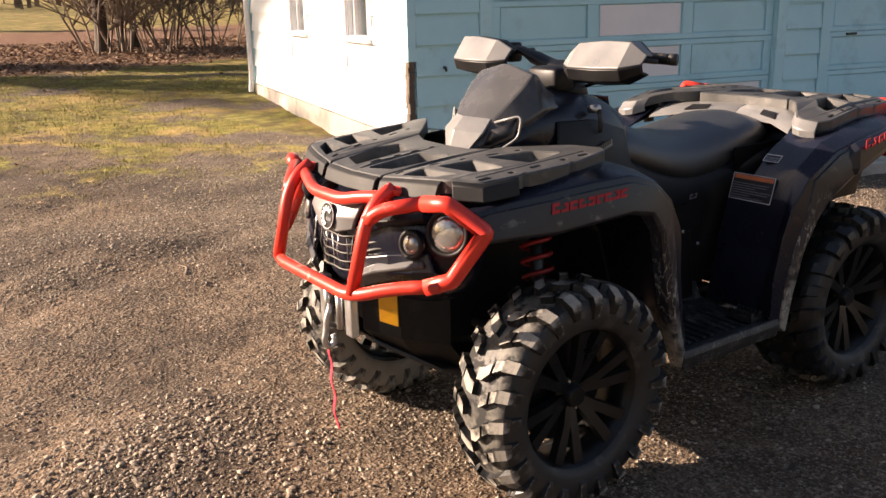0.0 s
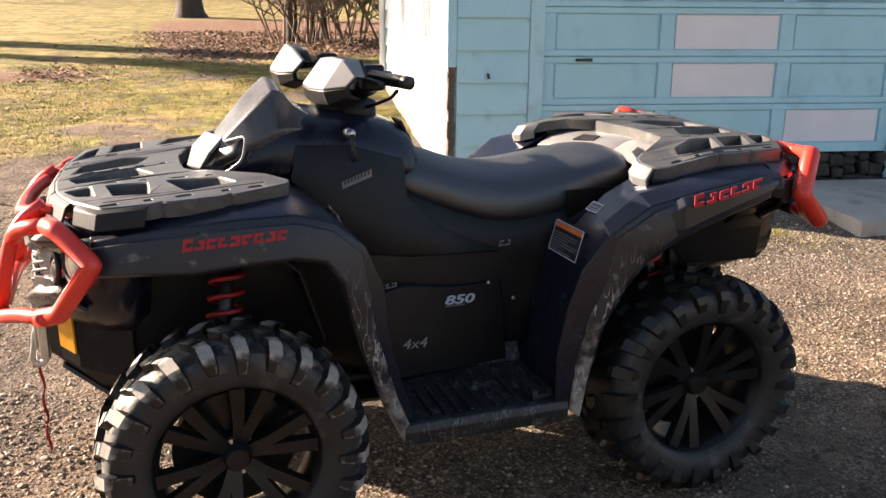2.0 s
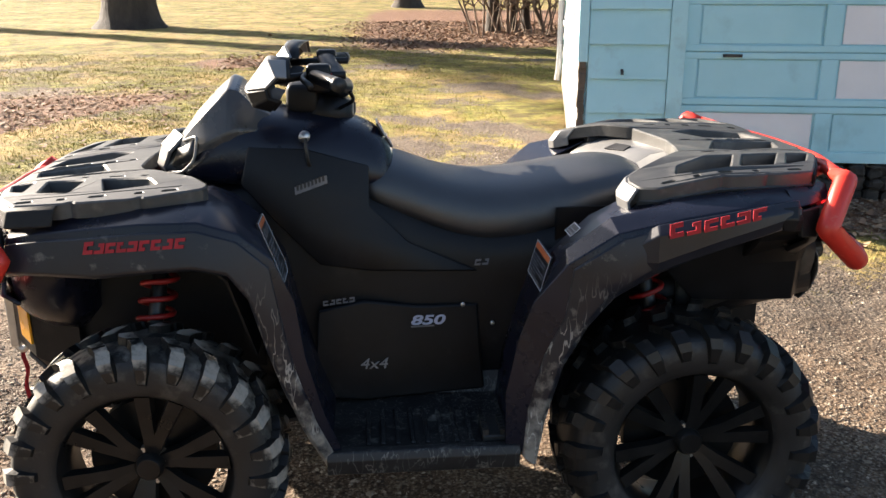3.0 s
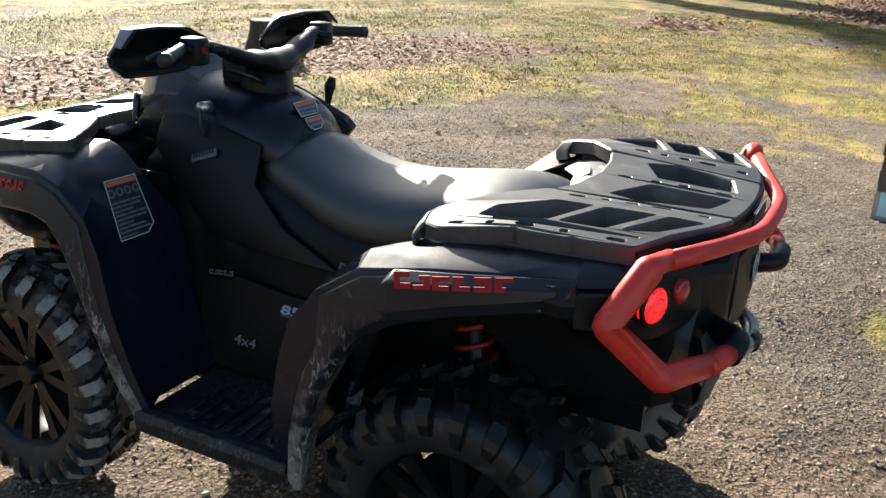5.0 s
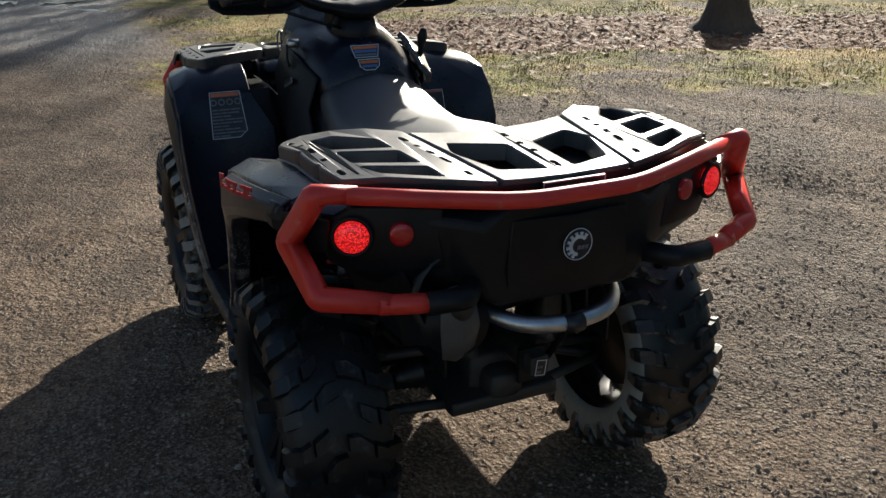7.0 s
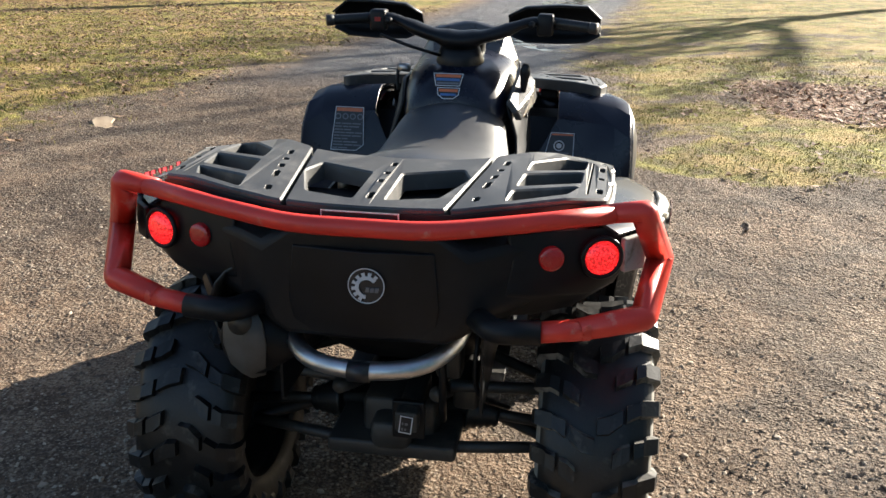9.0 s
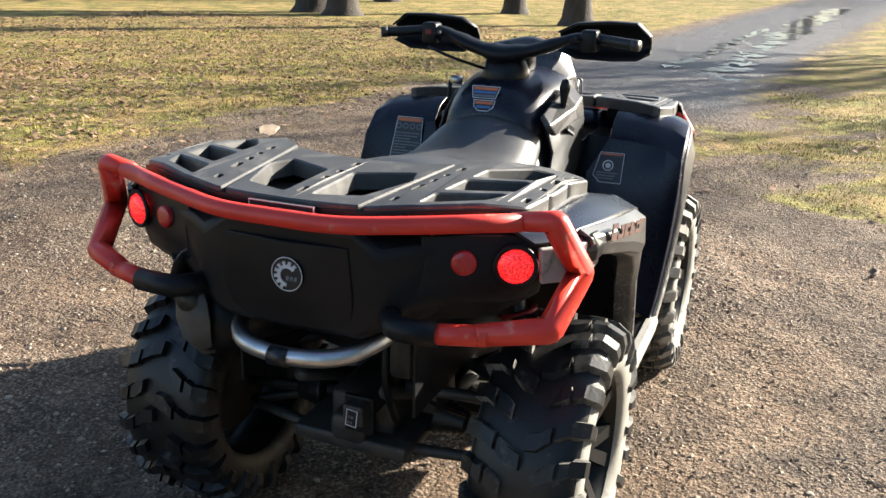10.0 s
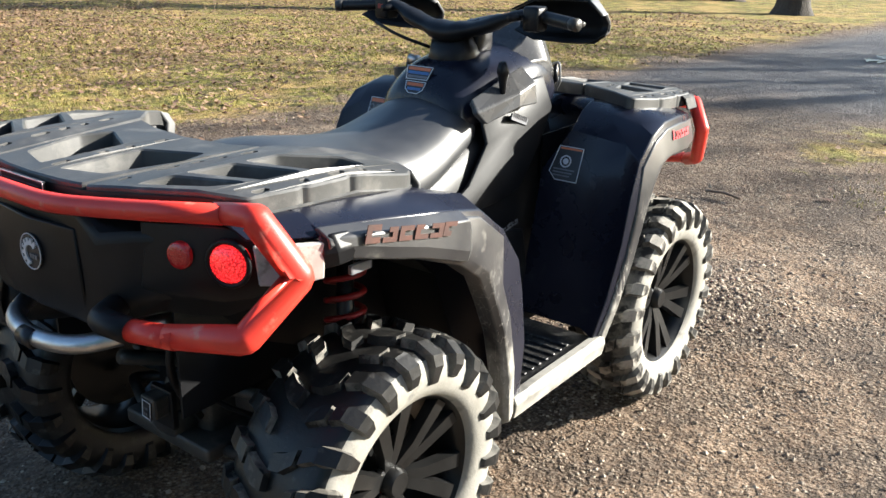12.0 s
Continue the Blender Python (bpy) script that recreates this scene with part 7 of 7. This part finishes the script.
def tree(x, y, r, h, seed, label, group="yard trees"):
    """A bare winter tree: flared trunk, limbs and twigs."""
    rnd = random.Random(seed)
    z = flat_rise(x, y) - 0.05
    root = thing("tree", label, "tree", pose(x, y, z), group)
    bm = bmesh.new()
    rings = []
    n = 16
    fl = [rnd.uniform(0.75, 1.3) for _ in range(n)]
    for hz, k in ((-0.1, 1.75), (0.08, 1.45), (0.25, 1.2), (0.6, 1.05), (1.3, 1.0), (2.6, 0.93), (h * 0.45, 0.8)):
        f = max(0, k - 1)
        rings.append([bm.verts.new((r * (1 + f * fl[i]) * (k if k < 1 else 1) * math.cos(t) + 0.03 * hz * math.sin(seed), r * (1 + f * fl[i]) * (k if k < 1 else 1) * math.sin(t), hz)) for i, t in enumerate(2 * math.pi * i / n for i in range(n))])
    for q, w in zip(rings, rings[1:]):
        for i in range(n):
            bm.faces.new((q[i], q[(i + 1) % n], w[(i + 1) % n], w[i]))
    part("trunk", bm, M_BARK, root, smooth=True)
    bm = bmesh.new()
    top = Vector((0.03 * h * 0.45 * math.sin(seed), 0, h * 0.45))
    for k in range(6):
        t = 2 * math.pi * k / 6 + rnd.uniform(-0.4, 0.4)
        limb(bm, top - Vector((0, 0, rnd.uniform(0, h * 0.16))), (math.cos(t), math.sin(t), rnd.uniform(0.5, 1.6)), h * rnd.uniform(0.28, 0.42), r * 0.42, 2, rnd)
    part("crown", bm, M_TWIG, root, "bare winter branches", smooth=True)
    return root


tree(6.2, -20.3, 0.62, 15, 3, "large bare tree with flared roots on the lawn")
tree(-0.9, -31.0, 0.42, 14, 4, "bare tree standing far back on the lawn")
tree(20.6, 5.5, 0.34, 13, 6, "bare tree beside the drive")
tree(25.0, 8.8, 0.32, 13, 7, "bare tree back from the drive")
tree(20.0, 12.2, 0.40, 14, 8, "one of two close bare trunks on the lawn")
tree(20.9, 13.7, 0.48, 14, 9, "one of two close bare trunks on the lawn")
# next two trees stand out of view, added for their shadows on the lawn
tree(27.0, -13.0, 0.36, 14, 10, "bare tree across the drive, added out of view for its shadow")
tree(22.3, -30.6, 0.55, 24, 19, "tall bare tree added out of view to shade the lawn")
tree(30.0, 16.0, 0.40, 14, 13, "bare tree far across the lawn")


def stump(x, y):
    rnd = random.Random(6)
    root = thing("tree_stump", "dark sawn tree stump among fallen leaves", "tree stump", pose(x, y, flat_rise(x, y) - 0.04))
    bm = bmesh.new()
    rings = []
    fl = [rnd.uniform(0.35, 1.3) for _ in range(18)]
    for z, k in ((-0.05, 2.3), (0.04, 1.8), (0.09, 1.45), (0.2, 1.18), (0.30, 1.02), (0.40, 0.97)):
        rings.append([bm.verts.new((0.20 * (1 + (k - 1) * fl[i]) * math.cos(t), 0.20 * (1 + (k - 1) * fl[i]) * math.sin(t), z + 0.02 * fl[i])) for i, t in enumerate(2 * math.pi * i / 18 for i in range(18))])
    for q, w in zip(rings, rings[1:]):
        for i in range(18):
            bm.faces.new((q[i], q[(i + 1) % 18], w[(i + 1) % 18], w[i]))
    part("trunk", bm, M_BARK, root, smooth=True)
    bm = bmesh.new()
    bm.faces.new([bm.verts.new((0.193 * math.cos(t), 0.193 * math.sin(t), 0.418 + 0.008 * math.sin(3 * t))) for t in (2 * math.pi * i / 18 for i in range(18))])
    bmesh.ops.solidify(bm, geom=bm.faces[:], thickness=0.02)
    part("cut_face", bm, M_WOODRAW, root, "weathered sawn top")


stump(4.75, -5.40)


def thicket():
    rnd = random.Random(21)
    for k, (x, y) in enumerate(((-3.3, -17.0), (-2.7, -17.6), (-2.2, -17.2), (-3.9, -18.1), (-4.6, -17.5), (-5.4, -18.4), (-3.0, -18.9), (-6.3, -17.8), (-7.2, -18.6))):
        z = flat_rise(x, y) - 0.05
        root = thing("shrub", "leafless tangled shrub over brown leaf litter", "shrub", pose(x, y, z), "thicket shrubs")
        for q in range(rnd.randint(6, 9)):
            bm = bmesh.new()
            a = rnd.uniform(0, 6.28)
            limb(bm, (0.25 * math.cos(a), 0.25 * math.sin(a), 0), (0.35 * math.cos(a), 0.35 * math.sin(a), 1), rnd.uniform(2.0, 3.6), rnd.uniform(0.012, 0.032), 2, rnd, 5)
            part("stem", bm, M_TWIG, root)
    tree(-2.45, -18.0, 0.13, 9, 31, "slim dark trunk inside the thicket", "thicket trunks")
    tree(-2.95, -18.3, 0.09, 8, 32, "slim dark trunk inside the thicket", "thicket trunks")
    tree(-3.35, -18.8, 0.08, 8, 33, "slim dark trunk inside the thicket", "thicket trunks")


thicket()


def far_woods():
    """A band of bare woods closing the view all round."""
    rnd = random.Random(77)
    verts, faces = [], []
    for k in range(620):
        a = rnd.uniform(0, 2 * math.pi)
        d = rnd.uniform(62, 88)
        x, y = d * math.cos(a), d * math.sin(a)
        z, h, r = flat_rise(x, y) - 0.3, rnd.uniform(7, 14), rnd.uniform(0.08, 0.28)
        for (bx, by, bz, br), (tx, ty, tz) in [((x, y, z, r), (x + rnd.uniform(-1, 1), y + rnd.uniform(-1, 1), z + h))] + [((x, y, z + h * rnd.uniform(0.2, 0.7), r * 0.45), (x + rnd.uniform(-3, 3), y + rnd.uniform(-3, 3), z + h * rnd.uniform(0.7, 1.1))) for _ in range(7)]:
            i = len(verts)
            for t in (0, 2.1, 4.2):
                verts.append((bx + br * math.cos(t), by + br * math.sin(t), bz))
            verts.append((tx, ty, tz))
            faces += [(i, i + 1, i + 3), (i + 1, i + 2, i + 3), (i + 2, i, i + 3)]
    raw("far_woods", verts, faces, M_TWIG, "bare grey-brown winter woods far off", "woods")


far_woods()


def scatter_stones():
    rng = np.random.default_rng(5)
    oct_v = np.array([(1, 0, 0), (-1, 0, 0), (0, 1, 0), (0, -1, 0), (0, 0, 1), (0, 0, -0.6)], float)
    oct_f = np.array([(0, 2, 4), (2, 1, 4), (1, 3, 4), (3, 0, 4), (2, 0, 5), (1, 2, 5), (3, 1, 5), (0, 3, 5)])
    t = (1 + 5 ** 0.5) / 2
    ico = np.array([(-1, t, 0), (1, t, 0), (-1, -t, 0), (1, -t, 0), (0, -1, t), (0, 1, t), (0, -1, -t), (0, 1, -t), (t, 0, -1), (t, 0, 1), (-t, 0, -1), (-t, 0, 1)], float)
    ico /= np.linalg.norm(ico[0])
    tri = np.array([(0, 11, 5), (0, 5, 1), (0, 1, 7), (0, 7, 10), (0, 10, 11), (1, 5, 9), (5, 11, 4), (11, 10, 2), (10, 7, 6), (7, 1, 8), (3, 9, 4), (3, 4, 2), (3, 2, 6), (3, 6, 8), (3, 8, 9), (4, 9, 5), (2, 4, 11), (6, 2, 10), (8, 6, 7), (9, 8, 1)])
    spots = [(rng.normal((1.12, -2.72), (0.40, 0.36), (1000, 2)), 0.004, 0.012, ico, tri), (rng.normal((1.55, -0.32), (0.25, 0.21), (1500, 2)), 0.004, 0.012, ico, tri)]
    xy = np.stack([rng.uniform(-4.5, 6, 210000), rng.uniform(-4.5, 4.3, 210000)], 1)
    x, y = xy[:, 0], xy[:, 1]
    clump = np.sin(x * 2.3 + np.sin(y * 1.7)) * np.cos(y * 2.1) + 0.7 * np.sin(5.3 * x + 2 * np.sin(3.1 * y)) * np.sin(4.7 * y + 1.3)
    d_side = 0.5 * (x < 2) * (y < 0.3)
    keep = (lawn(x, y) < 0.45) & (clump + d_side > rng.uniform(-0.9, 1.7, len(xy)))
    spots.append((xy[keep], 0.0026, 0.0090, oct_v, oct_f))
    # larger clods and stones, thinly strewn
    xy = np.stack([rng.uniform(-3.5, 6, 26000), rng.uniform(-5.5, 4.0, 26000)], 1)
    keep = (lawn(xy[:, 0], xy[:, 1]) < 0.5) & (blotch(xy[:, 0], xy[:, 1], 2.2, 0.4) > rng.uniform(-0.45, 1.3, len(xy)))
    spots.append((xy[keep], 0.004, 0.0125, ico, tri))
    vs, fs, base = [], [], 0
    for p, lo, hi, body, faces in spots:
        n, k = len(p), len(body)
        size = lo + (hi - lo) * rng.random(n) ** 2.6
        sc = size[:, None] * rng.uniform(0.65, 1.3, (n, 3)) * np.array([1, 1, 0.75])
        jit = 1 + rng.uniform(-0.25, 0.25, (n, k, 1))
        z = relief(p[:, 0], p[:, 1])
        ang = rng.uniform(0, 6.28, n)
        c, s = np.cos(ang)[:, None], np.sin(ang)[:, None]
        q = body[None] * jit * sc[:, None, :]
        q = np.stack([q[:, :, 0] * c - q[:, :, 1] * s, q[:, :, 0] * s + q[:, :, 1] * c, q[:, :, 2]], -1)
        q += np.stack([p[:, 0], p[:, 1], z + size * 0.05], -1)[:, None]
        vs.append(q.reshape(-1, 3))
        fs.append((faces[None] + (base + k * np.arange(n))[:, None, None]).reshape(-1, 3))
        base += k * n
    raw("gravel", np.concatenate(vs).tolist(), np.concatenate(fs).tolist(), M_STONE, "loose tan gravel strewn over the yard", "gravel")


scatter_stones()


def scatter_flat(name, material, n, area, chance, size, tall, label, category, seed):
    """Bent blades or leaves, each a small folded strip."""
    rng = np.random.default_rng(seed)
    x, y = rng.uniform(area[0], area[1], n), rng.uniform(area[2], area[3], n)
    keep = chance(x, y) > rng.random(n)
    x, y = x[keep], y[keep]
    inside = (x < GX + 0.1) & (y < GY + 0.1) & (y > GY - GDEEP)
    x, y = x[~inside], y[~inside]
    n = len(x)
    z = relief(x, y)
    a = rng.uniform(0, 6.28, n)
    L = size * rng.uniform(0.6, 1.4, n)
    if tall:
        wdt, lean = L * 0.05 + 0.0012, rng.uniform(0.2, 0.9, n) * L
        dx, dy, nx, ny = np.cos(a), np.sin(a), -np.sin(a), np.cos(a)
        rows = []
        for f, wf in ((0, 1), (0.55, 0.8), (1, 0.15)):
            cx, cy, cz = x + dx * lean * f * f, y + dy * lean * f * f, z - 0.004 + L * (f - 0.25 * f * f)
            rows += [np.stack([cx - nx * wdt * wf, cy - ny * wdt * wf, cz], -1), np.stack([cx + nx * wdt * wf, cy + ny * wdt * wf, cz], -1)]
    else:
        dx, dy, nx, ny = np.cos(a), np.sin(a), -np.sin(a), np.cos(a)
        tilt = rng.uniform(-0.5, 0.5, n)
        curl = rng.uniform(0.0, 0.5, n)
        rows = []
        for f, wf in ((-1, 0.25), (0, 1.0), (1, 0.2)):
            for s in (-1, 1):
                rows.append(np.stack([x + dx * L * f + nx * L * 0.55 * wf * s, y + dy * L * f + ny * L * 0.55 * wf * s, z + 0.006 + L * (curl * f * f + 0.3 * abs(s) * 0.5 + np.abs(tilt) * (1 + f * np.sign(tilt)) * 0.4)], -1))
    v = np.stack(rows, 1).reshape(-1, 3)
    b = 6 * np.arange(n)[:, None, None]
    f = (np.array([(0, 1, 3, 2), (2, 3, 5, 4)])[None] + b).reshape(-1, 4)
    return raw(name, v.tolist(), f.tolist(), material, label, category)


def patchy(x, y):
    return 0.35 + 0.65 * (np.sin(1.9 * x + 1.3 * np.sin(1.1 * y)) * np.cos(1.7 * y + np.sin(1.3 * x)) > -0.35)


scatter_flat("grass", M_BLADE, 200000, (-3.5, 9.5, -13, -0.2), lambda x, y: lawn(x, y) ** 1.3 * patchy(x, y) * (1 - 0.85 * litter(x, y)), 0.028, True, "short patchy yellow-green winter grass", "grass", 8)
scatter_flat("grass", M_BLADE, 90000, (0.5, 13, 3.4, 12), lambda x, y: lawn(x, y) ** 1.3 * patchy(x, y), 0.028, True, "short patchy yellow-green winter grass", "grass", 9)
def tufts(x, y):
    return (np.sin(6.1 * x + 2.2 * np.sin(4.3 * y)) * np.cos(5.3 * y + 1.7 * np.sin(5.1 * x)) > 0.55) * 0.9


scatter_flat("grass", M_BLADE, 80000, (-3.5, 7.5, -13, -2.5), lambda x, y: lawn(x, y) * tufts(x, y) * (1 - 0.85 * litter(x, y)), 0.040, True, "longer tufts of yellow-green winter grass", "grass", 18)
scatter_flat("grass", M_BLADE, 60000, (-1, 11, 3.2, 11), lambda x, y: lawn(x, y) * tufts(x, y), 0.05, True, "longer tufts of yellow-green winter grass", "grass", 19)
scatter_flat("leaf_litter", M_LEAF, 22000, (0.8, 10, -9, 0.2), lambda x, y: litter(x, y) ** 1.2 + 0.12 * lawn(x, y) * patchy(x, y), 0.033, False, "curled brown fallen leaves", "leaves", 10)
scatter_flat("leaf_litter", M_LEAF, 26000, (-8, 2.5, -22, -10), lambda x, y: litter(x, y) * 0.9 + 0.015, 0.05, False, "curled brown fallen leaves", "leaves", 11)
scatter_flat("leaf_litter", M_LEAF, 90000, (-1, 18, 3.2, 17), lambda x, y: 0.42 * lawn(x, y) * patchy(x * 0.7, y * 0.9) + 0.35 * litter(x, y), 0.035, False, "curled brown fallen leaves", "leaves", 12)
scatter_flat("leaf_litter", M_LEAF, 3000, (-6, -1.3, -3.0, -1.6), lambda x, y: litter(x, y) * 0.8, 0.035, False, "curled brown fallen leaves", "leaves", 13)

scatter_flat("leaf_litter", M_CRUMB, 9000, (-3.5, 6, -5.5, 4.0), lambda x, y: 0.55 * (1 - lawn(x, y)) * (blotch(x, y, 1.4, 2.2) > -0.2), 0.011, False, "dark crumbs of leaf and bark on the gravel", "leaves", 14)

# a flat tan slab of bark by the grass edge, and fallen sticks
bm = bmesh.new()
rim = [(-0.20, -0.03), (-0.12, -0.085), (0.02, -0.075), (0.13, -0.10), (0.21, -0.04), (0.17, 0.05), (0.06, 0.075), (-0.08, 0.06), (-0.16, 0.05)]
low, top = ([bm.verts.new((x * k, y * k, z + 0.012 * math.sin(9 * x + 5 * y))) for x, y in rim] for k, z in ((1.0, 0.006), (0.94, 0.020)))
bm.faces.new(top)
for k in range(len(rim)):
    bm.faces.new((low[k], low[(k + 1) % 9], top[(k + 1) % 9], top[k]))
ob = tagged(link("bark_slab", bm, M_TAN), "flat tan slab of bark lying at the gravel's edge", "bark")
ob.matrix_basis = pose(3.75, 3.45, flat_rise(3.75, 3.45) - 0.002, 0, 0, 30)
for (x, y), a, n in zip(((3.1, 0.15), (2.0, -1.2), (0.9, 0.35 - 2.4)), (20, 75, 130), (0.14, 0.09, 0.12)):
    z = flat_rise(x, y)
    tagged(link("stick", bar([(x, y, z + 0.012), (x + n * math.cos(a), y + n * math.sin(a), z + 0.014), (x + 1.6 * n * math.cos(a + 0.3), y + 1.6 * n * math.sin(a + 0.3), z + 0.012)], 0.008, 7, 0.03), M_TWIG, smooth=True), "short brown stick on the gravel", "stick")
